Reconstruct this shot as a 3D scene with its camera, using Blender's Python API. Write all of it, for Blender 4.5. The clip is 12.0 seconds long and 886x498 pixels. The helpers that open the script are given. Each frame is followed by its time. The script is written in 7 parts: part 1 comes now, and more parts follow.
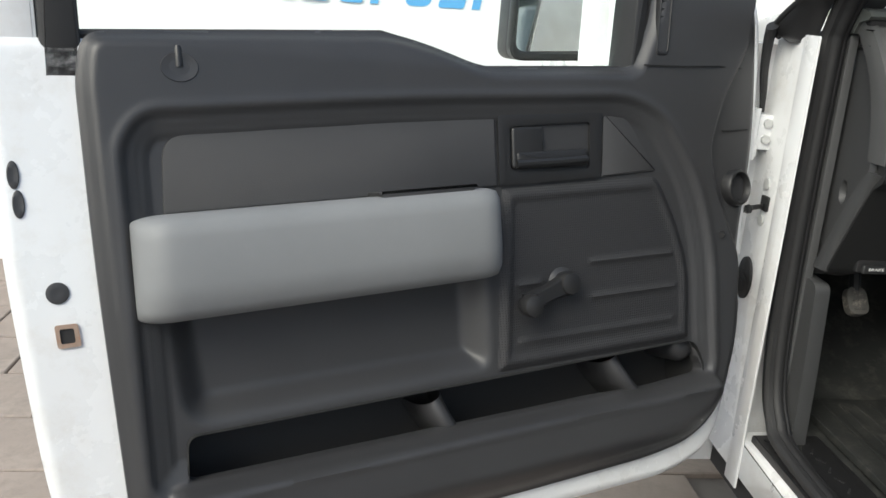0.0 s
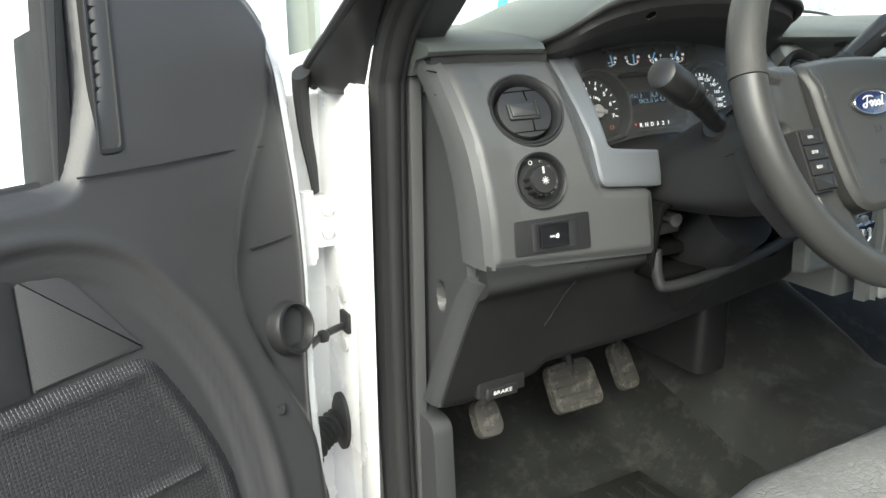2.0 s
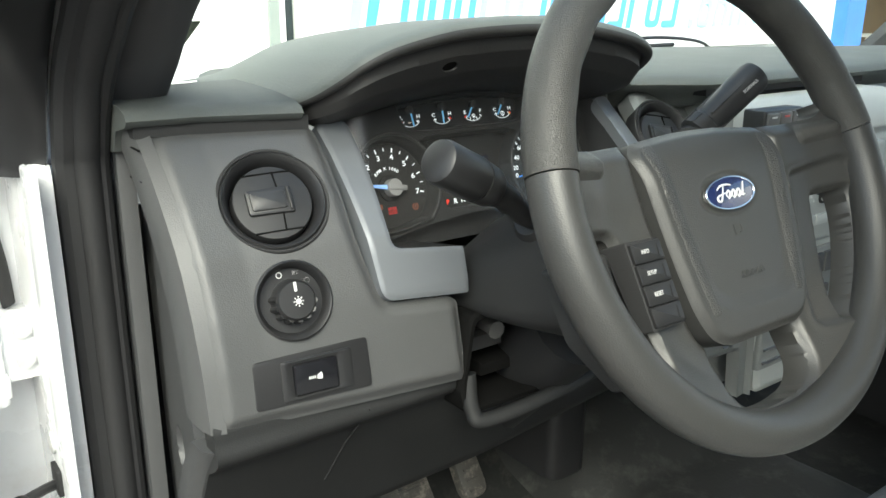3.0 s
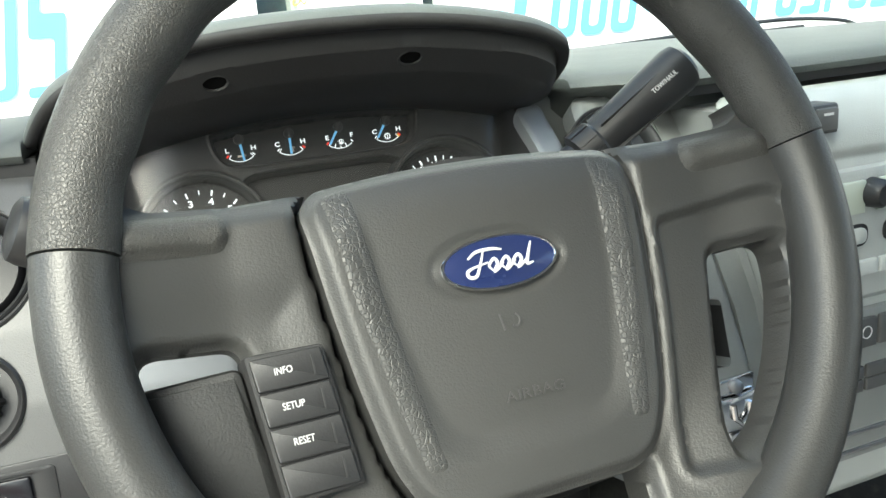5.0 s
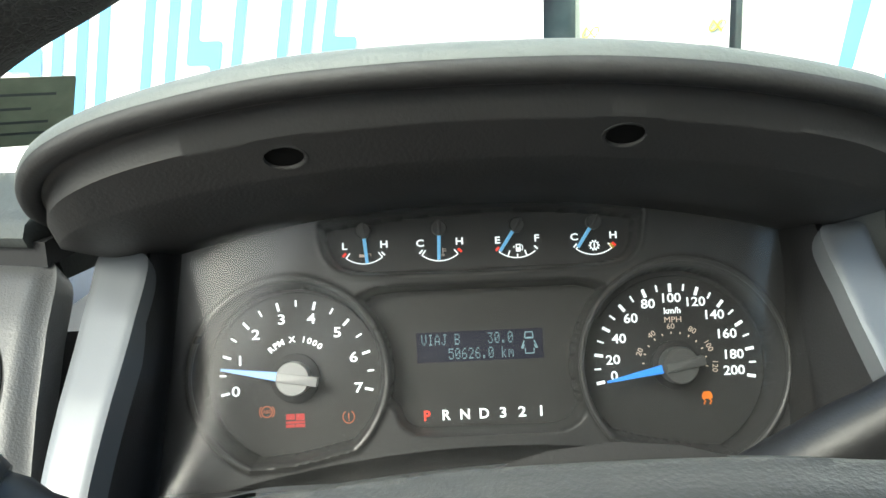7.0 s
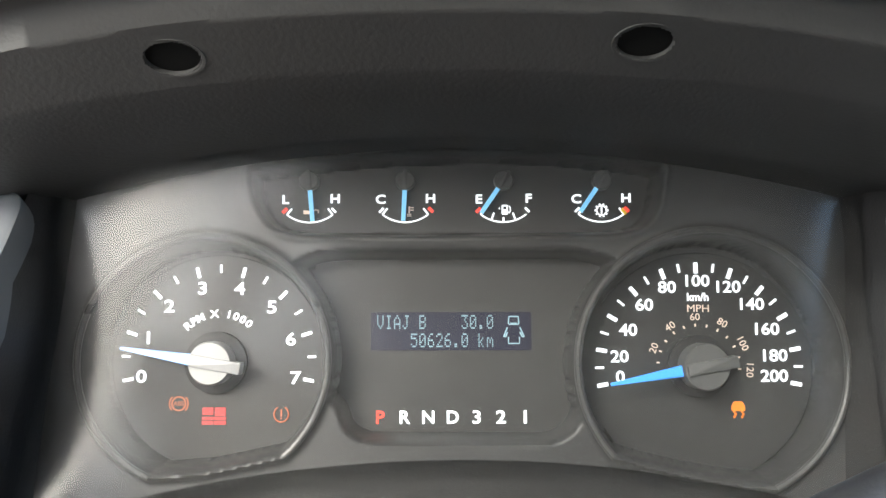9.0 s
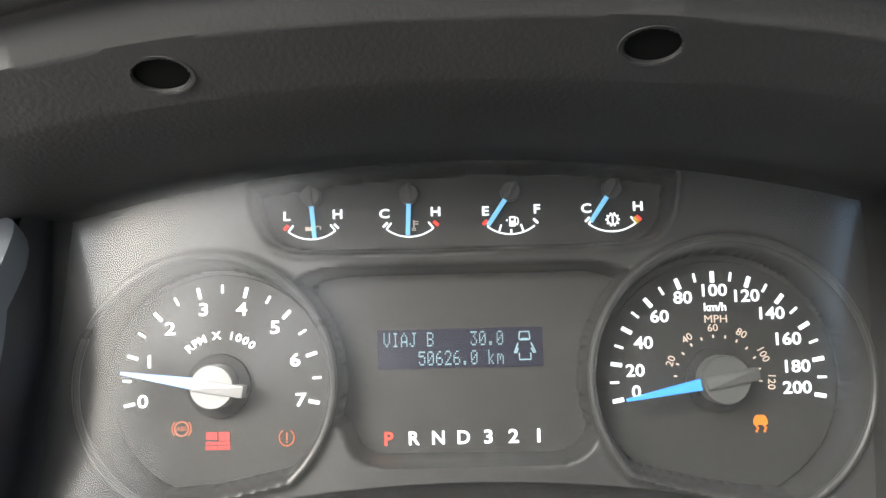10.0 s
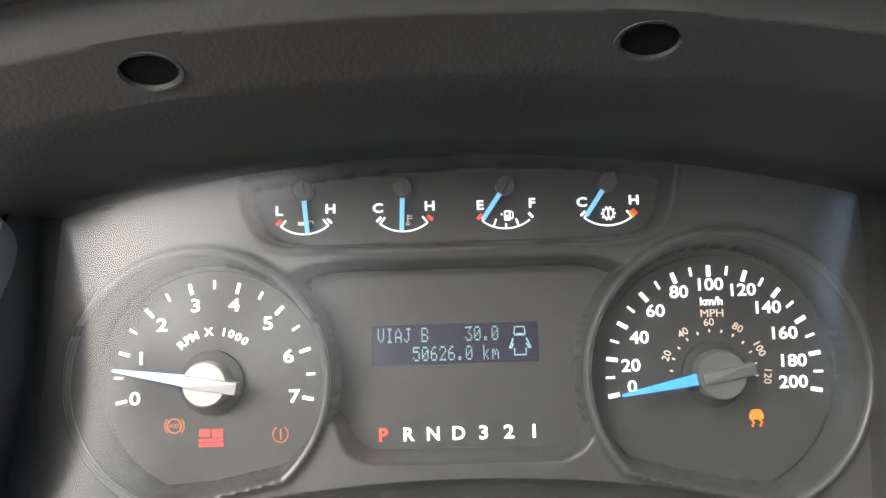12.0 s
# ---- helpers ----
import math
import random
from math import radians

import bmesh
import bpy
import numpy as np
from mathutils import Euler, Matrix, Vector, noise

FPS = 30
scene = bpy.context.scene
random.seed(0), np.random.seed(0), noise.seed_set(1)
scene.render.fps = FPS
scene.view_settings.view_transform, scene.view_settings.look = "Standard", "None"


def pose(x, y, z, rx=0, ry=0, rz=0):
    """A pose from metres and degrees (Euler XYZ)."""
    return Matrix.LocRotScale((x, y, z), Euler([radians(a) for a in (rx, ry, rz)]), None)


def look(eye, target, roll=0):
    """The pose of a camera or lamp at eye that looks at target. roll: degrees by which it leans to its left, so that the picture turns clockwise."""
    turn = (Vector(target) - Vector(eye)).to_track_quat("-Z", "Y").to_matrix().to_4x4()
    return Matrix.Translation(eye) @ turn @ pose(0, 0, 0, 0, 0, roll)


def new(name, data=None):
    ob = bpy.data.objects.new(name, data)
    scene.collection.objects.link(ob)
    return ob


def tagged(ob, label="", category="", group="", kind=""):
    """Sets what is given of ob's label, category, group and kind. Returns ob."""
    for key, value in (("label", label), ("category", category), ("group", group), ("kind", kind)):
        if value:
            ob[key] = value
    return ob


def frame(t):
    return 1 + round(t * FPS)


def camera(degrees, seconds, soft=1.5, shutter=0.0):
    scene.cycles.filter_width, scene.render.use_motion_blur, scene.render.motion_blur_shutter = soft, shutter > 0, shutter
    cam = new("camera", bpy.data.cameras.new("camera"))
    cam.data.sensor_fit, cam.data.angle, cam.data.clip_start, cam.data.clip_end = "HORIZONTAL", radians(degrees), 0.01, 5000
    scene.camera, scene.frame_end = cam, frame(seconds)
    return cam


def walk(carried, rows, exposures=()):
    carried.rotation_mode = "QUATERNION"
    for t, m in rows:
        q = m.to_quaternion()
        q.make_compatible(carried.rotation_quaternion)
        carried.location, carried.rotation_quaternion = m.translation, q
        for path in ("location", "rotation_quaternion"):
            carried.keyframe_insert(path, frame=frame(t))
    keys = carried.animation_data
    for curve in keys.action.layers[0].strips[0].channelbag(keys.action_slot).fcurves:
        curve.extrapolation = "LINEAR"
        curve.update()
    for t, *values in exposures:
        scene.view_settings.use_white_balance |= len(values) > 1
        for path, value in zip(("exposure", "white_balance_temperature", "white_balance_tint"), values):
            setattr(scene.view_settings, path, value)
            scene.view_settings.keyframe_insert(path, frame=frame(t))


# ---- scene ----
cam = camera(56.0, 12.0)

PATH = [
    (0, (-1.17, -1.36, 1.494), (-0.972, 0.538, 0.893), 3.6),
    (0.5, (-1.135, -1.229, 1.488), (-0.742, 0.611, 0.81), 3.7),
    (1, (-1.046, -1.078, 1.5), (-0.548, 0.741, 0.834), 2.8),
    (1.5, (-0.933, -0.963, 1.541), (-0.252, 0.802, 0.891), 1.4),
    (2, (-0.814, -0.837, 1.556), (0.146, 0.812, 0.959), -0.2),
    (2.5, (-0.7, -0.737, 1.58), (0.494, 0.758, 0.996), -0.7),
    (3, (-0.544, -0.677, 1.583), (0.609, 0.852, 1.006), 0.4),
    (3.5, (-0.394, -0.639, 1.577), (0.618, 0.984, 0.991), -0.5),
    (3.7, (-0.349, -0.635, 1.564), (0.615, 1.014, 0.973), -1.2),
    (5.3, (-0.139, -0.656, 1.555), (0.478, 1.181, 1.06), -3.3),
    (5.5, (-0.1312, -0.6396, 1.5636), (0.4588, 1.2164, 1.1084), -1.01),
    (6, (-0.0781, -0.5628, 1.5895), (0.3562, 1.3530, 1.2144), -0.77),
    (6.5, (-0.0565, -0.4798, 1.5823), (0.1568, 1.4820, 1.2569), -1.51),
    (7, (-0.0322, -0.4151, 1.5579), (0.0207, 1.5384, 1.1328), -2.05),
    (7.5, (-0.037, -0.384, 1.551), (-0.034, 1.575, 1.144), -0.9),
    (7.7, (-0.028, -0.373, 1.543), (0.016, 1.579, 1.11), -0.1),
    (9.3, (-0.006, -0.32, 1.523), (-0.022, 1.631, 1.085), -0.6),
    (9.5, (-0.005, -0.316, 1.528), (-0.043, 1.63, 1.067), -1.6),
    (10, (-0.004, -0.317, 1.524), (-0.033, 1.638, 1.103), -1.7),
    (10.5, (-0.005, -0.316, 1.527), (-0.032, 1.632, 1.076), -1.5),
    (11, (-0.005, -0.314, 1.524), (-0.027, 1.635, 1.074), -1.3),
    (11.5, (-0.005, -0.314, 1.523), (-0.03, 1.637, 1.086), -1.7),
    (12, (-0.004, -0.313, 1.527), (-0.02, 1.635, 1.071), -1.8),
]
walk(cam, [(t, look(eye, target, roll)) for t, eye, target, roll in PATH],
     [(0, 0.5, 6300, 2), (0.5, 1.28, 6320, 2), (1, 1.56, 6400, 1), (1.5, 1.58, 6350, -1), (2.5, 1.45, 6300, -2), (3.7, 1.5, 6300, -4), (5.5, 2.16, 6300, -4), (6, 2.2, 6300, -5), (6.5, 2.06, 6300, -5), (7.5, 2.2, 6350, -2), (9.5, 2.75, 6350, 4), (12, 2.75, 6350, 4)])


# ---- sky and sun ----
world = bpy.data.worlds.new("sky_world")
scene.world = world
world.use_nodes = True
wn = world.node_tree
sky = wn.nodes.new("ShaderNodeTexSky")
sky.sky_type = "NISHITA"
sky.sun_disc = False
sky.sun_elevation = radians(43)
sky.sun_rotation = radians(221)
sky.air_density, sky.dust_density, sky.ozone_density = 1.0, 4.0, 1.0
wn.links.new(sky.outputs[0], wn.nodes["Background"].inputs[0])
wn.nodes["Background"].inputs[1].default_value = 0.15
sun = new("sun", bpy.data.lights.new("sun", "SUN"))
sun.data.energy, sun.data.angle, sun.data.color = 1.5, radians(35), (1.0, 0.96, 0.9)
sun.matrix_world = look((-6.5, -7.5, 9.3), (0, 0, 0))

# ---- materials ----


def material(name, colour, rough=0.5, metal=0.0, vary=0.12, grain=0.0, grain_scale=900.0, cells=0.0, cell_scale=300.0,
             dirt=None, dirt_amount=0.0, dirt_scale=6.0, coat=0.0, spec=0.5, emit=0.0, regular=False):
    """A surface: base colour with slow and fine variation, dirt patches, a fine grain and pebbled cells in its relief."""
    m = bpy.data.materials.new(name)
    m.use_nodes = True
    nt = m.node_tree
    b = nt.nodes["Principled BSDF"]
    L = nt.links.new
    b.inputs["Roughness"].default_value = rough
    b.inputs["Metallic"].default_value = metal
    b.inputs["Coat Weight"].default_value = coat
    b.inputs["Specular IOR Level"].default_value = spec
    co = nt.nodes.new("ShaderNodeTexCoord")
    slow = nt.nodes.new("ShaderNodeTexNoise")
    slow.inputs["Scale"].default_value = dirt_scale
    slow.inputs["Detail"].default_value = 6
    slow.inputs["Roughness"].default_value = 0.65
    L(co.outputs["Object"], slow.inputs["Vector"])
    ramp = nt.nodes.new("ShaderNodeMapRange")
    ramp.inputs[1].default_value, ramp.inputs[2].default_value = 0.3, 0.7
    ramp.inputs[3].default_value, ramp.inputs[4].default_value = 1 - vary, 1 + vary
    L(slow.outputs[0], ramp.inputs[0])
    mul = nt.nodes.new("ShaderNodeVectorMath")
    mul.operation = "SCALE"
    mul.inputs[0].default_value = colour[:3]
    L(ramp.outputs[0], mul.inputs["Scale"])
    last = mul.outputs[0]
    if dirt:
        d = nt.nodes.new("ShaderNodeTexNoise")
        d.inputs["Scale"].default_value = dirt_scale * 2.3
        d.inputs["Detail"].default_value = 9
        d.inputs["Roughness"].default_value = 0.72
        L(co.outputs["Object"], d.inputs["Vector"])
        r = nt.nodes.new("ShaderNodeMapRange")
        r.inputs[1].default_value, r.inputs[2].default_value = 0.5, 0.72
        r.inputs[3].default_value, r.inputs[4].default_value = 0, dirt_amount
        L(d.outputs[0], r.inputs[0])
        mix = nt.nodes.new("ShaderNodeMix")
        mix.data_type = "RGBA"
        L(r.outputs[0], mix.inputs["Factor"])
        L(last, mix.inputs[6])
        mix.inputs[7].default_value = dirt
        last = mix.outputs[2]
    L(last, b.inputs["Base Color"])
    rr = nt.nodes.new("ShaderNodeMapRange")
    rr.inputs[1].default_value, rr.inputs[2].default_value = 0.3, 0.7
    rr.inputs[3].default_value, rr.inputs[4].default_value = max(0, rough - 0.06), min(1, rough + 0.06)
    L(slow.outputs[0], rr.inputs[0])
    L(rr.outputs[0], b.inputs["Roughness"])
    normal = None
    if grain:
        g = nt.nodes.new("ShaderNodeTexNoise")
        g.inputs["Scale"].default_value = grain_scale
        g.inputs["Detail"].default_value = 3
        L(co.outputs["Object"], g.inputs["Vector"])
        bu = nt.nodes.new("ShaderNodeBump")
        bu.inputs["Strength"].default_value = grain
        bu.inputs["Distance"].default_value = 0.001
        L(g.outputs[0], bu.inputs["Height"])
        normal = bu.outputs[0]
    if cells:
        v = nt.nodes.new("ShaderNodeTexVoronoi")
        v.feature = "DISTANCE_TO_EDGE"
        v.inputs["Scale"].default_value = cell_scale
        if regular:
            # rows that run along the door panel
            n = Vector((0.362, -0.894, 0.263)).normalized()
            side = Vector((0, 0, 1)).cross(n).normalized()
            both = nt.nodes.new("ShaderNodeCombineXYZ")
            for k, way in enumerate((side, n.cross(side))):
                dot = nt.nodes.new("ShaderNodeVectorMath")
                dot.operation = "DOT_PRODUCT"
                dot.inputs[1].default_value = way
                L(co.outputs["Object"], dot.inputs[0])
                L(dot.outputs["Value"], both.inputs[k])
            v.voronoi_dimensions = "2D"
            L(both.outputs[0], v.inputs["Vector"])
        else:
            L(co.outputs["Object"], v.inputs["Vector"])
        v.inputs["Randomness"].default_value = 0.0 if regular else 1.0
        cl = nt.nodes.new("ShaderNodeMapRange")
        cl.inputs[1].default_value, cl.inputs[2].default_value = 0.0, 0.22 if regular else 0.14
        L(v.outputs[0], cl.inputs[0])
        bu = nt.nodes.new("ShaderNodeBump")
        bu.inputs["Strength"].default_value = cells
        bu.inputs["Distance"].default_value = 0.0012
        L(cl.outputs[0], bu.inputs["Height"])
        if normal:
            L(normal, bu.inputs["Normal"])
        normal = bu.outputs[0]
    if normal:
        L(normal, b.inputs["Normal"])
    if emit:
        b.inputs["Emission Color"].default_value = colour
        b.inputs["Emission Strength"].default_value = emit
    return m


M_TRIM = material("door_trim_plastic", (0.037, 0.037, 0.039), 0.42, grain=0.25, vary=0.08)
M_TRIM_CLOTH = material("door_insert_vinyl", (0.04, 0.04, 0.042), 0.62, grain=0.35, grain_scale=700)
M_ARM = material("armrest_vinyl", (0.2, 0.206, 0.212), 0.6, grain=0.2, vary=0.05, dirt=(0.2, 0.2, 0.2, 1), dirt_amount=0.15)
M_DASH = material("dash_plastic", (0.074, 0.075, 0.076), 0.43, grain=0.3, vary=0.07)
M_DASH_LOW = material("lower_dash_plastic", (0.018, 0.0185, 0.019), 0.55, grain=0.3, vary=0.08)
M_PAD = material("dash_pad_vinyl", (0.085, 0.092, 0.088), 0.6, spec=0.35, grain=0.35, grain_scale=500, vary=0.06)
M_BLACK = material("black_plastic", (0.018, 0.018, 0.019), 0.42, grain=0.15)
M_BLACK_MATT = material("matt_black_plastic", (0.016, 0.016, 0.017), 0.75, grain=0.2)
M_GLOSS = material("gloss_black", (0.01, 0.01, 0.012), 0.18)
M_SILVER = material("silver_paint", (0.15, 0.16, 0.174), 0.45, metal=0.25, vary=0.04, grain=0.05)
M_WHITE = material("white_car_paint", (0.74, 0.75, 0.76), 0.28, coat=0.6, vary=0.03, dirt=(0.42, 0.36, 0.28, 1), dirt_amount=0.25, dirt_scale=5)
M_RUBBER = material("black_rubber", (0.017, 0.017, 0.018), 0.62, grain=0.2, grain_scale=300, vary=0.2)
M_RIM = material("wheel_grained_vinyl", (0.043, 0.042, 0.039), 0.43, cells=0.34, cell_scale=640, grain=0.4, vary=0.12)
M_RIM_LOW = material("wheel_smooth_plastic", (0.039, 0.039, 0.038), 0.4, grain=0.25, vary=0.06)
M_BAG = material("airbag_cover", (0.039, 0.039, 0.038), 0.44, grain=0.3, vary=0.05)
M_BAG_GRAIN = material("airbag_cover_grained", (0.04, 0.04, 0.039), 0.46, cells=0.4, cell_scale=420, vary=0.05)
M_BUTTON = material("button_black", (0.017, 0.017, 0.018), 0.45, grain=0.1)
M_INK = material("white_print", (0.6, 0.6, 0.6), 0.6, vary=0.03)
M_BADGE = material("badge_blue", (0.012, 0.02, 0.075), 0.25, coat=0.8, vary=0.05)
M_CHROME = material("chrome", (0.75, 0.75, 0.76), 0.12, metal=1.0, vary=0.03)
M_STEEL = material("dull_steel", (0.4, 0.4, 0.41), 0.38, metal=0.9, vary=0.15)
M_FLOOR = material("rubber_floor", (0.022, 0.023, 0.022), 0.7, spec=0.2, grain=0.5, grain_scale=120, dirt=(0.1, 0.095, 0.085, 1), dirt_amount=0.45, dirt_scale=9, vary=0.25)
M_TUNNEL = material("tunnel_rubber", (0.03, 0.031, 0.03), 0.65, spec=0.25, grain=0.4, grain_scale=150, dirt=(0.13, 0.13, 0.12, 1), dirt_amount=0.4, vary=0.2)
M_PEDAL = material("pedal_rubber", (0.06, 0.057, 0.052), 0.7, grain=0.6, grain_scale=120, dirt=(0.3, 0.27, 0.23, 1), dirt_amount=0.8, dirt_scale=22)
M_FACE = material("cluster_face", (0.03, 0.03, 0.031), 0.46, vary=0.06)
M_DIAL = material("dial_face", (0.02, 0.02, 0.02), 0.6, vary=0.05)
M_HUB = material("needle_hub", (0.075, 0.075, 0.075), 0.5, vary=0.08)
M_LIT = material("lit_white_print", (0.85, 0.87, 0.9, 1), 0.6, emit=0.3, vary=0.02)
M_LIT_DIM = material("lit_amber_print", (0.75, 0.6, 0.5, 1), 0.6, emit=0.05, vary=0.02)
M_NEEDLE = material("lit_blue_needle", (0.05, 0.25, 0.8, 1), 0.4, emit=0.14, vary=0.02)
M_NEEDLE_TIP = material("lit_white_needle", (0.30, 0.50, 0.98, 1), 0.4, emit=0.17, vary=0.02)
M_NEEDLE_SMALL = material("lit_pale_blue_needle", (0.22, 0.55, 0.9, 1), 0.4, emit=0.12, vary=0.02)
M_RED = material("lit_red", (0.85, 0.05, 0.03, 1), 0.5, emit=0.22, vary=0.02)
M_RED_DIM = material("red_print", (0.38, 0.03, 0.03, 1), 0.5, emit=0.04, vary=0.02)
M_YELLOW = material("yellow_print", (0.75, 0.5, 0.05, 1), 0.5, emit=0.05, vary=0.02)
M_AMBER = material("lit_amber", (0.8, 0.2, 0.02, 1), 0.5, emit=0.06, vary=0.02)
M_LCD = material("lcd_dark", (0.016, 0.016, 0.03, 1), 0.25, emit=0.06, vary=0.1)
M_LCD_TEXT = material("lcd_dots", (0.22, 0.36, 0.42, 1), 0.5, emit=0.13, vary=0.02)
M_SEAT = material("seat_cloth", (0.2, 0.2, 0.195), 0.85, grain=0.6, grain_scale=260, vary=0.1, cells=0.6, cell_scale=110, dirt=(0.3, 0.3, 0.29, 1), dirt_amount=0.7, dirt_scale=45)
M_SEAT_SIDE = material("seat_vinyl_side", (0.3, 0.33, 0.35), 0.6, grain=0.2)
M_WALL = material("white_wall_paint", (0.82, 0.82, 0.8), 0.8, vary=0.04, grain=0.2, grain_scale=60)
M_BANNER = material("banner_vinyl", (0.86, 0.87, 0.88), 0.55, vary=0.04)
M_BLUE = material("banner_blue", (0.13, 0.41, 0.75), 0.5, vary=0.08)
M_CYAN = material("banner_light_blue", (0.42, 0.7, 0.85), 0.5, vary=0.08)
M_GREYINK = material("banner_grey", (0.2, 0.21, 0.22), 0.5, vary=0.1)
M_RAILPAINT = material("frame_paint_grey_green", (0.3, 0.33, 0.3), 0.55, vary=0.06)
M_PAVE = material("paver_stone", (0.29, 0.245, 0.215), 0.85, grain=0.5, grain_scale=150, dirt=(0.13, 0.12, 0.11, 1), dirt_amount=0.5, dirt_scale=4, vary=0.15)
M_GROUND = material("yard_ground", (0.19, 0.175, 0.16), 0.9, grain=0.5, grain_scale=90, vary=0.15)
M_DARKGLASS = material("dark_window_glass", (0.03, 0.045, 0.05), 0.06, vary=0.3, coat=0.5)
M_PAPER = material("paper_tag", (0.6, 0.6, 0.6), 0.7)
M_PERF = material("perforated_plastic", (0.026, 0.026, 0.028), 0.5, cells=0.5, cell_scale=260, vary=0.06, regular=True)


def glass(name, tint=(0.92, 0.97, 0.95), rough=0.0):
    m = bpy.data.materials.new(name)
    m.use_nodes = True
    b = m.node_tree.nodes["Principled BSDF"]
    b.inputs["Base Color"].default_value = (*tint, 1)
    b.inputs["Transmission Weight"].default_value = 1
    b.inputs["Roughness"].default_value = rough
    b.inputs["IOR"].default_value = 1.01
    b.inputs["Specular IOR Level"].default_value = 0.5
    return m


M_GLASS = glass("window_glass")
M_LENS = bpy.data.materials.new("cluster_cover_plastic")
M_LENS.use_nodes = True
ln = M_LENS.node_tree
ln.nodes.remove(ln.nodes["Principled BSDF"])
# the diffuse layer is dust plus a stand-in for the veil of reflected light
l_clear, l_gloss, l_dust_veil = ln.nodes.new("ShaderNodeBsdfTransparent"), ln.nodes.new("ShaderNodeBsdfGlossy"), ln.nodes.new("ShaderNodeBsdfDiffuse")
l_gloss.inputs["Roughness"].default_value = 0.2
l_dust_veil.inputs["Color"].default_value = (0.7, 0.69, 0.66, 1)
l_fres, l_twice = ln.nodes.new("ShaderNodeFresnel"), ln.nodes.new("ShaderNodeMath")
l_fres.inputs["IOR"].default_value = 1.49
l_twice.operation = "MULTIPLY"
l_twice.inputs[1].default_value = 0.9
l_film, l_range = ln.nodes.new("ShaderNodeTexNoise"), ln.nodes.new("ShaderNodeMapRange")
l_film.inputs["Scale"].default_value, l_film.inputs["Detail"].default_value, l_film.inputs["Roughness"].default_value = 30, 3, 0.6
l_range.inputs[1].default_value, l_range.inputs[2].default_value, l_range.inputs[3].default_value, l_range.inputs[4].default_value = 0.35, 0.75, 0.009, 0.02
l_m1, l_m2 = ln.nodes.new("ShaderNodeMixShader"), ln.nodes.new("ShaderNodeMixShader")
for a, b in ((l_fres.outputs[0], l_twice.inputs[0]), (l_film.outputs[0], l_range.inputs[0]), (l_range.outputs[0], l_m1.inputs[0]), (l_clear.outputs[0], l_m1.inputs[1]), (l_dust_veil.outputs[0], l_m1.inputs[2]),
             (l_twice.outputs[0], l_m2.inputs[0]), (l_m1.outputs[0], l_m2.inputs[1]), (l_gloss.outputs[0], l_m2.inputs[2]), (l_m2.outputs[0], ln.nodes["Material Output"].inputs[0])):
    ln.links.new(a, b)
M_MIRROR = material("mirror_silver", (0.9, 0.91, 0.91), 0.02, metal=1.0, vary=0.0)

# ---- building helpers ----


def axes(o, n):
    """A local place: u right and v up along a face, w out of it towards the viewer."""
    n = Vector(n).normalized()
    u = Vector((0, 0, 1)).cross(n).normalized()
    v = n.cross(u)
    m = Matrix((u, v, n)).transposed().to_4x4()
    m.translation = Vector(o)
    return m


WORLD = Matrix.Identity(4)


def thing(name, o, label, category, group="", kind=""):
    ob = new(name)
    ob.location = o
    ob.empty_display_size = 0.05
    return tagged(ob, label, category, group, kind)


def part(name, bm, mat, parent=None, label="", angle=35):
    """Links a bmesh as one mesh object, as a part of parent where one is given."""
    me = bpy.data.meshes.new(name)
    bmesh.ops.recalc_face_normals(bm, faces=bm.faces)
    bm.to_mesh(me)
    bm.free()
    me.materials.append(mat)
    me.polygons.foreach_set("use_smooth", [True] * len(me.polygons))
    me.set_sharp_from_angle(angle=radians(angle))
    ob = new(name, me)
    if parent:
        ob.parent = parent
        up, base = parent, Vector()
        while up:
            base += up.location
            up = up.parent
        me.transform(Matrix.Translation(-base))
    return tagged(ob, label)


def solo(name, bm, mat, label, category, group="", kind="", angle=35):
    return tagged(part(name, bm, mat, None, "", angle), label, category, group, kind)


def rounded(pts, r, seg=5):
    """A polygon with rounded corners; r is one radius or one for each corner."""
    out, n = [], len(pts)
    rs = r if isinstance(r, (list, tuple)) else [r] * n
    for i in range(n):
        p, a, b = Vector(pts[i]), Vector(pts[i - 1]), Vector(pts[(i + 1) % n])
        da, db = (a - p), (b - p)
        k = min(rs[i], da.length * 0.48, db.length * 0.48)
        if k < 1e-5:
            out.append(tuple(p))
            continue
        s, e = p + da.normalized() * k, p + db.normalized() * k
        for j in range(seg + 1):
            t = j / seg
            out.append(tuple(s * (1 - t) ** 2 + p * 2 * t * (1 - t) + e * t * t))
    return out


def circle(cx, cy, r, n=40, a0=0.0, a1=360.0):
    full = abs(a1 - a0) >= 360
    k = n if full else n + 1
    return [(cx + r * math.cos(radians(a0 + (a1 - a0) * i / n)), cy + r * math.sin(radians(a0 + (a1 - a0) * i / n))) for i in range(k)]


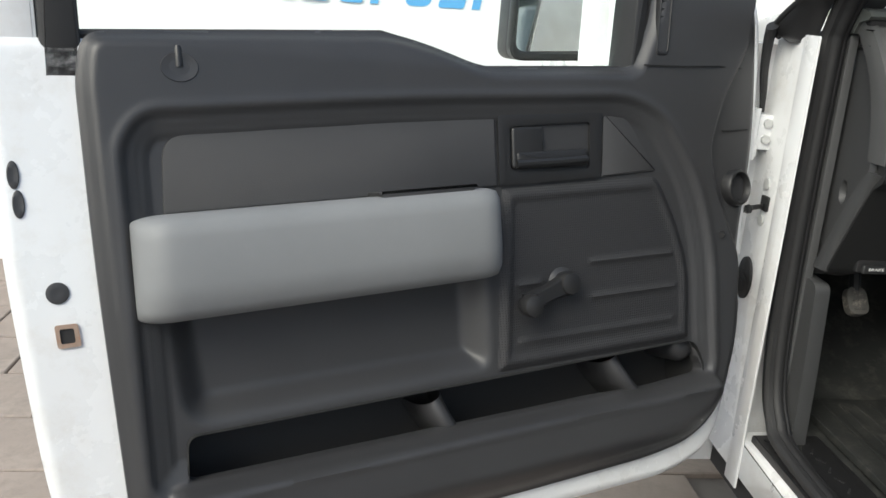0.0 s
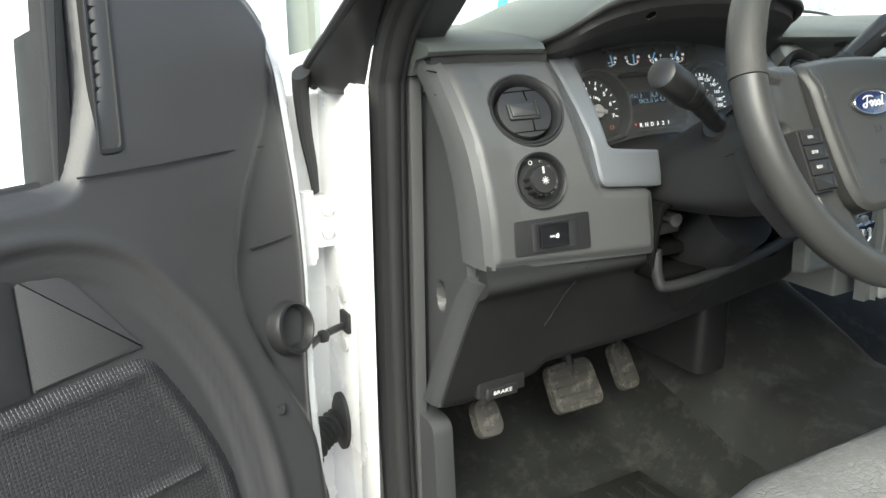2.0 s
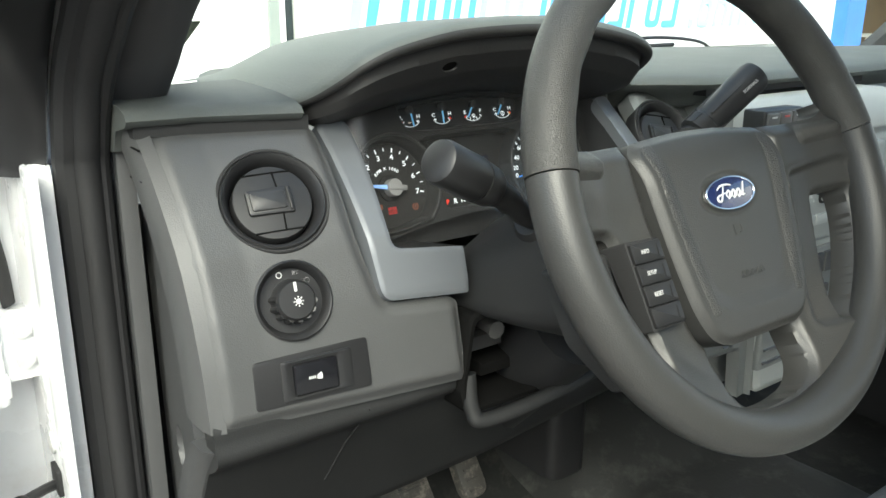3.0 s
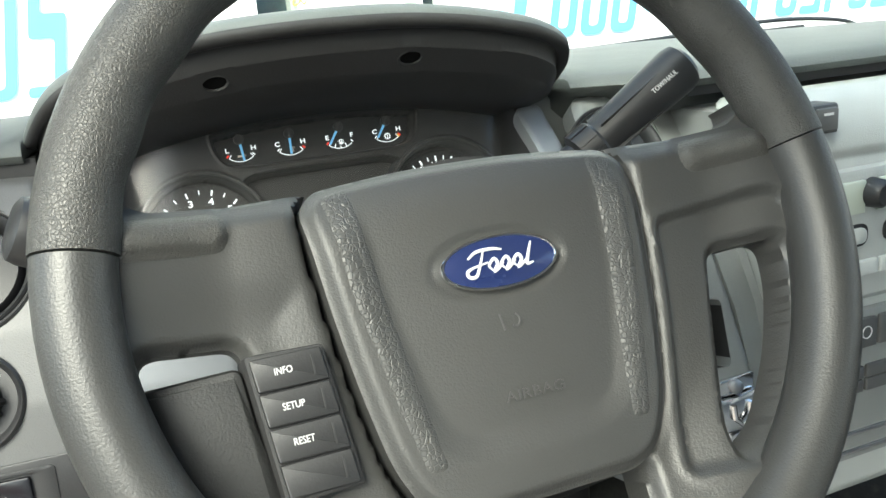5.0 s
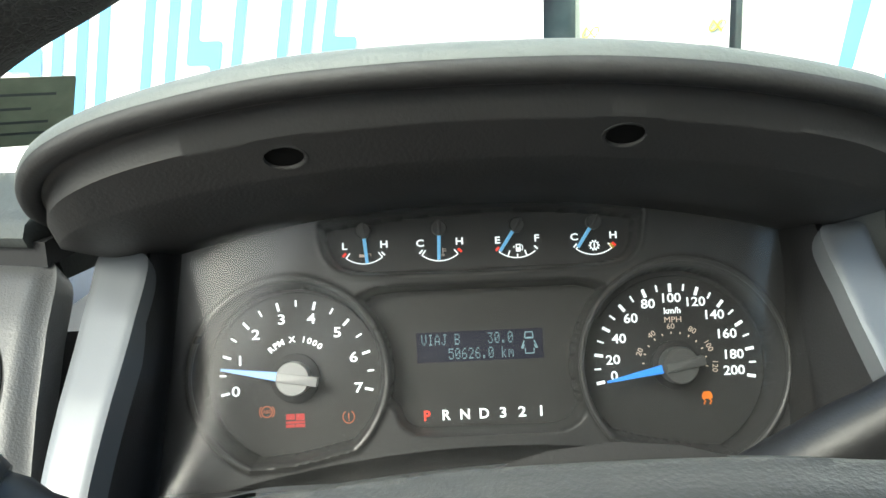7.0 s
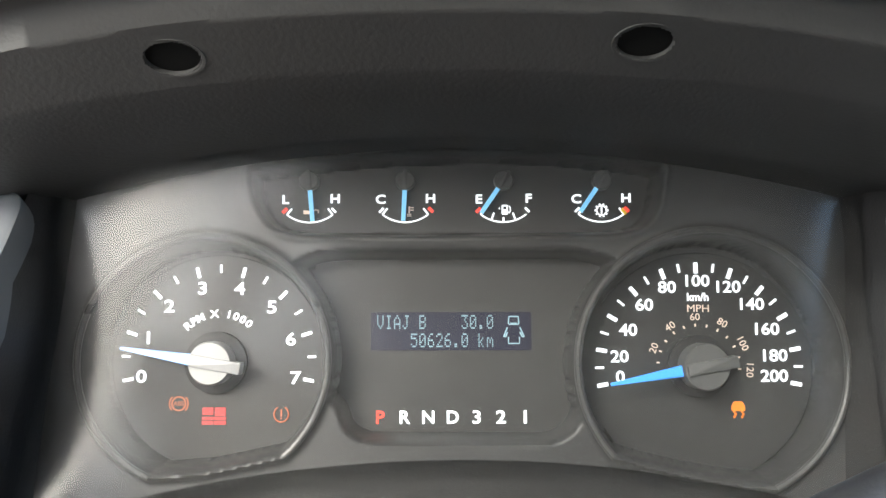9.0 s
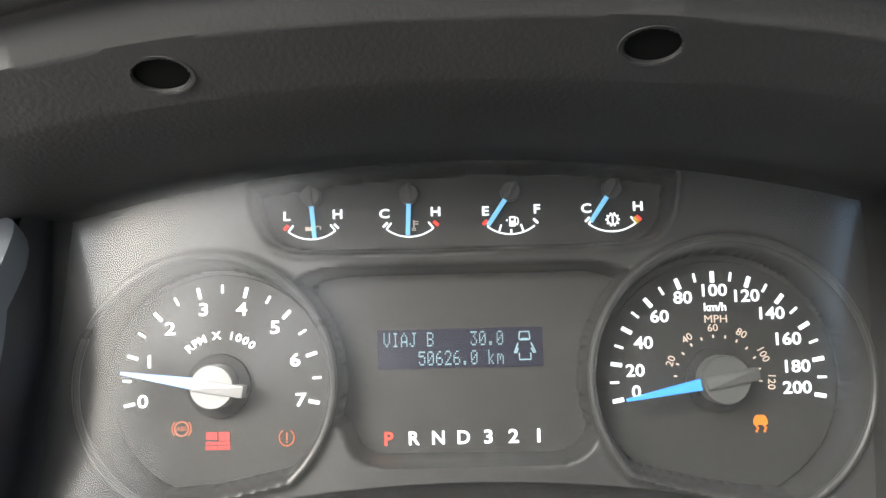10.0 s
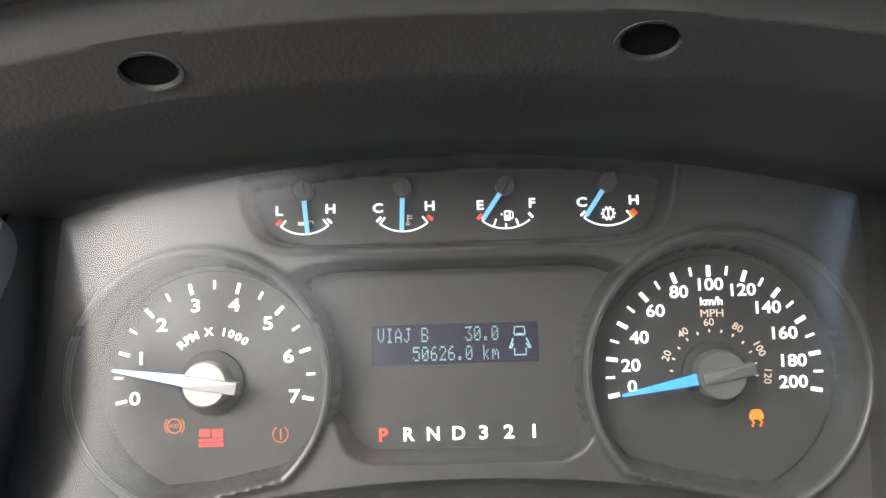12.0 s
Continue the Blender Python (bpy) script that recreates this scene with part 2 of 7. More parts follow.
def plate(pts, w0, w1, m=WORLD, bevel=0.0, seg=2, bm=None):
    """A flat-faced solid: the outline pts in u and v, from w0 (back) to w1 (front), with a rounded front edge."""
    own = bm or bmesh.new()
    n = len(pts)
    cx, cy = sum(p[0] for p in pts) / n, sum(p[1] for p in pts) / n
    rings = [(w0, 0.0)]
    if bevel:
        for j in range(seg + 1):
            a = math.pi / 2 * j / seg
            rings.append((w1 - bevel + bevel * math.sin(a), bevel * (1 - math.cos(a))))
    else:
        rings.append((w1, 0.0))
    area = sum(pts[i][0] * pts[(i + 1) % n][1] - pts[(i + 1) % n][0] * pts[i][1] for i in range(n))
    sgn = 1 if area > 0 else -1
    nor = []
    for i in range(n):
        a, b = Vector(pts[i - 1]), Vector(pts[(i + 1) % n])
        d = (b - a)
        d = Vector((-d.y, d.x)) * sgn
        nor.append(d.normalized() if d.length > 1e-9 else Vector((cx - pts[i][0], cy - pts[i][1])).normalized())
    loops = []
    for w, ins in rings:
        loops.append([own.verts.new(m @ Vector((p[0] + nor[i].x * ins, p[1] + nor[i].y * ins, w))) for i, p in enumerate(pts)])
    for a, b in zip(loops, loops[1:]):
        for i in range(n):
            own.faces.new((a[i], a[(i + 1) % n], b[(i + 1) % n], b[i]))
    own.faces.new(loops[0])
    own.faces.new(loops[-1])
    return own


def ringplate(outer, inner, w0, w1, m=WORLD, bm=None, bevel=0.0):
    """A flat ring between two outlines with the same number of points."""
    own = bm or bmesh.new()
    n = len(outer)
    k = bevel
    rows = [[(*p, w0) for p in outer], [(*p, w1 - k) for p in outer],
            [(*(Vector(p).lerp(Vector(q), 0.25)), w1) for p, q in zip(outer, inner)],
            [(*(Vector(p).lerp(Vector(q), 0.75)), w1) for p, q in zip(outer, inner)],
            [(*p, w1 - k) for p in inner], [(*p, w0) for p in inner]]
    vs = [[own.verts.new(m @ Vector(p)) for p in row] for row in rows]
    for a, b in zip(vs, vs[1:] + vs[:1]):
        for i in range(n):
            own.faces.new((a[i], a[(i + 1) % n], b[(i + 1) % n], b[i]))
    return own


def box(x0, x1, y0, y1, z0, z1, m=WORLD, bevel=0.0, bm=None):
    return plate([(x0, y0), (x1, y0), (x1, y1), (x0, y1)] if not bevel else rounded([(x0, y0), (x1, y0), (x1, y1), (x0, y1)], bevel, 3), z0, z1, m, bevel, 2, bm)


def loft(rings, closed=True, caps=True, bm=None):
    """A skin over rings of points with equal counts."""
    own = bm or bmesh.new()
    vs = [[own.verts.new(Vector(p)) for p in r] for r in rings]
    n = len(vs[0])
    for a, b in zip(vs, vs[1:]):
        for i in range(n if closed else n - 1):
            own.faces.new((a[i], a[(i + 1) % n], b[(i + 1) % n], b[i]))
    if caps and closed:
        own.faces.new(vs[0])
        own.faces.new(vs[-1])
    return own


def tube(path, r, n=12, bm=None, closed=False, flat=1.0):
    """A tube along a path of points; r is one radius or one for each point."""
    P = [Vector(p) for p in path]
    rs = r if isinstance(r, (list, tuple)) else [r] * len(P)
    rings, side = [], None
    for i, p in enumerate(P):
        a, b = (P[i - 1], P[(i + 1) % len(P)]) if closed else (P[max(i - 1, 0)], P[min(i + 1, len(P) - 1)])
        d = (b - a).normalized()
        if side is None:
            side = d.orthogonal().normalized()
        side = (side - d * side.dot(d)).normalized()
        up = d.cross(side)
        rings.append([p + (side * math.cos(2 * math.pi * k / n) + up * flat * math.sin(2 * math.pi * k / n)) * rs[i] for k in range(n)])
    if closed:
        rings.append(rings[0])
    return loft(rings, True, not closed, bm)


def turned(profile, m, n=36, bm=None, ring=False):
    """A body turned about w from (radius, w) pairs."""
    own = bm or bmesh.new()
    rings = []
    for r, w in profile:
        rings.append([own.verts.new(m @ Vector((max(r, 1e-4) * math.cos(2 * math.pi * k / n), max(r, 1e-4) * math.sin(2 * math.pi * k / n), w))) for k in range(n)])
    for a, b in zip(rings, rings[1:]):
        for i in range(n):
            own.faces.new((a[i], a[(i + 1) % n], b[(i + 1) % n], b[i]))
    if ring:
        for i in range(n):
            own.faces.new((rings[-1][i], rings[-1][(i + 1) % n], rings[0][(i + 1) % n], rings[0][i]))
    else:
        own.faces.new(rings[0])
        own.faces.new(rings[-1])
    return own


def lettering(text, size, m, mat, parent, name="lettering", depth=0.0003, align="CENTER", label="", squash=1.0, shear=0.0, bold=0.0):
    """Words in the built-in font as a thin mesh on the place m."""
    cu = bpy.data.curves.new(name, "FONT")
    cu.body, cu.size, cu.align_x, cu.align_y, cu.extrude, cu.resolution_u = text, size, align, "CENTER", depth, 3
    cu.shear, cu.offset = shear, bold
    tmp = bpy.data.objects.new(name, cu)
    scene.collection.objects.link(tmp)
    me = bpy.data.meshes.new_from_object(tmp.evaluated_get(bpy.context.evaluated_depsgraph_get()))
    bpy.data.objects.remove(tmp)
    bpy.data.curves.remove(cu)
    me.transform(m @ Matrix.Diagonal((squash, 1, 1, 1)))
    bm = bmesh.new()
    bm.from_mesh(me)
    bpy.data.meshes.remove(me)
    return part(name, bm, mat, parent, label)


def away(P, Q, poly):
    """Signed distance from the points (P, Q) to a polygon, negative inside."""
    pts = np.array(poly, float)
    d = np.full(P.shape, 1e9)
    s = np.ones(P.shape)
    for i in range(len(pts)):
        a, b = pts[i - 1], pts[i]
        e = b - a
        wx, wy = P - a[0], Q - a[1]
        t = np.clip((wx * e[0] + wy * e[1]) / max(e @ e, 1e-12), 0, 1)
        d = np.minimum(d, (wx - t * e[0]) ** 2 + (wy - t * e[1]) ** 2)
        c = (a[1] > Q) != (b[1] > Q)
        with np.errstate(divide="ignore", invalid="ignore"):
            xi = (b[0] - a[0]) * (Q - a[1]) / (b[1] - a[1]) + a[0]
        s = np.where(c & (P < xi), -s, s)
    return s * np.sqrt(d)


def step(x, a, b):
    t = np.clip((x - a) / (b - a), 0, 1)
    return t * t * (3 - 2 * t)


def relief(outline, height, m=WORLD, cell=0.004, skirt=0.03, warp=None, holes=()):
    """A moulded skin: a fine grid cut to an outline, raised by height(U, V), with a turned-back edge."""
    pts = np.array(outline)
    lo, hi = pts.min(0) - cell, pts.max(0) + cell
    us, vs = np.arange(lo[0], hi[0] + cell, cell), np.arange(lo[1], hi[1] + cell, cell)
    U, V = np.meshgrid(us, vs, indexing="ij")

    def outside(U, V):
        d = away(U, V, outline)
        for h in holes:
            d = np.maximum(d, -away(U, V, h))
        return d
    d = outside(U, V)
    e = cell * 0.2
    gx = (outside(U + e, V) - outside(U - e, V)) / (2 * e)
    gy = (outside(U, V + e) - outside(U, V - e)) / (2 * e)
    use = d < cell * 1.0
    ok = use[:-1, :-1] & use[1:, :-1] & use[:-1, 1:] & use[1:, 1:]
    count = np.zeros(U.shape, int)
    for a in (slice(0, -1), slice(1, None)):
        for b in (slice(0, -1), slice(1, None)):
            count[a, b] += ok
    near = ((d > 0) | ((count > 0) & (count < 4))) & (np.abs(d) < cell * 1.5)
    U2, V2 = np.where(near, U - gx * d, U), np.where(near, V - gy * d, V)
    W = height(U2, V2)
    bm = bmesh.new()
    put = warp or (lambda u, v, w: m @ Vector((u, v, w)))
    verts = {}

    def vert(i, j):
        if (i, j) not in verts:
            verts[i, j] = bm.verts.new(put(float(U2[i, j]), float(V2[i, j]), float(W[i, j])))
        return verts[i, j]
    for i, j in zip(*np.nonzero(ok)):
        bm.faces.new((vert(i, j), vert(i + 1, j), vert(i + 1, j + 1), vert(i, j + 1)))
    if skirt:
        back = {v: None for ed in bm.edges if len(ed.link_faces) == 1 for v in ed.verts}
        inv = {v: k for k, v in verts.items()}
        for v in back:
            i, j = inv[v]
            back[v] = bm.verts.new(put(float(U2[i, j]), float(V2[i, j]), float(W[i, j]) - skirt))
        for ed in [ed for ed in bm.edges if len(ed.link_faces) == 1]:
            a, b = ed.verts
            if a in back and b in back:
                bm.faces.new((a, b, back[b], back[a]))
    return bm

M_PILLAR = material("pillar_trim_plastic", (0.05, 0.05, 0.053), 0.6, grain=0.3)
M_LINER = material("headlining_cloth", (0.42, 0.41, 0.39), 0.9, vary=0.04)
M_BOLT = material("painted_bolt", (0.55, 0.56, 0.55), 0.4, metal=0.2, vary=0.1)
M_DASH_CAP = material("end_cap_plastic", (0.055, 0.056, 0.058), 0.5, grain=0.3, vary=0.08)
M_SILVERGREY = material("pale_dash_panel", (0.46, 0.48, 0.465), 0.5, grain=0.2, vary=0.05)
M_SCREEN = material("radio_display", (0.42, 0.46, 0.4), 0.35, vary=0.05)
M_PAD_HOOD = material("hood_pad_vinyl", (0.11, 0.12, 0.114), 0.58, grain=0.4, grain_scale=480, vary=0.06)
M_BLACK_LINER = material("hood_lining", (0.025, 0.0245, 0.0245), 0.62, grain=0.2, grain_scale=600, vary=0.1)
M_TAB = material("vent_tab_plastic", (0.03, 0.03, 0.031), 0.42, vary=0.1)
M_BEZEL = material("dial_bezel", (0.05, 0.05, 0.051), 0.3, vary=0.06)
# near-black that carries the shade inside recesses and seams
M_RECESS_SHADE = material("recess_shade_black", (0.006, 0.006, 0.006), 0.9, spec=0.05)
CL = axes((0, 0, 1.4), (0, -math.cos(radians(18)), math.sin(radians(18))))
# hub grey raised for the light and reflections over the tachometer
M_HUB_LIT = material("needle_hub_lit", (0.3, 0.3, 0.305), 0.5, vary=0.08)
M_EMBOSS = material("embossed_plastic", (0.05, 0.05, 0.049), 0.5)
M_CARD = material("dark_card", (0.24, 0.235, 0.18), 0.7, spec=0.2, vary=0.3, dirt_scale=30)
MIRROR = axes((-0.80, 0.27, 1.385), (0.1, -0.98, 0.05))

# trim plastic darkened to carry the shade inside the map pocket
M_POCKET = material("pocket_shaded_plastic", (0.022, 0.022, 0.0225), 0.6, grain=0.25)

# console greys, raised to stand in for light from windscreen and right window
M_CONSOLE = material("console_plastic", (0.36, 0.375, 0.365), 0.5, grain=0.25, vary=0.05)
M_CONSOLE_MID = material("console_side_plastic", (0.19, 0.197, 0.194), 0.5, grain=0.25, vary=0.06)

M_AMBER_DIM = material("dim_amber", (0.4, 0.11, 0.05, 1), 0.5, emit=0.03, vary=0.02)

# ---- setting: yard, wall with banners ----
GROUND = 0.12
WALL_Y = 2.6


def build_yard():
    bm = bmesh.new()
    n = 24
    ring = [bm.verts.new((400 * math.cos(2 * math.pi * k / n), 400 * math.sin(2 * math.pi * k / n), GROUND - 0.02)) for k in range(n)]
    bm.faces.new(ring)
    solo("ground", bm, M_GROUND, "grey concrete yard with worn joints", "ground", kind="structure")
    pav = thing("pavement", (0, 0, GROUND - 0.02), "pale stone pavers beside the parked pickup", "pavement", kind="structure")
    rnd = random.Random(4)
    mesh = None
    for i in range(9):
        for j in range(13):
            x, y = -3.6 + i * 0.405 + (0.2 if j % 2 else 0), -1.2 + j * 0.305
            if mesh is None:
                bm = plate(rounded([(-0.198, -0.148), (0.198, -0.148), (0.198, 0.148), (-0.198, 0.148)], 0.008, 2), 0, 0.02, WORLD, 0.004, 1)
                bmesh.ops.recalc_face_normals(bm, faces=bm.faces)
                mesh = bpy.data.meshes.new("paver")
                bm.to_mesh(mesh)
                bm.free()
                mesh.materials.append(M_PAVE)
            ob = new("paver", mesh)
            ob.parent = pav
            ob.location = (x, y, rnd.uniform(-0.001, 0.002))
            ob.rotation_euler = (0, 0, rnd.uniform(-0.006, 0.006))


def word(x, z, h, widths, mat, thingob, rnd, lean=0.18, y=0.0, gap=0.16, wide=0.62):
    """A row of slanted, rounded block shapes in the banner's colour, standing in for lettering."""
    for k, kind in enumerate(widths):
        w = h * (wide if kind not in "il." else wide * 0.36)
        m = Matrix.Translation((x, y, z)) @ Matrix(((1, lean, 0, 0), (0, 0, -1, 0), (0, 1, 0, 0), (0, 0, 0, 1)))
        if kind == " ":
            x += h * 0.5
            continue
        t = 0.31 * h * wide
        if kind == "o":
            bm = ringplate(rounded([(0, 0), (w, 0), (w, h), (0, h)], w * 0.35), rounded([(t, t), (w - t, t), (w - t, h - t), (t, h - t)], w * 0.16), 0, 0.003, m)
        elif kind == "d":
            bm = ringplate(rounded([(0, 0), (w, 0), (w, h), (0, h)], w * 0.35), rounded([(t, t), (w - t, t), (w - t, h - t), (t, h - t)], w * 0.16), 0, 0.003, m)
            plate([(w - t, h * 0.8), (w, h * 0.8), (w, h * 1.4), (w - t, h * 1.4)], 0, 0.0035, m, bm=bm)
        elif kind == "n":
            bm = plate(rounded([(0, 0), (t, 0), (t, h - t), (w - t, h - t), (w - t, 0), (w, 0), (w, h), (0, h)], [0, 0, 0.03, 0.03, 0, 0, w * 0.4, 0.01]), 0, 0.003, m)
        elif kind == "u":
            bm = plate(rounded([(0, h), (t, h), (t, t), (w - t, t), (w - t, h), (w, h), (w, 0), (0, 0)], [0, 0, 0.03, 0.03, 0, 0, 0.01, w * 0.4]), 0, 0.003, m)
        elif kind == "s":
            bm = plate(rounded([(0, 0), (w, 0), (w, h * 0.6), (t, h * 0.6), (t, h - t), (w, h - t), (w, h), (0, h), (0, h * 0.42), (w - t, h * 0.42), (w - t, t), (0, t)], w * 0.13, 3), 0, 0.003, m)
        elif kind == "l":
            bm = plate([(0, 0), (w, 0), (w, h * 1.35), (0, h * 1.35)], 0, 0.003, m)
        elif kind == ".":
            bm = plate([(0, 0), (w, 0), (w, w), (0, w)], 0, 0.003, m)
        else:
            bm = plate(rounded([(0, 0), (t, 0), (t, h - t), (w, h - t), (w, h), (0, h)], [0, 0, 0.02, 0, 0, w * 0.4]), 0, 0.003, m)
        part("letter_shape", bm, mat, thingob)
        x += w + h * gap


def banner(x0, x1, z0, z1, y, label):
    b = thing("banner", ((x0 + x1) / 2, y, z0), label, "banner", group="banners on the wall")
    bm = bmesh.new()
    nx = 24
    rows = []
    for j, z in enumerate((z0, z1)):
        rows.append([bm.verts.new((x0 + (x1 - x0) * i / nx, y - 0.006 - 0.006 * math.sin(i * 1.1 + j), z)) for i in range(nx + 1)])
        rows.append([bm.verts.new((x0 + (x1 - x0) * i / nx, y, z)) for i in range(nx + 1)])
    f0, b0, f1, b1 = rows
    for i in range(nx):
        bm.faces.new((f0[i], f0[i + 1], f1[i + 1], f1[i]))
        bm.faces.new((b0[i], b0[i + 1], b1[i + 1], b1[i]))
        bm.faces.new((f0[i], f0[i + 1], b0[i + 1], b0[i]))
        bm.faces.new((f1[i], f1[i + 1], b1[i + 1], b1[i]))
    part("sheet", bm, M_BANNER, b)
    return b


def build_wall():
    # the wall in front of the pickup, with two narrow window strips beside a white pier
    W = thing("wall_front", (0, WALL_Y, GROUND - 0.02), "white painted wall facing the parked pickup", "wall", kind="structure")
    spans = [(-9, 0.43), (0.615, 1.015), (1.16, 5.42)]
    for a, b in spans:
        part("wall_panel", box(a, b, WALL_Y, WALL_Y + 0.2, GROUND - 0.02, 4.2), M_WALL, W)
    for a, b, z in ((0.43, 0.615, 0.35), (1.015, 1.16, 0.35)):
        part("wall_panel", box(a, b, WALL_Y, WALL_Y + 0.2, GROUND - 0.02, z), M_WALL, W)
        part("wall_panel", box(a, b, WALL_Y, WALL_Y + 0.2, 3.4, 4.2), M_WALL, W)
    for k, (a, b, zs) in enumerate(((0.43, 0.555, 1.575), (1.085, 1.16, 1.38))):
        win = thing("window_%d" % (k + 1), ((a + b) / 2, WALL_Y + 0.05, 0.35), "narrow dark glass strip with a pale lower pane", "window", kind="structure")
        part("pane", box(a, b, WALL_Y + 0.06, WALL_Y + 0.07, zs + 0.01, 3.4), M_DARKGLASS, win)
        part("pane", box(a, b, WALL_Y + 0.06, WALL_Y + 0.07, 0.35, zs), M_RAILPAINT, win)
        part("window_frame", box(a, b, WALL_Y + 0.05, WALL_Y + 0.075, zs - 0.008, zs + 0.014), M_RAILPAINT, win)
    for a, b, col in ((0.555, 0.58, M_RAILPAINT), (0.58, 0.615, M_WALL), (1.06, 1.085, M_WALL), (1.015, 1.06, M_RAILPAINT)):
        solo("door_post", box(a, b, WALL_Y - 0.02, WALL_Y + 0.1, GROUND - 0.02, 3.4), col, "painted steel post of the shop front", "post", kind="structure")
    for x, z in ((0.592, 1.66), (1.04, 1.67)):
        pts = [(x + 0.025 * math.cos(a) * (1 + 0.3 * math.sin(3 * a)), WALL_Y - 0.025, z + 0.018 * math.sin(2 * a)) for a in np.linspace(0, 6.2, 22)]
        solo("string", tube(pts, 0.0025, 6), M_YELLOW, "yellow string tied round a post", "string")
    rnd = random.Random(2)
    yb = WALL_Y - 0.03
    b = banner(-4.9, 0.425, 0.78, 2.6, WALL_Y - 0.02, "white vinyl banner with large blue lettering shapes over small grey ones")
    for x, text, mat in ((-4.45, "lodo", M_BLUE), (-3.72, "en", M_CYAN), (-3.33, "subos", M_BLUE), (-2.4, "los", M_CYAN), (-1.86, "en", M_CYAN), (-1.47, "subosros", M_BLUE)):
        word(x, 1.40, 0.46, text, mat, b, rnd, y=yb, gap=0.075, wide=0.26 if x > -1.5 else 0.35)
    word(-0.235, 1.445, 0.165, ".onn.nu", M_CYAN, b, rnd, y=yb, gap=0.12, wide=0.52)
    word(-2.8, 0.86, 0.13, "nl lud do los odonlunddonos", M_GREYINK, b, rnd, lean=0.0, y=yb, gap=0.2)
    b = banner(1.18, 5.3, 1.31, 2.6, WALL_Y - 0.02, "white vinyl banner with blue lettering shapes and a slanted double mark")
    for k in range(2):
        m = Matrix.Translation((1.36 + 0.085 * k, yb, 1.4)) @ Matrix(((1, 0.2, 0, 0), (0, 0, -1, 0), (0, 1, 0, 0), (0, 0, 0, 1)))
        part("letter_shape", plate(rounded([(0.01, 0), (0.06, 0), (0.07, 0.4), (0, 0.4)], 0.028), 0, 0.003, m), M_BLUE if k else M_CYAN, b)
    for x, text, mat in ((1.64, "odo", M_BLUE), (2.1, "en", M_CYAN), (2.41, "subos", M_BLUE), (3.17, "ros", M_BLUE)):
        word(x, 1.43, 0.42, text, mat, b, rnd, y=yb, gap=0.06, wide=0.3)
    word(3.72, 1.43, 0.17, ".onn.nu", M_CYAN, b, rnd, y=yb, gap=0.2, wide=0.75)
    # walls that close the yard behind the camera and at its sides
    solo("wall_side", box(-9.2, -9.0, -14, WALL_Y, GROUND - 0.02, 3.0), M_WALL, "white yard wall", "wall", kind="structure")
    solo("wall_back", box(-9, 12, -14.2, -14, GROUND - 0.02, 3.4), material("red_wall_paint", (0.45, 0.13, 0.12), 0.8, grain=0.2, grain_scale=60), "faded red yard wall with a white upper band", "wall", kind="structure")
    solo("wall_right", box(11.8, 12, -14, WALL_Y + 3, GROUND - 0.02, 3.4), M_WALL, "plain yard wall", "wall", kind="structure")
    # blue post and dim bay far right of the pickup
    solo("post_blue", box(5.42, 5.66, WALL_Y - 0.1, WALL_Y + 0.1, GROUND - 0.02, 3.6), material("blue_paint", (0.06, 0.2, 0.6), 0.5), "blue painted post at the wall's end", "post", kind="structure")
    solo("bay_wall", box(5.3, 11.8, WALL_Y + 2.6, WALL_Y + 2.8, GROUND - 0.02, 3.4), material("bay_paint", (0.14, 0.1, 0.06), 0.8), "dim brown wall of the open bay", "wall", kind="structure")
    sg = thing("round_table", (9.96, 4.5, GROUND - 0.02), "white round high table on thin legs in the open bay", "table")
    part("tabletop", plate(circle(0, 0, 0.27, 36), 1.17, 1.2, Matrix.Translation((9.96, 4.5, 0)), 0.01), M_WALL, sg)
    for a in (0.5, 2.6, 4.7):
        part("leg", tube([(9.96 + 0.14 * math.cos(a), 4.5 + 0.14 * math.sin(a), 1.175), (9.96 + 0.24 * math.cos(a), 4.5 + 0.24 * math.sin(a), GROUND - 0.02)], 0.014, 8), M_WALL, sg)
    solo("roof_bay", box(4.6, 11.8, WALL_Y - 0.4, WALL_Y + 2.8, 3.4, 3.55), M_RAILPAINT, "flat roof over the open bay", "roof", kind="structure")


# ---- the pickup's open door ----
DOOR = axes((-0.881, -0.113, 1.269), (0.362, -0.894, 0.263))
TRIM_LINE = rounded([(-0.666, 0.1), (-0.656, 0.156), (-0.449, 0.163), (-0.262, 0.168), (-0.2, 0.152), (-0.115, 0.119), (0.158, 0.123), (0.2, 0.2), (0.225, 0.345),
             (0.36, 0.345), (0.425, 0.29), (0.452, 0.225), (0.438, 0.047), (0.42, -0.052), (0.386, -0.169), (0.364, -0.347), (0.318, -0.46), (0.251, -0.503),
             (0.163, -0.516), (-0.073, -0.522), (-0.6, -0.528), (-0.645, -0.48), (-0.662, -0.127)], [0.02, 0.03, 0.05, 0.05, 0.03, 0.03, 0.01, 0.03, 0.02, 0.05, 0.05, 0.03, 0.05, 0.05, 0.05, 0.05, 0.05, 0.05, 0.05, 0.1, 0.04, 0.04, 0.1])
RIDGE = rounded([(-0.618, -0.405), (-0.622, 0.02), (-0.596, 0.055), (-0.258, 0.068), (0.138, 0.07), (0.206, 0.042), (0.274, -0.065), (0.299, -0.191), (0.292, -0.40)], [0.02, 0.03, 0.03, 0.1, 0.05, 0.04, 0.06, 0.08, 0.03])
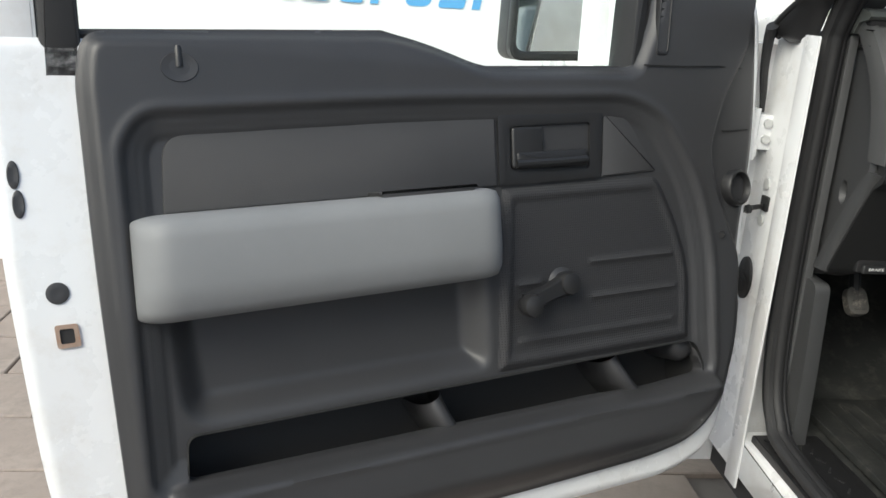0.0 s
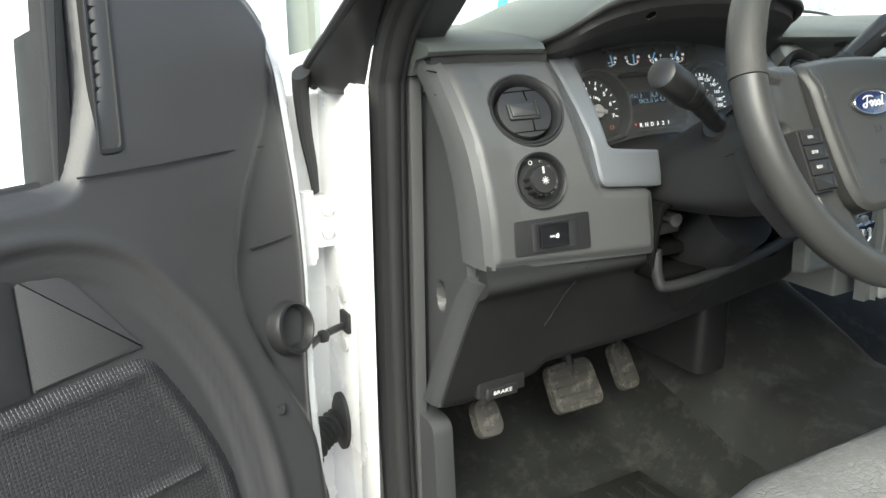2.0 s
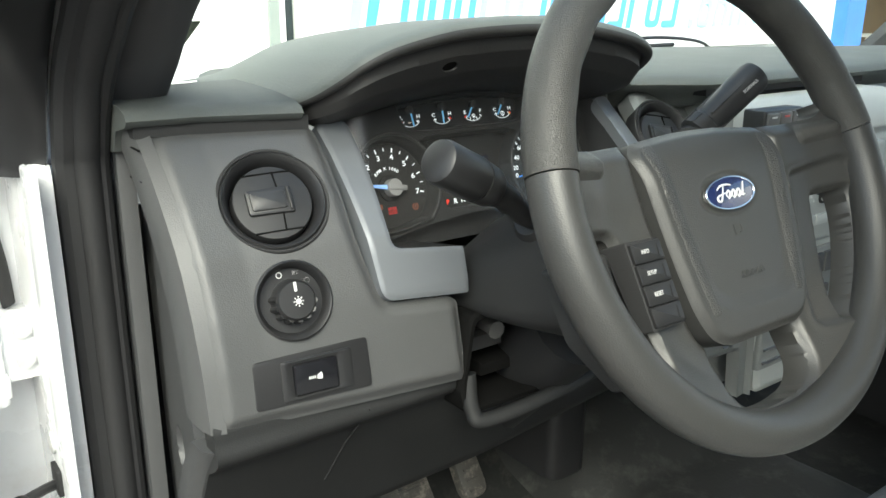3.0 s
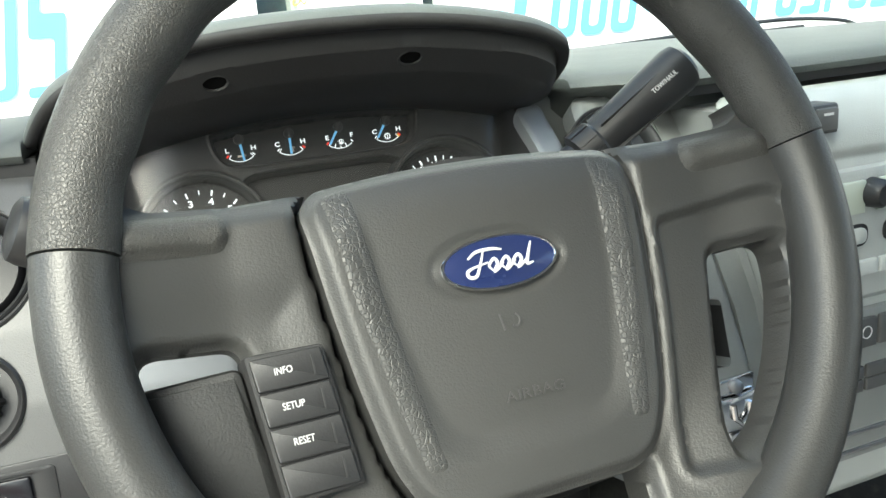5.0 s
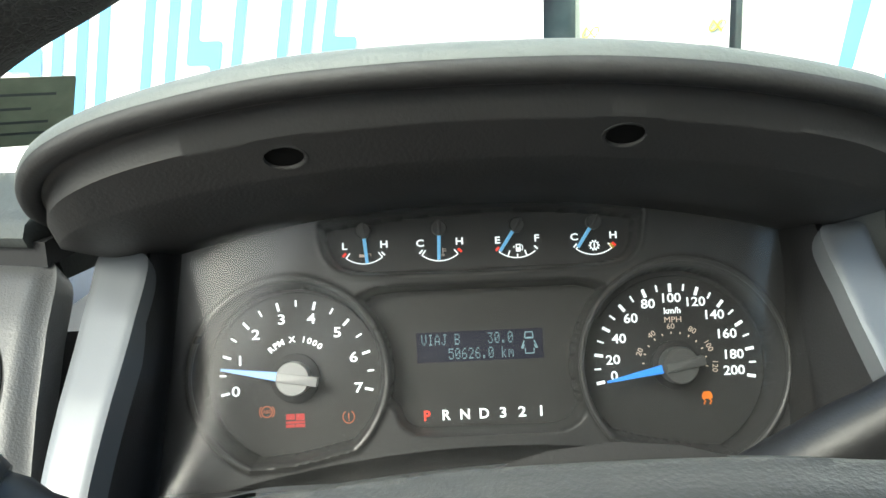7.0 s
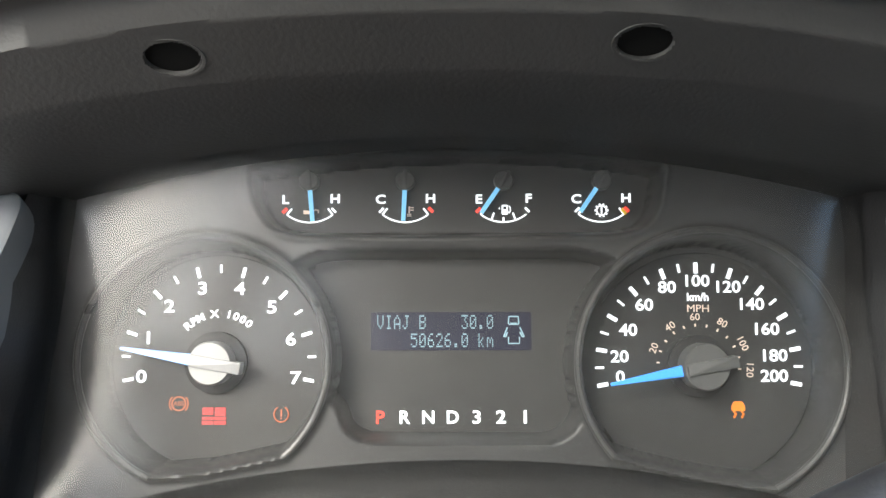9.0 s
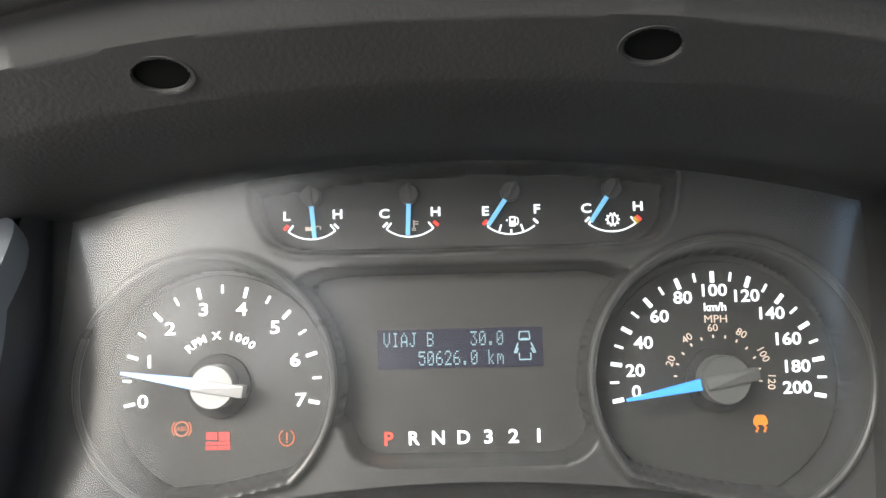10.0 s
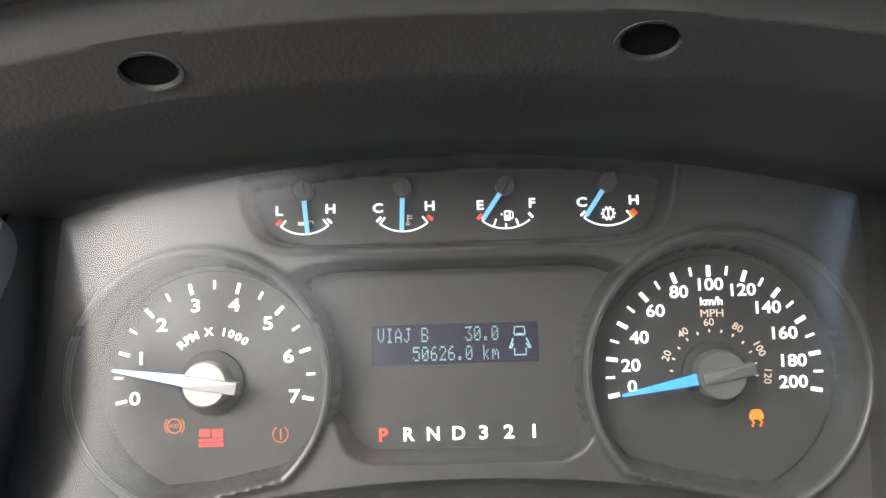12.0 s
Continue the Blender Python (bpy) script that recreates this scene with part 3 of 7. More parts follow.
POCKET = rounded([(-0.58, -0.401), (-0.57, -0.346), (-0.121, -0.341), (0.258, -0.336), (0.282, -0.391), (0.15, -0.399), (0.05, -0.395), (-0.02, -0.396), (-0.3, -0.398)], [0.015, 0.012, 0.02, 0.02, 0.02, 0.04, 0.04, 0.04, 0.1])
LIP = rounded([(-0.60, -0.402), (-0.3, -0.397), (-0.02, -0.395), (0.05, -0.394), (0.15, -0.398), (0.29, -0.39), (0.33, -0.43), (0.25, -0.495), (-0.07, -0.512), (-0.62, -0.518)], 0.02)
RECESS = rounded([(-0.595, -0.15), (-0.125, -0.15), (-0.127, -0.330), (-0.578, -0.338)], [0.01, 0.01, 0.03, 0.045])


def door_height(U, V):
    w = 0.0 * U
    rd = away(U, V, RIDGE)
    w += 0.005 * step(rd, -0.029, -0.023) + 0.005 * step(rd, -0.023, -0.005) + 0.007 * step(rd, -0.004, 0.004) + 0.0025 * np.exp(-((rd - 0.009) / 0.006) ** 2)
    rc = away(U, V, RECESS)
    w -= 0.03 * step(-rc, -0.002, 0.042)
    lp = away(U, V, LIP)
    w += 0.032 * step(-lp, -0.004, 0.018) * step(-away(U, V, TRIM_LINE), 0.0, 0.06)
    # the panel rolls back towards its rim and the pillar side
    edge = away(U, V, TRIM_LINE)
    w -= 0.014 * step(edge, -0.02, 0.0)
    # sunken hinge-side field with an edge line
    side = away(U, V, rounded([(0.425, 0.24), (0.406, 0.162), (0.342, 0.075), (0.306, -0.01), (0.312, -0.06), (0.326, -0.107), (0.362, -0.2), (0.372, -0.3), (0.6, -0.4), (0.6, 0.5)], 0.03))
    w -= 0.012 * step(-side, 0.0, 0.012)
    sill = away(U, V, [(-0.7, 0.4), (-0.7, 0.14), (0.16, 0.095), (0.16, 0.4)])
    w -= 0.01 * step(-sill, 0, 0.05)
    return w


def build_door():
    d = thing("truck_door", DOOR @ Vector((0, -0.5, -0.03)), "open white pickup door with a dark grey plastic trim panel", "car door")
    shell = rounded([(-0.762, 0.15), (-0.762, -0.09), (-0.735, -0.39), (-0.70, -0.565), (0.22, -0.562), (0.315, -0.53), (0.372, -0.40), (0.40, -0.2), (0.452, 0.03), (0.475, 0.22), (0.44, 0.32), (0.39, 0.36), (0.20, 0.36), (0.16, 0.122), (-0.115, 0.115), (-0.2, 0.148), (-0.262, 0.16), (-0.66, 0.15)],
                    [0.0, 0.1, 0.08, 0.05, 0.05, 0.05, 0.05, 0.1, 0.1, 0.08, 0.05, 0.03, 0.01, 0.01, 0.01, 0.02, 0.02, 0.01])
    part("door_shell", relief(shell, lambda U, V: -0.012 - 0.09 * step(-away(U, V, TRIM_LINE), 0.012, 0.022) - 0.008 * step(away(U, V, shell), -0.01, 0.0), DOOR, 0.006, 0.05), M_WHITE, d, "white painted steel door shell", angle=50)
    part("door_skin", plate(shell, -0.15, -0.105, DOOR, 0.006), M_WHITE, d)
    part("trim_panel", relief(TRIM_LINE, door_height, DOOR, 0.0045, 0.02, holes=(POCKET,)), M_TRIM, d, "dark grey moulded plastic trim panel with a map pocket", angle=60)
    grown = [(p[0] * 1.006 + 0.001, -0.374 + (p[1] + 0.374) * 1.08 - (0.06 if p[1] < -0.375 else 0.0)) for p in POCKET]
    # pocket walls and back take the darkened, shade-coloured plastic
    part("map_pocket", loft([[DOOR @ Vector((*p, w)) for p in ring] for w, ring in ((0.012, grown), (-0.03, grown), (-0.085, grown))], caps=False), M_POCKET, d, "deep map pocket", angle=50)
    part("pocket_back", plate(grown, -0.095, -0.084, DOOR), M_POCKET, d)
    # moulded lumps that part the pocket
    for u0, u1, v0, v1 in ((-0.224, -0.17, -0.358, -0.45), (0.098, 0.18, -0.343, -0.45)):
        rings = []
        for t in np.linspace(0, 1, 9):
            u, v, r = u0 + (u1 - u0) * t ** 1.4, v0 + (v1 - v0) * t, 0.019 - 0.005 * t
            rings.append([DOOR @ Vector((u + r * math.cos(a), v + 0.5 * r * math.cos(a), -0.085 + (0.082 + 0.012 * math.sin(math.pi * t)) * max(0.0, math.sin(a)) ** 0.45)) for a in np.linspace(0, math.pi, 13)])
        part("pocket_divider", loft(rings, closed=False), M_TRIM, d, angle=60)
    part("pocket_boss", turned([(0.026, -0.085), (0.026, -0.02), (0.02, -0.008), (0.01, -0.002), (0.001, 0.0)], DOOR @ Matrix.Translation((0.252, -0.347, 0.0)), 28), M_TRIM, d)
    ins = rounded([(-0.575, 0.031), (-0.1005, 0.048), (-0.1035, -0.056), (-0.58, -0.066)], [0.03, 0.002, 0.002, 0.004], 6)
    part("upper_insert", plate(ins, -0.004, 0.0035, DOOR, 0.003), M_TRIM_CLOTH, d, "smooth dark vinyl insert")
    tri = rounded([(0.098, 0.05), (0.142, 0.046), (0.2, -0.045), (0.088, -0.051)], [0.002, 0.03, 0.004, 0.002])
    part("front_insert", plate(tri, -0.004, 0.0035, DOOR, 0.003), M_TRIM_CLOTH, d)
    bz = [(-0.0975, 0.051), (0.095, 0.053), (0.085, -0.051), (-0.1005, -0.055)]
    op = [(-0.078, 0.032), (0.07, 0.037), (0.064, -0.036), (-0.08, -0.035)]
    part("handle_bezel", ringplate(rounded(bz, 0.003), rounded(op, 0.008), -0.004, 0.006, DOOR, bevel=0.001), M_BLACK, d, "black inside-handle bezel")
    part("handle_cup", plate(op, -0.03, -0.018, DOOR), M_BLACK_MATT, d)
    part("handle_lever", plate(rounded([(-0.075, 0.031), (-0.02, 0.032), (-0.02, -0.031), (-0.077, -0.031)], 0.006), -0.018, 0.007, DOOR, 0.004, 3), M_BUTTON, d, "dark grey pull lever")
    part("lever_blade", plate(rounded([(-0.07, -0.006), (0.061, -0.004), (0.059, -0.032), (-0.07, -0.031)], 0.005), -0.018, 0.009, DOOR, 0.005, 3), M_BUTTON, d)
    part("lever_grip", tube([DOOR @ Vector(p) for p in ((-0.072, -0.024, 0.008), (0.0, -0.023, 0.012), (0.056, -0.021, 0.008))], 0.007, 10), M_BUTTON, d)
    # perforated panel with raised ribs and the window crank
    gr = rounded([(-0.096, -0.058), (0.203, -0.053), (0.24, -0.13), (0.264, -0.208), (0.256, -0.332), (-0.12, -0.334)], [0.006, 0.02, 0.05, 0.05, 0.01, 0.004])

    def gh(U, V):
        e = away(U, V, gr)
        w = 0.006 * step(-e, 0.0, 0.012) - 0.003 * step(-e, 0.016, 0.024)
        for v0, u0, u1 in ((-0.182, 0.05, 0.23), (-0.238, 0.05, 0.235), (-0.292, -0.085, 0.225), (-0.205, -0.085, -0.03)):
            ins = step(U, u0, u0 + 0.01) * step(-U, -u1, -u1 + 0.01)
            w += 0.0035 * ins * np.exp(-((V - v0) / 0.0045) ** 2)
        return w
    g = relief(gr, gh, DOOR, 0.004, 0.01)
    part("grille_panel", g, M_PERF, d, "finely perforated dark plastic panel")
    hub = DOOR @ Matrix.Translation((0.001, -0.2095, -0.002))
    part("crank_escutcheon", turned([(0.024, 0), (0.024, 0.006), (0.018, 0.010), (0.013, 0.012)], hub), M_TRIM, d)
    KU, KV = -0.0795, -0.0235
    turn = math.degrees(math.atan2(KV, KU))
    length = math.hypot(KU, KV)
    along = hub @ pose(0, 0, 0, 0, 0, turn)
    rings = []
    for t in np.linspace(-0.19, 1.0, 12):
        half = 0.0165 - 0.0035 * math.sin(math.pi * max(t, 0)) if t >= 0 else 0.0165 * math.sqrt(max(0.02, 1 - (t / 0.2) ** 2))
        low, high = 0.012 + 0.010 * max(t, 0), 0.030 + 0.004 * max(t, 0)
        rings.append([along @ Vector((length * t, y, z)) for y, z in ((-half, low), (-half, high - 0.005), (-half * 0.75, high), (half * 0.75, high), (half, high - 0.005), (half, low), (half * 0.6, low - 0.002), (-half * 0.6, low - 0.002))])
    cr = part("window_crank", loft(rings), M_BUTTON, d, "black window winder arm", angle=40)
    part("crank_boss", turned([(0.0175, 0.008), (0.0185, 0.028), (0.016, 0.034), (0.009, 0.0365), (0.001, 0.037)], hub, 28), M_BUTTON, cr)
    kn = hub @ Matrix.Translation((KU, KV, 0.026))
    part("crank_knob", turned([(0.0135, 0), (0.0165, 0.008), (0.0175, 0.02), (0.0155, 0.026), (0.007, 0.0295), (0.001, 0.03)], kn, 28), M_BUTTON, cr, "round black winder knob")
    # armrest
    rings = []
    for t in [0.5 - 0.5 * math.cos(math.pi * i / 33) for i in range(34)]:
        u = -0.622 + (0.622 - 0.117) * t
        top, bot = -0.066 + 0.011 * t, -0.198 + 0.011 * t
        end = min(1.0, min(t, 1 - t) / 0.085)
        k = math.sqrt(max(0.0, 1 - (1 - end) ** 2))
        dep = 0.018 + 0.047 * k
        mid = (top + bot) / 2
        half = (top - bot) / 2 * (0.86 + 0.14 * k)
        prof = [(half, -0.004), (half, dep * 0.45), (half * 0.96, dep * 0.75), (half * 0.8, dep * 0.95), (half * 0.55, dep), (-half * 0.3, dep * 0.98), (-half * 0.75, dep * 0.9), (-half * 0.95, dep * 0.65), (-half, dep * 0.3), (-half, -0.012)]
        rings.append([DOOR @ Vector((u, mid + a, b)) for a, b in prof])
    part("armrest", loft(rings), M_ARM, d, "pale grey padded armrest", angle=50)
    pc = rounded([(-0.312, -0.053), (-0.296, -0.0725), (-0.178, -0.0715), (-0.158, -0.050)], [0.004, 0.008, 0.008, 0.004])
    part("pull_cup", plate(pc, 0.0, 0.0475, DOOR, 0.004, 3), M_TRIM, d, "dark pull cup let into the armrest")
    # sail with the side defrost outlet
    fr = rounded([(0.197, 0.14), (0.223, 0.14), (0.258, 0.335), (0.23, 0.335)], 0.008)
    fi = rounded([(0.201, 0.146), (0.22, 0.146), (0.252, 0.33), (0.234, 0.33)], 0.006)
    vf = part("vent_frame", ringplate(fr, fi, 0.0, 0.019, DOOR, bevel=0.002), M_BLACK, d)
    for k in range(14):
        v = 0.152 + k * 0.0125
        m = DOOR @ Matrix.Translation((0.212 + k * 0.0022, v, 0.014)) @ pose(0, 0, 0, 35, 0, 0)
        part("vent_slat", box(-0.011, 0.011, -0.0022, 0.0022, -0.006, 0.002, m), M_BUTTON, vf)
    part("vent_back", plate(fi, -0.002, 0.013, DOOR), M_BLACK_MATT, d)
    # parting line of the sail
    part("edge_seam", tube([DOOR @ Vector(p) for p in ((0.345, 0.0165, 0.0075), (0.37, 0.017, 0.0075), (0.405, 0.018, 0.006))], 0.0014, 6), M_BLACK_MATT, d)
    part("sail_seam", tube([DOOR @ Vector(p) for p in ((0.17, 0.124, 0.0195), (0.25, 0.123, 0.0205), (0.33, 0.124, 0.0195), (0.395, 0.122, 0.008))], 0.0012, 6), M_BLACK_MATT, d)
    # grommet on the hinge side
    gm = DOOR @ Matrix.Translation((0.372, -0.082, 0.006)) @ pose(0, 0, 0, 0, 10, 0)
    part("rubber_bush", turned([(0.032, -0.02), (0.032, 0.006), (0.030, 0.011), (0.0265, 0.012), (0.024, 0.006), (0.0235, 0.001), (0.019, 0.0), (0.0175, -0.012), (0.001, -0.0125)], gm, 32), M_BLACK, d, "black round speaker-wire grommet")
    # lock knob escutcheon
    lk = DOOR @ Matrix.Translation((-0.549, 0.112, 0.0165)) @ Matrix.Diagonal((1, 0.8, 1, 1))
    part("lock_recess", turned([(0.024, -0.002), (0.022, 0.0018), (0.017, 0.0012), (0.011, 0.0003), (0.001, 0.0)], lk, 28), M_TRIM, d)
    part("lock_knob", turned([(0.0055, 0.0), (0.0055, 0.02), (0.004, 0.026), (0.001, 0.027)], DOOR @ Matrix.Translation((-0.549, 0.112, 0.014)) @ pose(0, 0, 0, -90, 0, 0), 16), M_BLACK, d)
    # window frame, glass and its seals
    part("frame_post", box(-0.752, -0.70, 0.1, 0.75, -0.06, -0.02, DOOR, 0.006), M_WHITE, d)
    part("glass_channel", box(-0.70, -0.655, 0.1, 0.75, -0.055, -0.012, DOOR, 0.005), M_RUBBER, d)
    part("glass_channel", box(0.155, 0.178, 0.115, 0.36, -0.055, 0.004, DOOR @ Matrix(((1, 0.2, 0, -0.024), (0, 1, 0, 0), (0, 0, 1, 0), (0, 0, 0, 1))), 0.005), M_RUBBER, d)
    part("belt_seal", tube([DOOR @ Vector(p) for p in ((-0.655, 0.157, -0.028), (-0.45, 0.163, -0.028), (-0.262, 0.168, -0.028), (-0.2, 0.152, -0.028), (-0.115, 0.12, -0.028), (0.16, 0.124, -0.028))], 0.006, 8), M_RUBBER, d)
    pane = plate([(-0.66, 0.13), (-0.2, 0.13), (-0.11, 0.1), (0.17, 0.1), (0.30, 0.75), (-0.66, 0.75)], -0.042, -0.038, DOOR)
    gl = part("door_glass", pane, M_GLASS, d, "clear wound-up side glass")
    gl.visible_shadow = False
    # exterior mirror on the open door
    outl = rounded([(-0.1, -0.02), (-0.092, 0.34), (0.13, 0.34), (0.125, 0.06), (0.09, -0.012)], [0.03, 0.05, 0.05, 0.05, 0.03])
    inl = rounded([(-0.088, -0.002), (-0.082, 0.325), (0.115, 0.325), (0.11, 0.066), (0.08, 0.006)], [0.02, 0.04, 0.04, 0.04, 0.02])
    mh = part("mirror_housing", plate(outl, -0.09, -0.01, MIRROR, 0.02, 3), M_BLACK, d)
    part("mirror_rim", ringplate(outl, inl, -0.02, 0.01, MIRROR, bevel=0.004), M_BLACK, mh)
    part("mirror_glass", plate(inl, -0.012, -0.002, MIRROR), M_MIRROR, mh, "mirror glass")
    part("mirror_arm", box(0.1, 0.34, 0.0, 0.1, -0.09, -0.03, MIRROR, 0.01), M_BLACK, d)
    # rear edge details
    for u, v, r in ((-0.705, -0.15, 0.013), (-0.74, -0.009, 0.011), (-0.737, -0.043, 0.011)):
        mm = DOOR @ Matrix.Translation((u, v, -0.012)) @ (Matrix.Diagonal((0.6, 1.5, 1, 1)) if r < 0.012 else WORLD)
        part("edge_plug", turned([(r, -0.001), (r, 0.0018), (r * 0.85, 0.0026), (r * 0.4, 0.002), (0.001, 0.0018)], mm, 24), M_TRIM, d)
    sl = [(-0.712, -0.188), (-0.686, -0.188), (-0.684, -0.216), (-0.71, -0.216)]
    part("latch_slot", ringplate(rounded(sl, 0.004), rounded([(-0.707, -0.193), (-0.691, -0.193), (-0.69, -0.211), (-0.706, -0.211)], 0.003), -0.012, -0.009, DOOR), material("rusty_edge", (0.3, 0.22, 0.17), 0.7, dirt=(0.3, 0.12, 0.05, 1), dirt_amount=0.7, dirt_scale=60), d)
    part("latch_hole", plate([(-0.707, -0.193), (-0.691, -0.193), (-0.69, -0.211), (-0.706, -0.211)], -0.012, -0.0112, DOOR), M_BLACK_MATT, d)
    part("sticker", plate([(-0.69, -0.40), (-0.668, -0.40), (-0.664, -0.45), (-0.684, -0.45)], -0.012, -0.0113, DOOR), M_PAPER, d)
    return d

# ---- cab shell ----


def screen_base(x):
    """How far forward the foot of the curved windscreen stands."""
    return 0.62 - 0.49 * ((x - 0.45) / 0.775) ** 2


def build_cab():
    c = thing("cab_body", (-0.42, 0.1, 0.62), "white painted pickup cab with a black rubber door seal", "vehicle body", kind="structure")
    # hinge pillar: outer face, with the check-strap opening and bolts
    xo = -0.415
    pil = rounded([(0.05, 0.60), (0.175, 0.60), (0.2, 0.9), (0.19, 1.30), (0.165, 1.445), (0.05, 1.452)], 0.015)
    m = Matrix(((0, 0, -1, xo), (1, 0, 0, 0), (0, 1, 0, 0), (0, 0, 0, 1)))
    part("hinge_pillar", plate(pil, -0.018, 0.0, m, 0.008, 3), M_WHITE, c, "white hinge pillar")
    part("pillar_inner", box(-0.4, -0.33, 0.075, 0.185, 0.62, 1.43), M_WHITE, c)
    part("pillar_flange", plate(rounded([(0.012, 0.58), (0.062, 0.58), (0.062, 1.452), (0.012, 1.452)], 0.004), 0.0, 0.004, m, 0.003, 2), M_WHITE, c)
    fender = rounded([(0.19, 0.66), (1.9, 0.6), (1.9, 1.30), (0.9, 1.38), (0.17, 1.43)], 0.02)
    part("fender", plate(fender, 0.055, 0.075, m, 0.01), M_WHITE, c, "white front wing")
    part("fender_edge", plate(rounded([(0.168, 0.55), (0.19, 0.55), (0.19, 1.43), (0.165, 1.43)], 0.003), -0.04, 0.072, m, 0.004), M_WHITE, c)
    hoodl = [(-0.46, 0.68, 1.385), (-0.46, 2.0, 1.27), (1.36, 2.0, 1.27), (1.36, 0.68, 1.385)]
    bm = bmesh.new()
    f = bm.faces.new([bm.verts.new(p) for p in hoodl])
    g = bmesh.ops.extrude_face_region(bm, geom=[f])
    bmesh.ops.translate(bm, verts=[v for v in g["geom"] if isinstance(v, bmesh.types.BMVert)], vec=(0, 0, -0.2))
    part("bonnet", bm, M_WHITE, c, "white bonnet")
    part("cowl", box(-0.33, 1.3, 0.2, 0.7, 1.30, 1.372), M_BLACK, c, "black cowl panel")
    part("cowl_side", plate(rounded([(0.15, 1.30), (0.7, 1.30), (0.7, 1.40), (0.15, 1.492)], 0.01), -0.03, -0.012, m, 0.004), M_WHITE, c, "white wing top beside the windscreen")
    # sill and step
    sill = rounded([(-1.6, 0.60), (0.05, 0.60), (0.05, 0.69), (-1.6, 0.69)], 0.01)
    part("door_sill", plate(sill, -0.14, 0.0, m, 0.012), M_WHITE, c)
    st = thing("side_step", (-0.45, -0.5, 0.48), "black moulded side step below the door sill", "step")
    part("tread", box(-0.60, -0.43, -1.5, 0.02, 0.50, 0.555, WORLD, 0.012), M_RUBBER, st)
    sc = thing("scuff_plate", (-0.33, -0.4, 0.70), "black sill plate with raised treads", "sill plate")
    part("plate", box(-0.405, -0.27, -1.4, 0.01, 0.69, 0.704, WORLD, 0.005), M_BLACK, sc)
    for i in range(34):
        for j in range(3):
            mm = pose(-0.385 + j * 0.035, -0.02 - i * 0.032, 0.704, 0, 0, 55 if (i + j) % 2 else -55)
            part("tread_bar", box(-0.009, 0.009, -0.0022, 0.0022, -0.002, 0.0018, mm), M_BLACK, sc)
    # door seal: one bead round the opening
    path = [(-0.385, -1.3, 0.72), (-0.383, -0.6, 0.715), (-0.378, -0.12, 0.72), (-0.374, -0.02, 0.755), (-0.372, 0.022, 0.84), (-0.371, 0.04, 1.0), (-0.371, 0.046, 1.2), (-0.371, 0.046, 1.42), (-0.371, 0.037, 1.47), (-0.371, 0.009, 1.52), (-0.371, -0.034, 1.56), (-0.368, -0.084, 1.60), (-0.348, -0.174, 1.665), (-0.308, -0.314, 1.775), (-0.258, -0.454, 1.865)]
    part("door_seal", tube(smooth_path(path, 80), 0.0125, 12), M_RUBBER, c, "black rubber door seal")
    path2 = [(p[0] - 0.013, p[1] + 0.006, p[2] + (0.004 if i > 8 else 0)) for i, p in enumerate(path)]
    part("seal_lip", tube(smooth_path(path2, 80), 0.012, 10), M_RUBBER, c)
    path3 = [(p[0] + 0.012, p[1] - 0.001, p[2] - (0.006 if i > 8 else 0)) for i, p in enumerate(path)]
    part("seal_lip", tube(smooth_path(path3, 80), 0.007, 10), M_BLACK, c)
    part("opening_trim", plate(rounded([(0.02, 0.70), (0.12, 0.72), (0.12, 1.46), (0.04, 1.46), (0.032, 1.0)], 0.006), -0.02, -0.005, Matrix(((0.1, 0, -0.995, -0.358), (0.995, 0, 0.1, 0), (0, 1, 0, 0), (0, 0, 0, 1))), 0.004), M_DASH_CAP, c, "dark trim inside the door seal")
    # A-pillar: outer dark corner trim, white outer skin and grey inner trim
    outer = smooth_path([(-0.428, 0.104, 1.437), (-0.44, 0.136, 1.459), (-0.44, 0.05, 1.513), (-0.44, -0.03, 1.56), (-0.435, -0.10, 1.605), (-0.41, -0.20, 1.68), (-0.37, -0.33, 1.785), (-0.32, -0.46, 1.87)], 36)
    inner = smooth_path([(-0.40, 0.075, 1.437), (-0.399, 0.055, 1.45), (-0.399, 0.026, 1.505), (-0.399, -0.015, 1.555), (-0.395, -0.07, 1.605), (-0.37, -0.17, 1.68), (-0.33, -0.31, 1.785), (-0.28, -0.45, 1.87)], 36)
    rings = []
    for o, i in zip(outer, inner):
        mid = (o + i) / 2 + Vector((-0.006, -0.006, 0))
        rings.append([o, o.lerp(mid, 0.25) + Vector((-0.004, -0.004, 0)), mid, i.lerp(mid, 0.25) + Vector((-0.003, -0.003, 0)), i, i + Vector((0.01, 0.04, 0)), o + Vector((0.02, 0.04, 0))])
    part("corner_trim", loft(rings), M_BLACK, c, "black corner trim at the pillar's foot", angle=50)
    part("corner_seal", tube(outer[2:], 0.006, 8), M_RUBBER, c)
    part("a_pillar", tube(smooth_path([(-0.38, 0.19, 1.44), (-0.375, 0.03, 1.56), (-0.29, -0.33, 1.84)], 20), 0.022, 14), M_WHITE, c)
    rear = smooth_path([(-0.352, 0.056, 1.435), (-0.352, 0.046, 1.475), (-0.352, 0.014, 1.528), (-0.352, -0.048, 1.578), (-0.338, -0.15, 1.65), (-0.298, -0.29, 1.76), (-0.25, -0.43, 1.86)], 30)
    front = smooth_path([(-0.305, 0.10, 1.45), (-0.30, 0.072, 1.477), (-0.30, 0.012, 1.525), (-0.303, -0.058, 1.579), (-0.29, -0.15, 1.65), (-0.25, -0.29, 1.76), (-0.205, -0.43, 1.86)], 30)
    rings = []
    for a, f in zip(rear, front):
        mid = (a + f) / 2 + Vector((0.007, -0.007, 0))
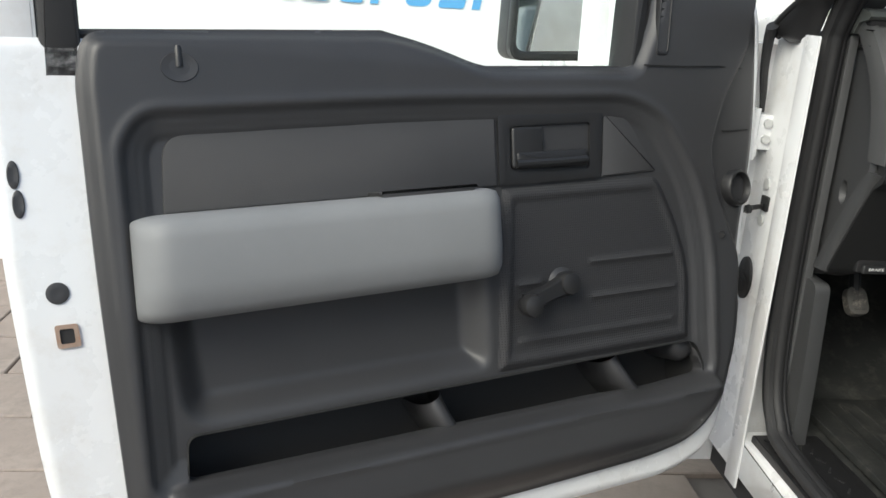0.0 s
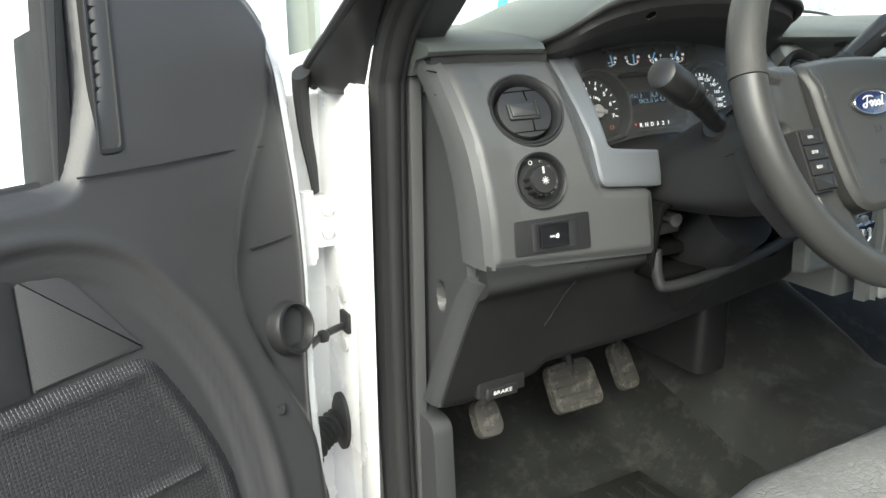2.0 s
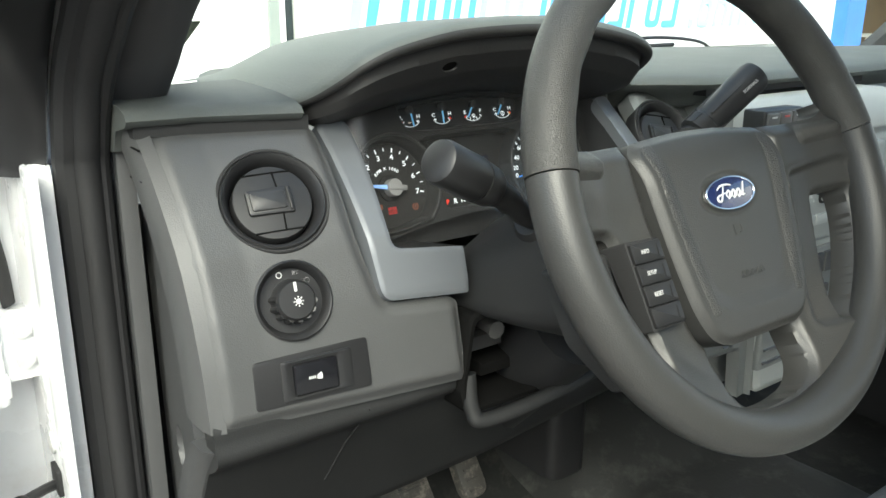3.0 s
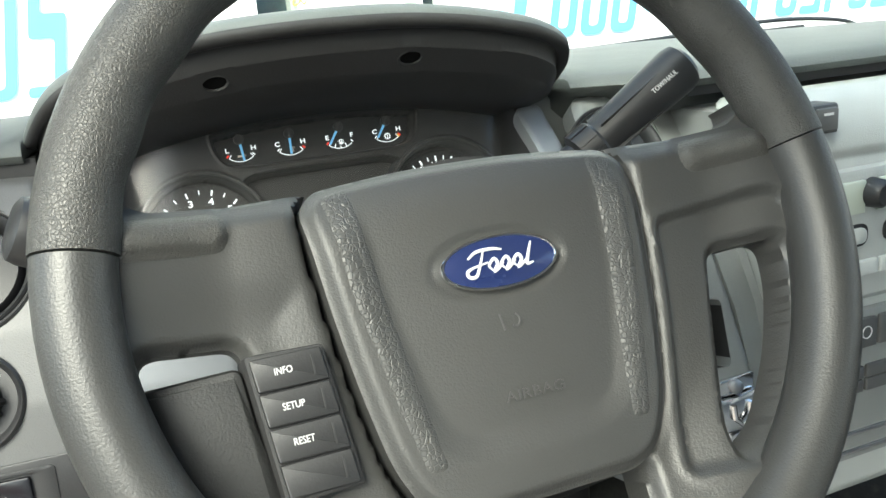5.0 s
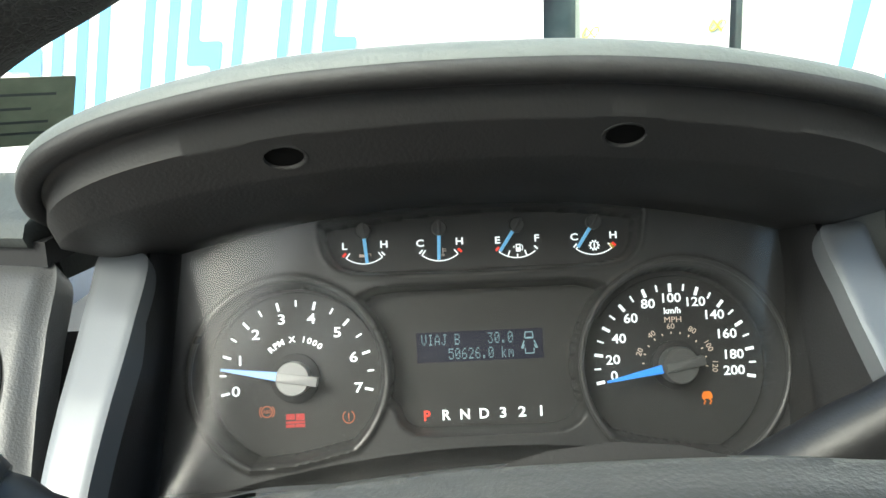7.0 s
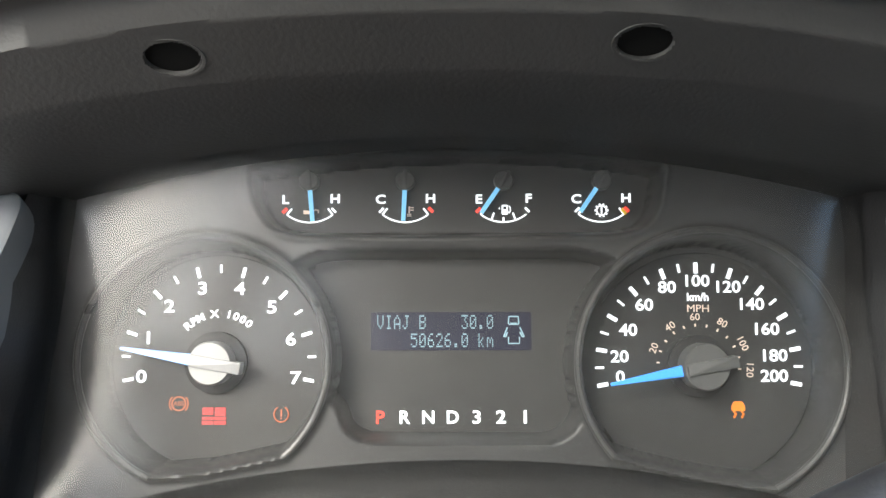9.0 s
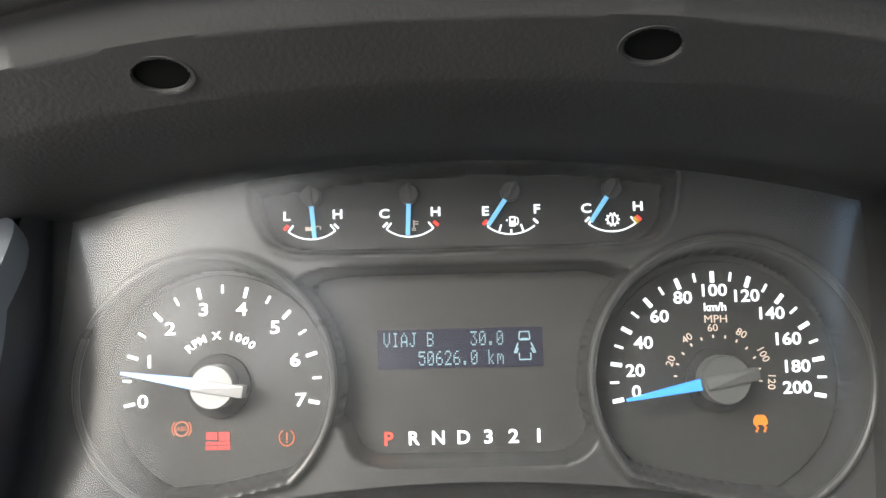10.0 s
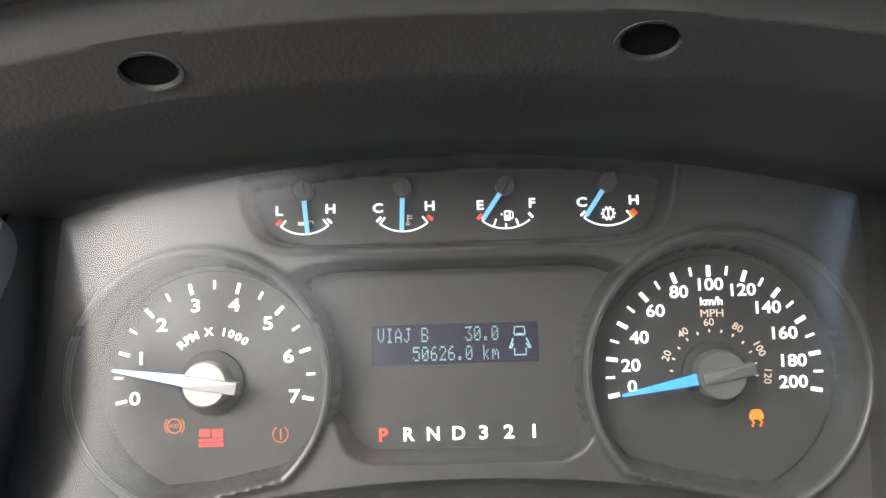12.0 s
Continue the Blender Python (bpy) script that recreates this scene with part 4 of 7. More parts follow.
        rings.append([a, a.lerp(mid, 0.5) + Vector((0.001, -0.002, 0)), mid, f.lerp(mid, 0.4) + Vector((0.003, -0.003, 0)), f, f + Vector((-0.01, 0.035, 0)), a + Vector((-0.01, 0.03, 0))])
    part("pillar_trim", loft(rings), M_PILLAR, c, "dark grey inner pillar trim", angle=50)
    for z in (1.441, 1.466):
        part("trim_seam", tube([(-0.345, 0.012, z), (-0.3455, 0.0, z + 0.001), (-0.346, -0.02, z + 0.001)], 0.0009, 6), M_RECESS_SHADE, c)
    # right-hand side, rear and roof of the cab
    part("roof", plate(rounded([(-0.2, -1.6), (1.05, -1.6), (1.05, -0.38), (-0.2, -0.38)], 0.06), 1.84, 1.9, WORLD, 0.02), M_LINER, c, "pale headlining under a white roof")
    part("right_door", box(1.19, 1.28, -1.3, 0.2, 0.6, 1.42), M_TRIM, c)
    part("right_pillar", tube([(1.22, 0.2, 1.45), (1.18, 0.0, 1.64), (1.05, -0.36, 1.88)], 0.05, 10), M_PILLAR, c)
    part("rear_bulkhead", box(-0.36, 1.24, -1.62, -1.56, 0.7, 1.44), M_TRIM, c)
    # unseen pane, added dark to keep bright sky out of the cover's reflection
    part("rear_window", box(-0.28, 1.14, -1.61, -1.60, 1.44, 1.78), M_DARKGLASS, c, "unseen rear window, made dark for the cluster cover's reflection")
    part("rear_header", box(-0.36, 1.24, -1.62, -1.56, 1.78, 1.9), M_LINER, c)
    part("rear_pillar", box(-0.42, -0.28, -1.66, -1.45, 0.6, 1.88, WORLD, 0.02), M_WHITE, c)
    part("rear_pillar", box(1.14, 1.28, -1.66, -1.45, 0.6, 1.88, WORLD, 0.02), M_WHITE, c)
    ws = bmesh.new()
    rows = []
    for x in np.linspace(-0.325, 1.225, 41):
        k = ((x - 0.45) / 0.775) ** 2
        y, z, top = screen_base(x), 1.43 + 0.055 * k, 0.45 + (x - 0.45) * 0.84
        rows.append([Vector((x + (top - x) * t, y + (-0.38 - y) * t, z + (1.86 - z) * t)) for t in np.linspace(0, 1, 9)])
    loft([[p for p in r] + [p + Vector((0, 0.002, 0.004)) for p in r[::-1]] for r in rows], bm=ws)
    w = part("windscreen", ws, M_GLASS, c, "clear windscreen")
    w.visible_shadow = False
    # hinge, check strap, wiring boot
    h = thing("door_hinge", (-0.42, 0.15, 1.235), "white painted steel door hinge on the pillar", "hinge")
    part("leaf", box(-0.447, -0.405, 0.128, 0.164, 1.238, 1.302, WORLD, 0.006), M_WHITE, h)
    part("leaf", box(-0.475, -0.44, 0.118, 0.15, 1.226, 1.25, WORLD, 0.006), M_WHITE, h)
    part("knuckle", tube([(-0.452, 0.124, 1.22), (-0.452, 0.124, 1.315)], 0.009, 14), M_WHITE, h)
    for z in (1.258, 1.288):
        part("hinge_bolt", tube([(-0.425, 0.1215, z), (-0.425, 0.13, z)], 0.0085, 6), M_BOLT, h)
    fl = thing("rubber_flap", (-0.445, 0.145, 1.44), "black rubber flap hanging in the hinge gap", "rubber flap")
    part("flap", tube(smooth_path([(-0.452, 0.118, 1.462), (-0.449, 0.13, 1.435), (-0.440, 0.146, 1.385), (-0.432, 0.15, 1.34), (-0.428, 0.152, 1.305)], 18), [0.02 - 0.0007 * k for k in range(18)], 10, flat=0.5), M_RUBBER, fl)
    s = thing("check_strap", (-0.44, 0.08, 1.12), "black door check strap", "door check")
    part("strap", tube(smooth_path([(-0.56, -0.05, 1.12), (-0.52, 0.02, 1.124), (-0.47, 0.08, 1.13), (-0.435, 0.098, 1.134), (-0.405, 0.104, 1.136)], 16), [0.005] * 16, 8), M_BLACK, s)
    part("strap_ball", turned([(0.001, -0.009), (0.007, -0.006), (0.0085, 0), (0.007, 0.006), (0.001, 0.009)], Matrix.Translation((-0.452, 0.09, 1.132)), 16), M_BLACK, s)
    part("strap_ball", turned([(0.001, -0.013), (0.009, -0.009), (0.0125, 0), (0.009, 0.009), (0.001, 0.013)], Matrix.Translation((-0.492, 0.058, 1.127)), 16), M_BLACK, s)
    part("bracket", plate(rounded([(0.085, 1.128), (0.112, 1.128), (0.112, 1.156), (0.085, 1.156)], 0.004), 0.0, 0.004, m), M_BLACK_MATT, s)
    for z in (1.178, 1.108):
        part("strap_bolt", turned([(0.011, 0), (0.011, 0.003), (0.006, 0.004), (0.001, 0.004)], m @ Matrix.Translation((0.105, z, 0.0)), 20), M_BOLT, s)
    b = thing("wiring_boot", (-0.47, 0.13, 0.98), "black corrugated rubber wiring boot", "wiring boot")
    part("flange", turned([(0.034, 0), (0.034, 0.005), (0.026, 0.009), (0.001, 0.009)], m @ Matrix.Translation((0.125, 0.985, 0)) @ Matrix.Diagonal((0.8, 1.25, 1, 1)), 26), M_RUBBER, b)
    pts = smooth_path([(-0.42, 0.125, 0.985), (-0.46, 0.11, 0.975), (-0.50, 0.07, 0.95), (-0.53, 0.01, 0.925)], 40)
    part("bellows", tube(pts, [0.019 + 0.0035 * math.sin(i * 2.1) for i in range(40)], 16), M_RUBBER, b)


def smooth_path(pts, n):
    """A Catmull-Rom curve through points, n samples."""
    P = [Vector(p) for p in pts]
    P = [P[0] * 2 - P[1]] + P + [P[-1] * 2 - P[-2]]
    out = []
    for k in range(n):
        t = k / (n - 1) * (len(P) - 3)
        i = min(int(t), len(P) - 4)
        f = t - i
        a, b, c, d = P[i:i + 4]
        out.append(0.5 * (2 * b + (c - a) * f + (2 * a - 5 * b + 4 * c - d) * f * f + (3 * b - a - 3 * c + d) * f ** 3))
    return out


def build_floor():
    f = thing("cab_floor", (0.1, 0, 0.70), "dirty black rubber floor of the pickup cab", "floor", kind="structure")
    prof = [(-1.5, 0.70), (-0.3, 0.70), (0.0, 0.705), (0.16, 0.712), (0.215, 0.73), (0.40, 0.86), (0.52, 1.02), (0.56, 1.3)]
    rows = []
    ys = []
    for (a, b), (c, d) in zip(prof, prof[1:]):
        k = 10
        ys += [(a + (c - a) * i / k, b + (d - b) * i / k) for i in range(k)]
    for i in range(61):
        x = -0.34 + 1.56 * i / 60
        # transmission tunnel
        t = float(step(np.array(x), 0.17, 0.34)) * (1 - float(step(np.array(x), 0.62, 0.8)))
        rows.append([(x, y, min(1.3, z + 0.17 * t + t * min(0.07, 0.5 * max(0.0, y - 0.02))) + 0.0035 * noise.noise((x * 9, y * 9, 0))) for y, z in ys])
    for sheet, c0, c1, mat, label in (("rubber_mat", 0, 23, M_FLOOR, "dusty black rubber floor covering"), ("tunnel_mat", 23, 40, M_TUNNEL, "grey rubber over the transmission tunnel"), ("rubber_mat", 40, 60, M_FLOOR, "dusty black rubber floor covering")):
        bm = bmesh.new()
        vv = [[bm.verts.new(p) for p in row] for row in rows[c0:c1 + 1]]
        for a, b in zip(vv, vv[1:]):
            for j in range(len(a) - 1):
                bm.faces.new((a[j], a[j + 1], b[j + 1], b[j]))
        part(sheet, bm, mat, f, label, angle=60)
    part("floor_pan", box(-0.4, 1.25, -1.55, 0.6, 0.55, 0.66), M_BLACK_MATT, f)
    mat = thing("floor_mat", (-0.05, 0.0, 0.712), "scuffed black rubber driver's mat", "mat")
    part("mat", box(-0.26, 0.16, -0.45, 0.13, 0.708, 0.722, WORLD, 0.006), M_FLOOR, mat)
    for k in range(11):
        x = -0.215 + k * 0.034
        part("mat_rib", box(x, x + 0.012, -0.42, 0.10, 0.718, 0.7245, WORLD, 0.002), M_FLOOR, mat)
    # kick panel with a clip
    k = thing("kick_panel", (-0.32, 0.06, 0.72), "dark grey kick panel beside the pedals", "trim panel")
    m = Matrix(((0, 0, 1, -0.345), (1, 0, 0, 0), (0, 1, 0, 0), (0, 0, 0, 1)))
    part("panel", plate(rounded([(-0.03, 0.68), (0.3, 0.72), (0.3, 1.02), (-0.005, 1.02), (-0.02, 0.85)], 0.02), 0.0, 0.032, m, 0.008), M_DASH_CAP, k)
    part("clip", box(-0.315, -0.283, 0.045, 0.09, 0.80, 0.865, WORLD, 0.006), M_BLACK_MATT, k)
    # pedals
    def pedal(name, x, y, z, w, h, label, ribs, tilt=35):
        p = thing(name, (x, y, z), label, "pedal", group="pedals")
        mm = axes((x, y, z), (0, -math.cos(radians(tilt)), math.sin(radians(tilt))))
        pad = part("pad", plate(rounded([(-w / 2, -h / 2), (w / 2, -h / 2), (w / 2 * 0.92, h / 2), (-w / 2 * 0.92, h / 2)], 0.019), -0.012, 0.006, mm, 0.004), M_PEDAL, p)
        for i in range(ribs):
            v = -h / 2 + h * (i + 0.7) / (ribs + 0.4)
            part("rib", box(-w / 2 + 0.011, w / 2 - 0.011, v - 0.002, v + 0.002, 0.004, 0.0085, mm, 0.001), M_PEDAL, pad)
        part("arm", tube(smooth_path([(x, y + 0.012, z + 0.01), (x + 0.01, y + 0.05, z + 0.09), (x + 0.02, y + 0.10, z + 0.26)], 12), 0.011, 8), M_BLACK, p)
    pedal("parking_brake_pedal", -0.222, 0.055, 0.968, 0.044, 0.056, "worn parking brake pedal with a rubber pad", 3)
    pedal("brake_pedal", 0.006, 0.14, 0.925, 0.1, 0.082, "wide worn brake pedal with a dusty rubber pad", 5)
    pedal("accelerator_pedal", 0.138, 0.165, 0.918, 0.044, 0.084, "narrow dusty accelerator pedal", 5)


def build_seat():
    s = thing("bench_seat", (0.1, -0.8, 0.72), "grey cloth bench seat with a pale vinyl side", "seat")
    rings = []
    for i in range(29):
        x = -0.30 + 1.3 * i / 28
        e = min(1.0, min(i, 28 - i) / 3.0)
        r = 0.045 * (1 - e)
        prof = []
        for y, z in ((-1.2, 0.80), (-1.2, 1.035), (-0.9, 1.045), (-0.6, 1.05), (-0.48, 1.045), (-0.42, 1.03), (-0.385, 1.0), (-0.375, 0.95), (-0.39, 0.86), (-0.42, 0.80)):
            zz = z - r if z > 0.9 else z
            yy = y + (0.105 - 0.12 * max(0.0, 1 - i / 5.0) ** 1.5 if y > -0.65 else 0) - (r if y > -0.5 else 0)
            prof.append((x, yy, zz + 0.003 * math.sin(x * 40) * (z > 1.0)))
        rings.append(prof)
    part("cushion", loft(rings), M_SEAT, s, "patterned grey cloth cushion", angle=60)
    part("side_panel", box(-0.318, -0.295, -1.2, -0.44, 0.79, 0.99, WORLD, 0.01), M_SEAT_SIDE, s, "pale vinyl seat side")
    part("seat_base", box(-0.26, 0.95, -1.15, -0.5, 0.69, 0.80), M_BLACK_MATT, s)
    part("backrest", box(-0.30, 1.0, -1.35, -1.17, 0.9, 1.6, WORLD, 0.05), M_SEAT_SIDE, s, "pale vinyl backrest")


# ---- dashboard ----


def face_y(x, z):
    """How far forward the dash face lies at x and height z."""
    zs = (1.24, 1.255, 1.31, 1.345, 1.39, 1.425, 1.455, 1.485)
    ys = (-0.131, -0.131, -0.122, -0.113, -0.095, -0.071, -0.046, -0.014)
    ks = (-0.05, -0.05, -0.08, -0.12, -0.16, -0.22, -0.28, -0.33)
    return float(np.interp(z, zs, ys) + np.interp(z, zs, ks) * (max(x, -0.295) + 0.25))


def on_face(u, v, w):
    a = radians(14 + 26 * max(0.0, min(1.0, (v - 1.3) / 0.15)))
    return Vector((u, face_y(u, v) - w * math.cos(a), v + w * math.sin(a)))


def face_axes(x, z, d=0.03):
    q = [Vector((x + a, face_y(x + a, z + b), z + b)) for a, b in ((-d, 0), (d, 0), (0, -d), (0, d))]
    p = (q[0] + q[1] + q[2] + q[3]) / 4
    dx, dz = (q[1] - q[0]).normalized(), (q[3] - q[2]).normalized()
    n = dx.cross(dz).normalized()
    u = dx
    v = n.cross(u)
    m = Matrix((u, v, n)).transposed().to_4x4()
    m.translation = p
    return m


def air_vent(parent, x, z, r, m, louvre_turn):
    """A round outlet: wide sloping ring, turning disc in three leaves and a framed centre tab."""
    v = thing("air_vent", m.translation, "round black dashboard air vent", "air vent", group="dash vents")
    part("outer_ring", turned([(r * 0.98, -0.018), (r * 1.015, -0.003), (r * 1.015, 0.0005), (r * 0.99, 0.002), (r * 0.955, 0.0015), (r * 0.93, -0.001), (r * 0.93, -0.018)], m, 64, ring=True), M_BLACK_MATT, v)
    part("inner_ring", turned([(r * 0.94, -0.016), (r * 0.94, 0.0015), (r * 0.915, 0.003), (r * 0.86, 0.001), (r * 0.80, -0.005), (r * 0.75, -0.011), (r * 0.735, -0.022), (r * 0.94, -0.022)], m, 64, ring=True), M_BLACK, v)
    part("cup", turned([(r * 0.76, -0.03), (r * 0.76, -0.024), (0.001, -0.024)], m, 48), M_BLACK_MATT, v)
    b = m @ Matrix.Translation((0, 0, -0.0095)) @ pose(0, 0, 0, 0, 0, louvre_turn)
    R = r * 0.72
    disc = circle(0, 0, R, 48)
    ball = part("louvre_disc", turned([(R, -0.006), (R, 0.004), (R * 0.97, 0.006), (R * 0.5, 0.0075), (0.001, 0.008)], b, 48), M_BUTTON, v)
    for s in (-1, 1):
        part("disc_seam", box(-R * 0.60, R * 0.60, s * R * 0.78 - 0.0006, s * R * 0.78 + 0.0006, 0.0, 0.0072, b), M_RECESS_SHADE, ball)
        lo, hi = (R * 0.3, R * 0.78) if s > 0 else (-R * 0.78, -R * 0.3)
        part("disc_seam", box(R * 0.2 - 0.0006, R * 0.2 + 0.0006, lo, hi, 0.0, 0.0082, b @ pose(0, 0, 0, 0, 0, 4 * s)), M_RECESS_SHADE, ball)
    tab = rounded([(-R * 0.66, -R * 0.33), (R * 0.5, -R * 0.36), (R * 0.5, R * 0.36), (-R * 0.66, R * 0.33)], R * 0.1)
    tin = rounded([(-R * 0.58, -R * 0.25), (R * 0.32, -R * 0.25), (R * 0.32, R * 0.25), (-R * 0.58, R * 0.25)], R * 0.08)
    part("centre_tab", plate(tab, 0.0, 0.0105, b, 0.0015), M_BLACK, v)
    part("tab_grip", plate(tin, 0.0, 0.0122, b, 0.002), M_TAB, v)
    part("tab_rib", box(R * 0.36, R * 0.44, -R * 0.3, R * 0.3, 0.008, 0.0125, b, 0.0008), M_BUTTON, v)
    return v


def build_dash():
    d = thing("dashboard", (0.2, 0.1, 1.2), "grey plastic pickup dashboard with a darker lower panel", "dashboard")
    # left face
    line = rounded([(-0.338, 1.262), (-0.105, 1.250), (-0.112, 1.326), (-0.121, 1.332), (-0.186, 1.337), (-0.198, 1.39), (-0.2005, 1.482), (-0.338, 1.482)], [0.012, 0.006, 0.003, 0.003, 0.012, 0.01, 0.012, 0.02])

    def h(U, V):
        e = away(U, V, line)
        w = -0.007 * step(e, -0.012, 0.0)
        return w
    cuts = [[(q.x, q.z) for q in (fm @ Vector((r * math.cos(a), r * math.sin(a), 0)) for a in np.linspace(0, 2 * math.pi, 41)[:-1])] for fm, r in ((face_axes(-0.257, 1.4245, 0.043), 0.0455), (face_axes(-0.2635, 1.3515), 0.0312))]
    part("driver_face", relief(line, h, cell=0.003, skirt=0.02, warp=on_face, holes=cuts), M_DASH, d, "mid-grey grained dash face", angle=50)
    # rounded left shoulder between face and end cap
    rings = []
    for z in np.linspace(1.262, 1.484, 14):
        y0 = face_y(-0.338, z)
        rings.append([(-0.338 + 0.006, y0 + 0.004, z), (-0.343, y0 + 0.008, z), (-0.346, y0 + 0.02, z), (-0.347, y0 + 0.035, z), (-0.3465, y0 + 0.05, z), (-0.33, y0 + 0.05, z), (-0.33, y0 + 0.03, z)])
    part("shoulder", loft(rings), M_DASH, d, angle=50)
    # end cap, facing the open door
    m = Matrix(((0.12, 0, -0.993, -0.334), (0.993, 0, 0.12, 0), (0, 1, 0, 0), (0, 0, 0, 1)))
    cap = rounded([(-0.098, 1.256), (-0.036, 1.095), (-0.014, 1.045), (0.06, 1.02), (0.10, 1.475), (-0.0, 1.478), (-0.034, 1.425), (-0.064, 1.35)], [0.02, 0.04, 0.02, 0.01, 0.01, 0.015, 0.03, 0.05])
    inner = rounded([(-0.085, 1.252), (-0.034, 1.125), (0.0, 1.05), (0.09, 1.03), (0.12, 1.436), (-0.004, 1.436), (-0.02, 1.425)], [0.012, 0.03, 0.01, 0.02, 0.01, 0.012, 0.03])

    def ch(U, V):
        e = away(U, V, inner)
        q = np.hypot((U - 0.001) * 1.5, V - 1.192)
        return -0.006 * step(away(U, V, cap), -0.012, 0) - 0.005 * step(-e, -0.002, 0.004) + 0.0015 * np.exp(-((e - 0.003) / 0.003) ** 2) - 0.014 * step(-q, -0.0205, -0.0165)
    part("end_cap", relief(cap, ch, m, 0.0025, 0.02), M_DASH_CAP, d, "dark grey dash end cap with a screw recess", angle=50)
    # black disc on the recess floor in place of shade
    part("screw_well", plate([(0.001 + 0.0118 * math.cos(a), 1.192 + 0.0175 * math.sin(a)) for a in np.linspace(0, 2 * math.pi, 29)[:-1]], -0.03, -0.0165, m), M_RECESS_SHADE, d, "black disc standing for the shade in the screw hole")
    # knee panel, recessed under the face
    def knee(u, v, w):
        t = (1.252 - v) / 0.19
        return Vector((u, -0.122 + 0.095 * max(0.0, t) ** 0.9 - w * 0.9 - 0.012 * math.sin(max(0, min(1, t * 6)) * math.pi), v + w * 0.4))
    kl = rounded([(-0.342, 1.275), (-0.342, 1.05), (-0.3, 1.045), (-0.2, 1.068), (-0.19, 1.085), (0.0, 1.09), (0.13, 1.11), (0.26, 1.13), (0.26, 1.212), (0.06, 1.212), (-0.07, 1.212), (-0.1, 1.215), (-0.1, 1.27)], [0.01, 0.01, 0.01, 0.005, 0.005, 0.02, 0.02, 0.02, 0.02, 0.02, 0.02, 0.01, 0.01])
    kx = [(u - (0.06 if u < -0.33 else 0.0), v) for u, v in kl]
    part("knee_panel", relief(kl, lambda U, V: -0.006 * step(away(U, V, kx), -0.01, 0), cell=0.005, skirt=0.02, warp=knee), M_DASH_LOW, d, "dark lower knee panel", angle=50)
    part("knee_seam", tube([knee(-0.205, 1.245, 0.001), knee(-0.212, 1.20, 0.001), knee(-0.222, 1.155, 0.001)], 0.001, 6), M_BLACK_MATT, d)
    rings = []
    for z in np.linspace(1.05, 1.246, 9):
        y0 = knee(-0.338, z, 0).y
        rings.append([(-0.334, y0 + 0.002, z), (-0.342, y0 + 0.005, z), (-0.348, y0 + 0.014, z), (-0.349, y0 + 0.024, z), (-0.349, y0 + 0.035, z), (-0.33, y0 + 0.035, z), (-0.33, y0 + 0.02, z)])
    part("knee_shoulder", loft(rings), M_DASH_CAP, d, angle=50)
    # brake release in its bracket
    part("release_bracket", box(-0.296, -0.222, -0.034, 0.0, 1.056, 1.092, WORLD, 0.004), M_BLACK, d, "black brake release bracket")
    rh_ = part("release_handle", box(-0.287, -0.238, -0.041, -0.01, 1.055, 1.070, WORLD, 0.004), M_BUTTON, d)
    lettering("BRAKE", 0.0075, axes((-0.2625, -0.0413, 1.0625), (0, -1, 0)), M_PAPER, rh_, squash=1.3)
    # added block; its black stands in for the shade under the dash
    part("lower_dark_block", box(0.2, 0.27, 0.05, 0.26, 0.93, 1.2, WORLD, 0.02), M_BLACK, d, "added black block standing for the dark void below the column")
    # open cavity under the column; its shade is put into near-black back, rim and bracket
    part("cavity_back", box(-0.105, 0.16, -0.07, -0.06, 1.205, 1.33), M_RECESS_SHADE, d)
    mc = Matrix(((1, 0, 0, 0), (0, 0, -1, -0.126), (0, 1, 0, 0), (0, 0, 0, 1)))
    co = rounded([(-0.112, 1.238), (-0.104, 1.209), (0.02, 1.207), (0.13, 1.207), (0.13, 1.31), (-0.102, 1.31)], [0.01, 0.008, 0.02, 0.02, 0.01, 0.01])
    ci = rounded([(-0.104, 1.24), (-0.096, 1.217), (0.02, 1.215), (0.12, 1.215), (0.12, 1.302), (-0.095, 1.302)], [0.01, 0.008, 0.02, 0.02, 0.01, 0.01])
    part("cavity_rim", ringplate(co, ci, -0.06, 0.008, mc, bevel=0.003), M_RECESS_SHADE, d, "rim of the uncovered column opening, blackened as shade")
    part("cavity_lip", tube(smooth_path([(-0.1, -0.128, 1.25), (-0.099, -0.134, 1.215), (-0.085, -0.14, 1.203), (0.0, -0.148, 1.212), (0.1, -0.15, 1.232), (0.16, -0.148, 1.25)], 40), 0.0075, 10), M_DASH_LOW, d, "dark rolled lip under the opening", angle=60)
    part("cavity_bracket", box(-0.085, -0.045, -0.112, -0.08, 1.262, 1.276, WORLD, 0.003), M_BUTTON, d)
    part("cavity_bracket", box(-0.07, 0.03, -0.11, -0.06, 1.232, 1.244, WORLD, 0.003), M_RECESS_SHADE, d)
    part("cavity_lug", tube([(-0.055, -0.115, 1.278), (-0.05, -0.07, 1.278)], 0.009, 10), M_HUB, d)
    # silver trim pieces either side of the cluster
    for s in (1, -1):
        sl = rounded([(-0.1985, 1.479), (-0.17, 1.479), (-0.1715, 1.379), (-0.104, 1.373), (-0.104, 1.332), (-0.188, 1.338)], [0.006, 0.006, 0.01, 0.003, 0.003, 0.013], 6)

        def warp(u, v, w, s=s):
            p = on_face(u, v, w + 0.002)
            k = float(step(np.array(v), 1.375, 1.48))
            return Vector(((p.x + 0.009 * k) * s, p.y + 0.024 * k, p.z - 0.003 * k))
        part("silver_trim", relief(sl, lambda U, V: -0.0015 * step(away(U, V, sl), -0.003, 0), cell=0.002, skirt=0.022, warp=warp), M_SILVER, d, "satin silver trim strip")
        rings = []
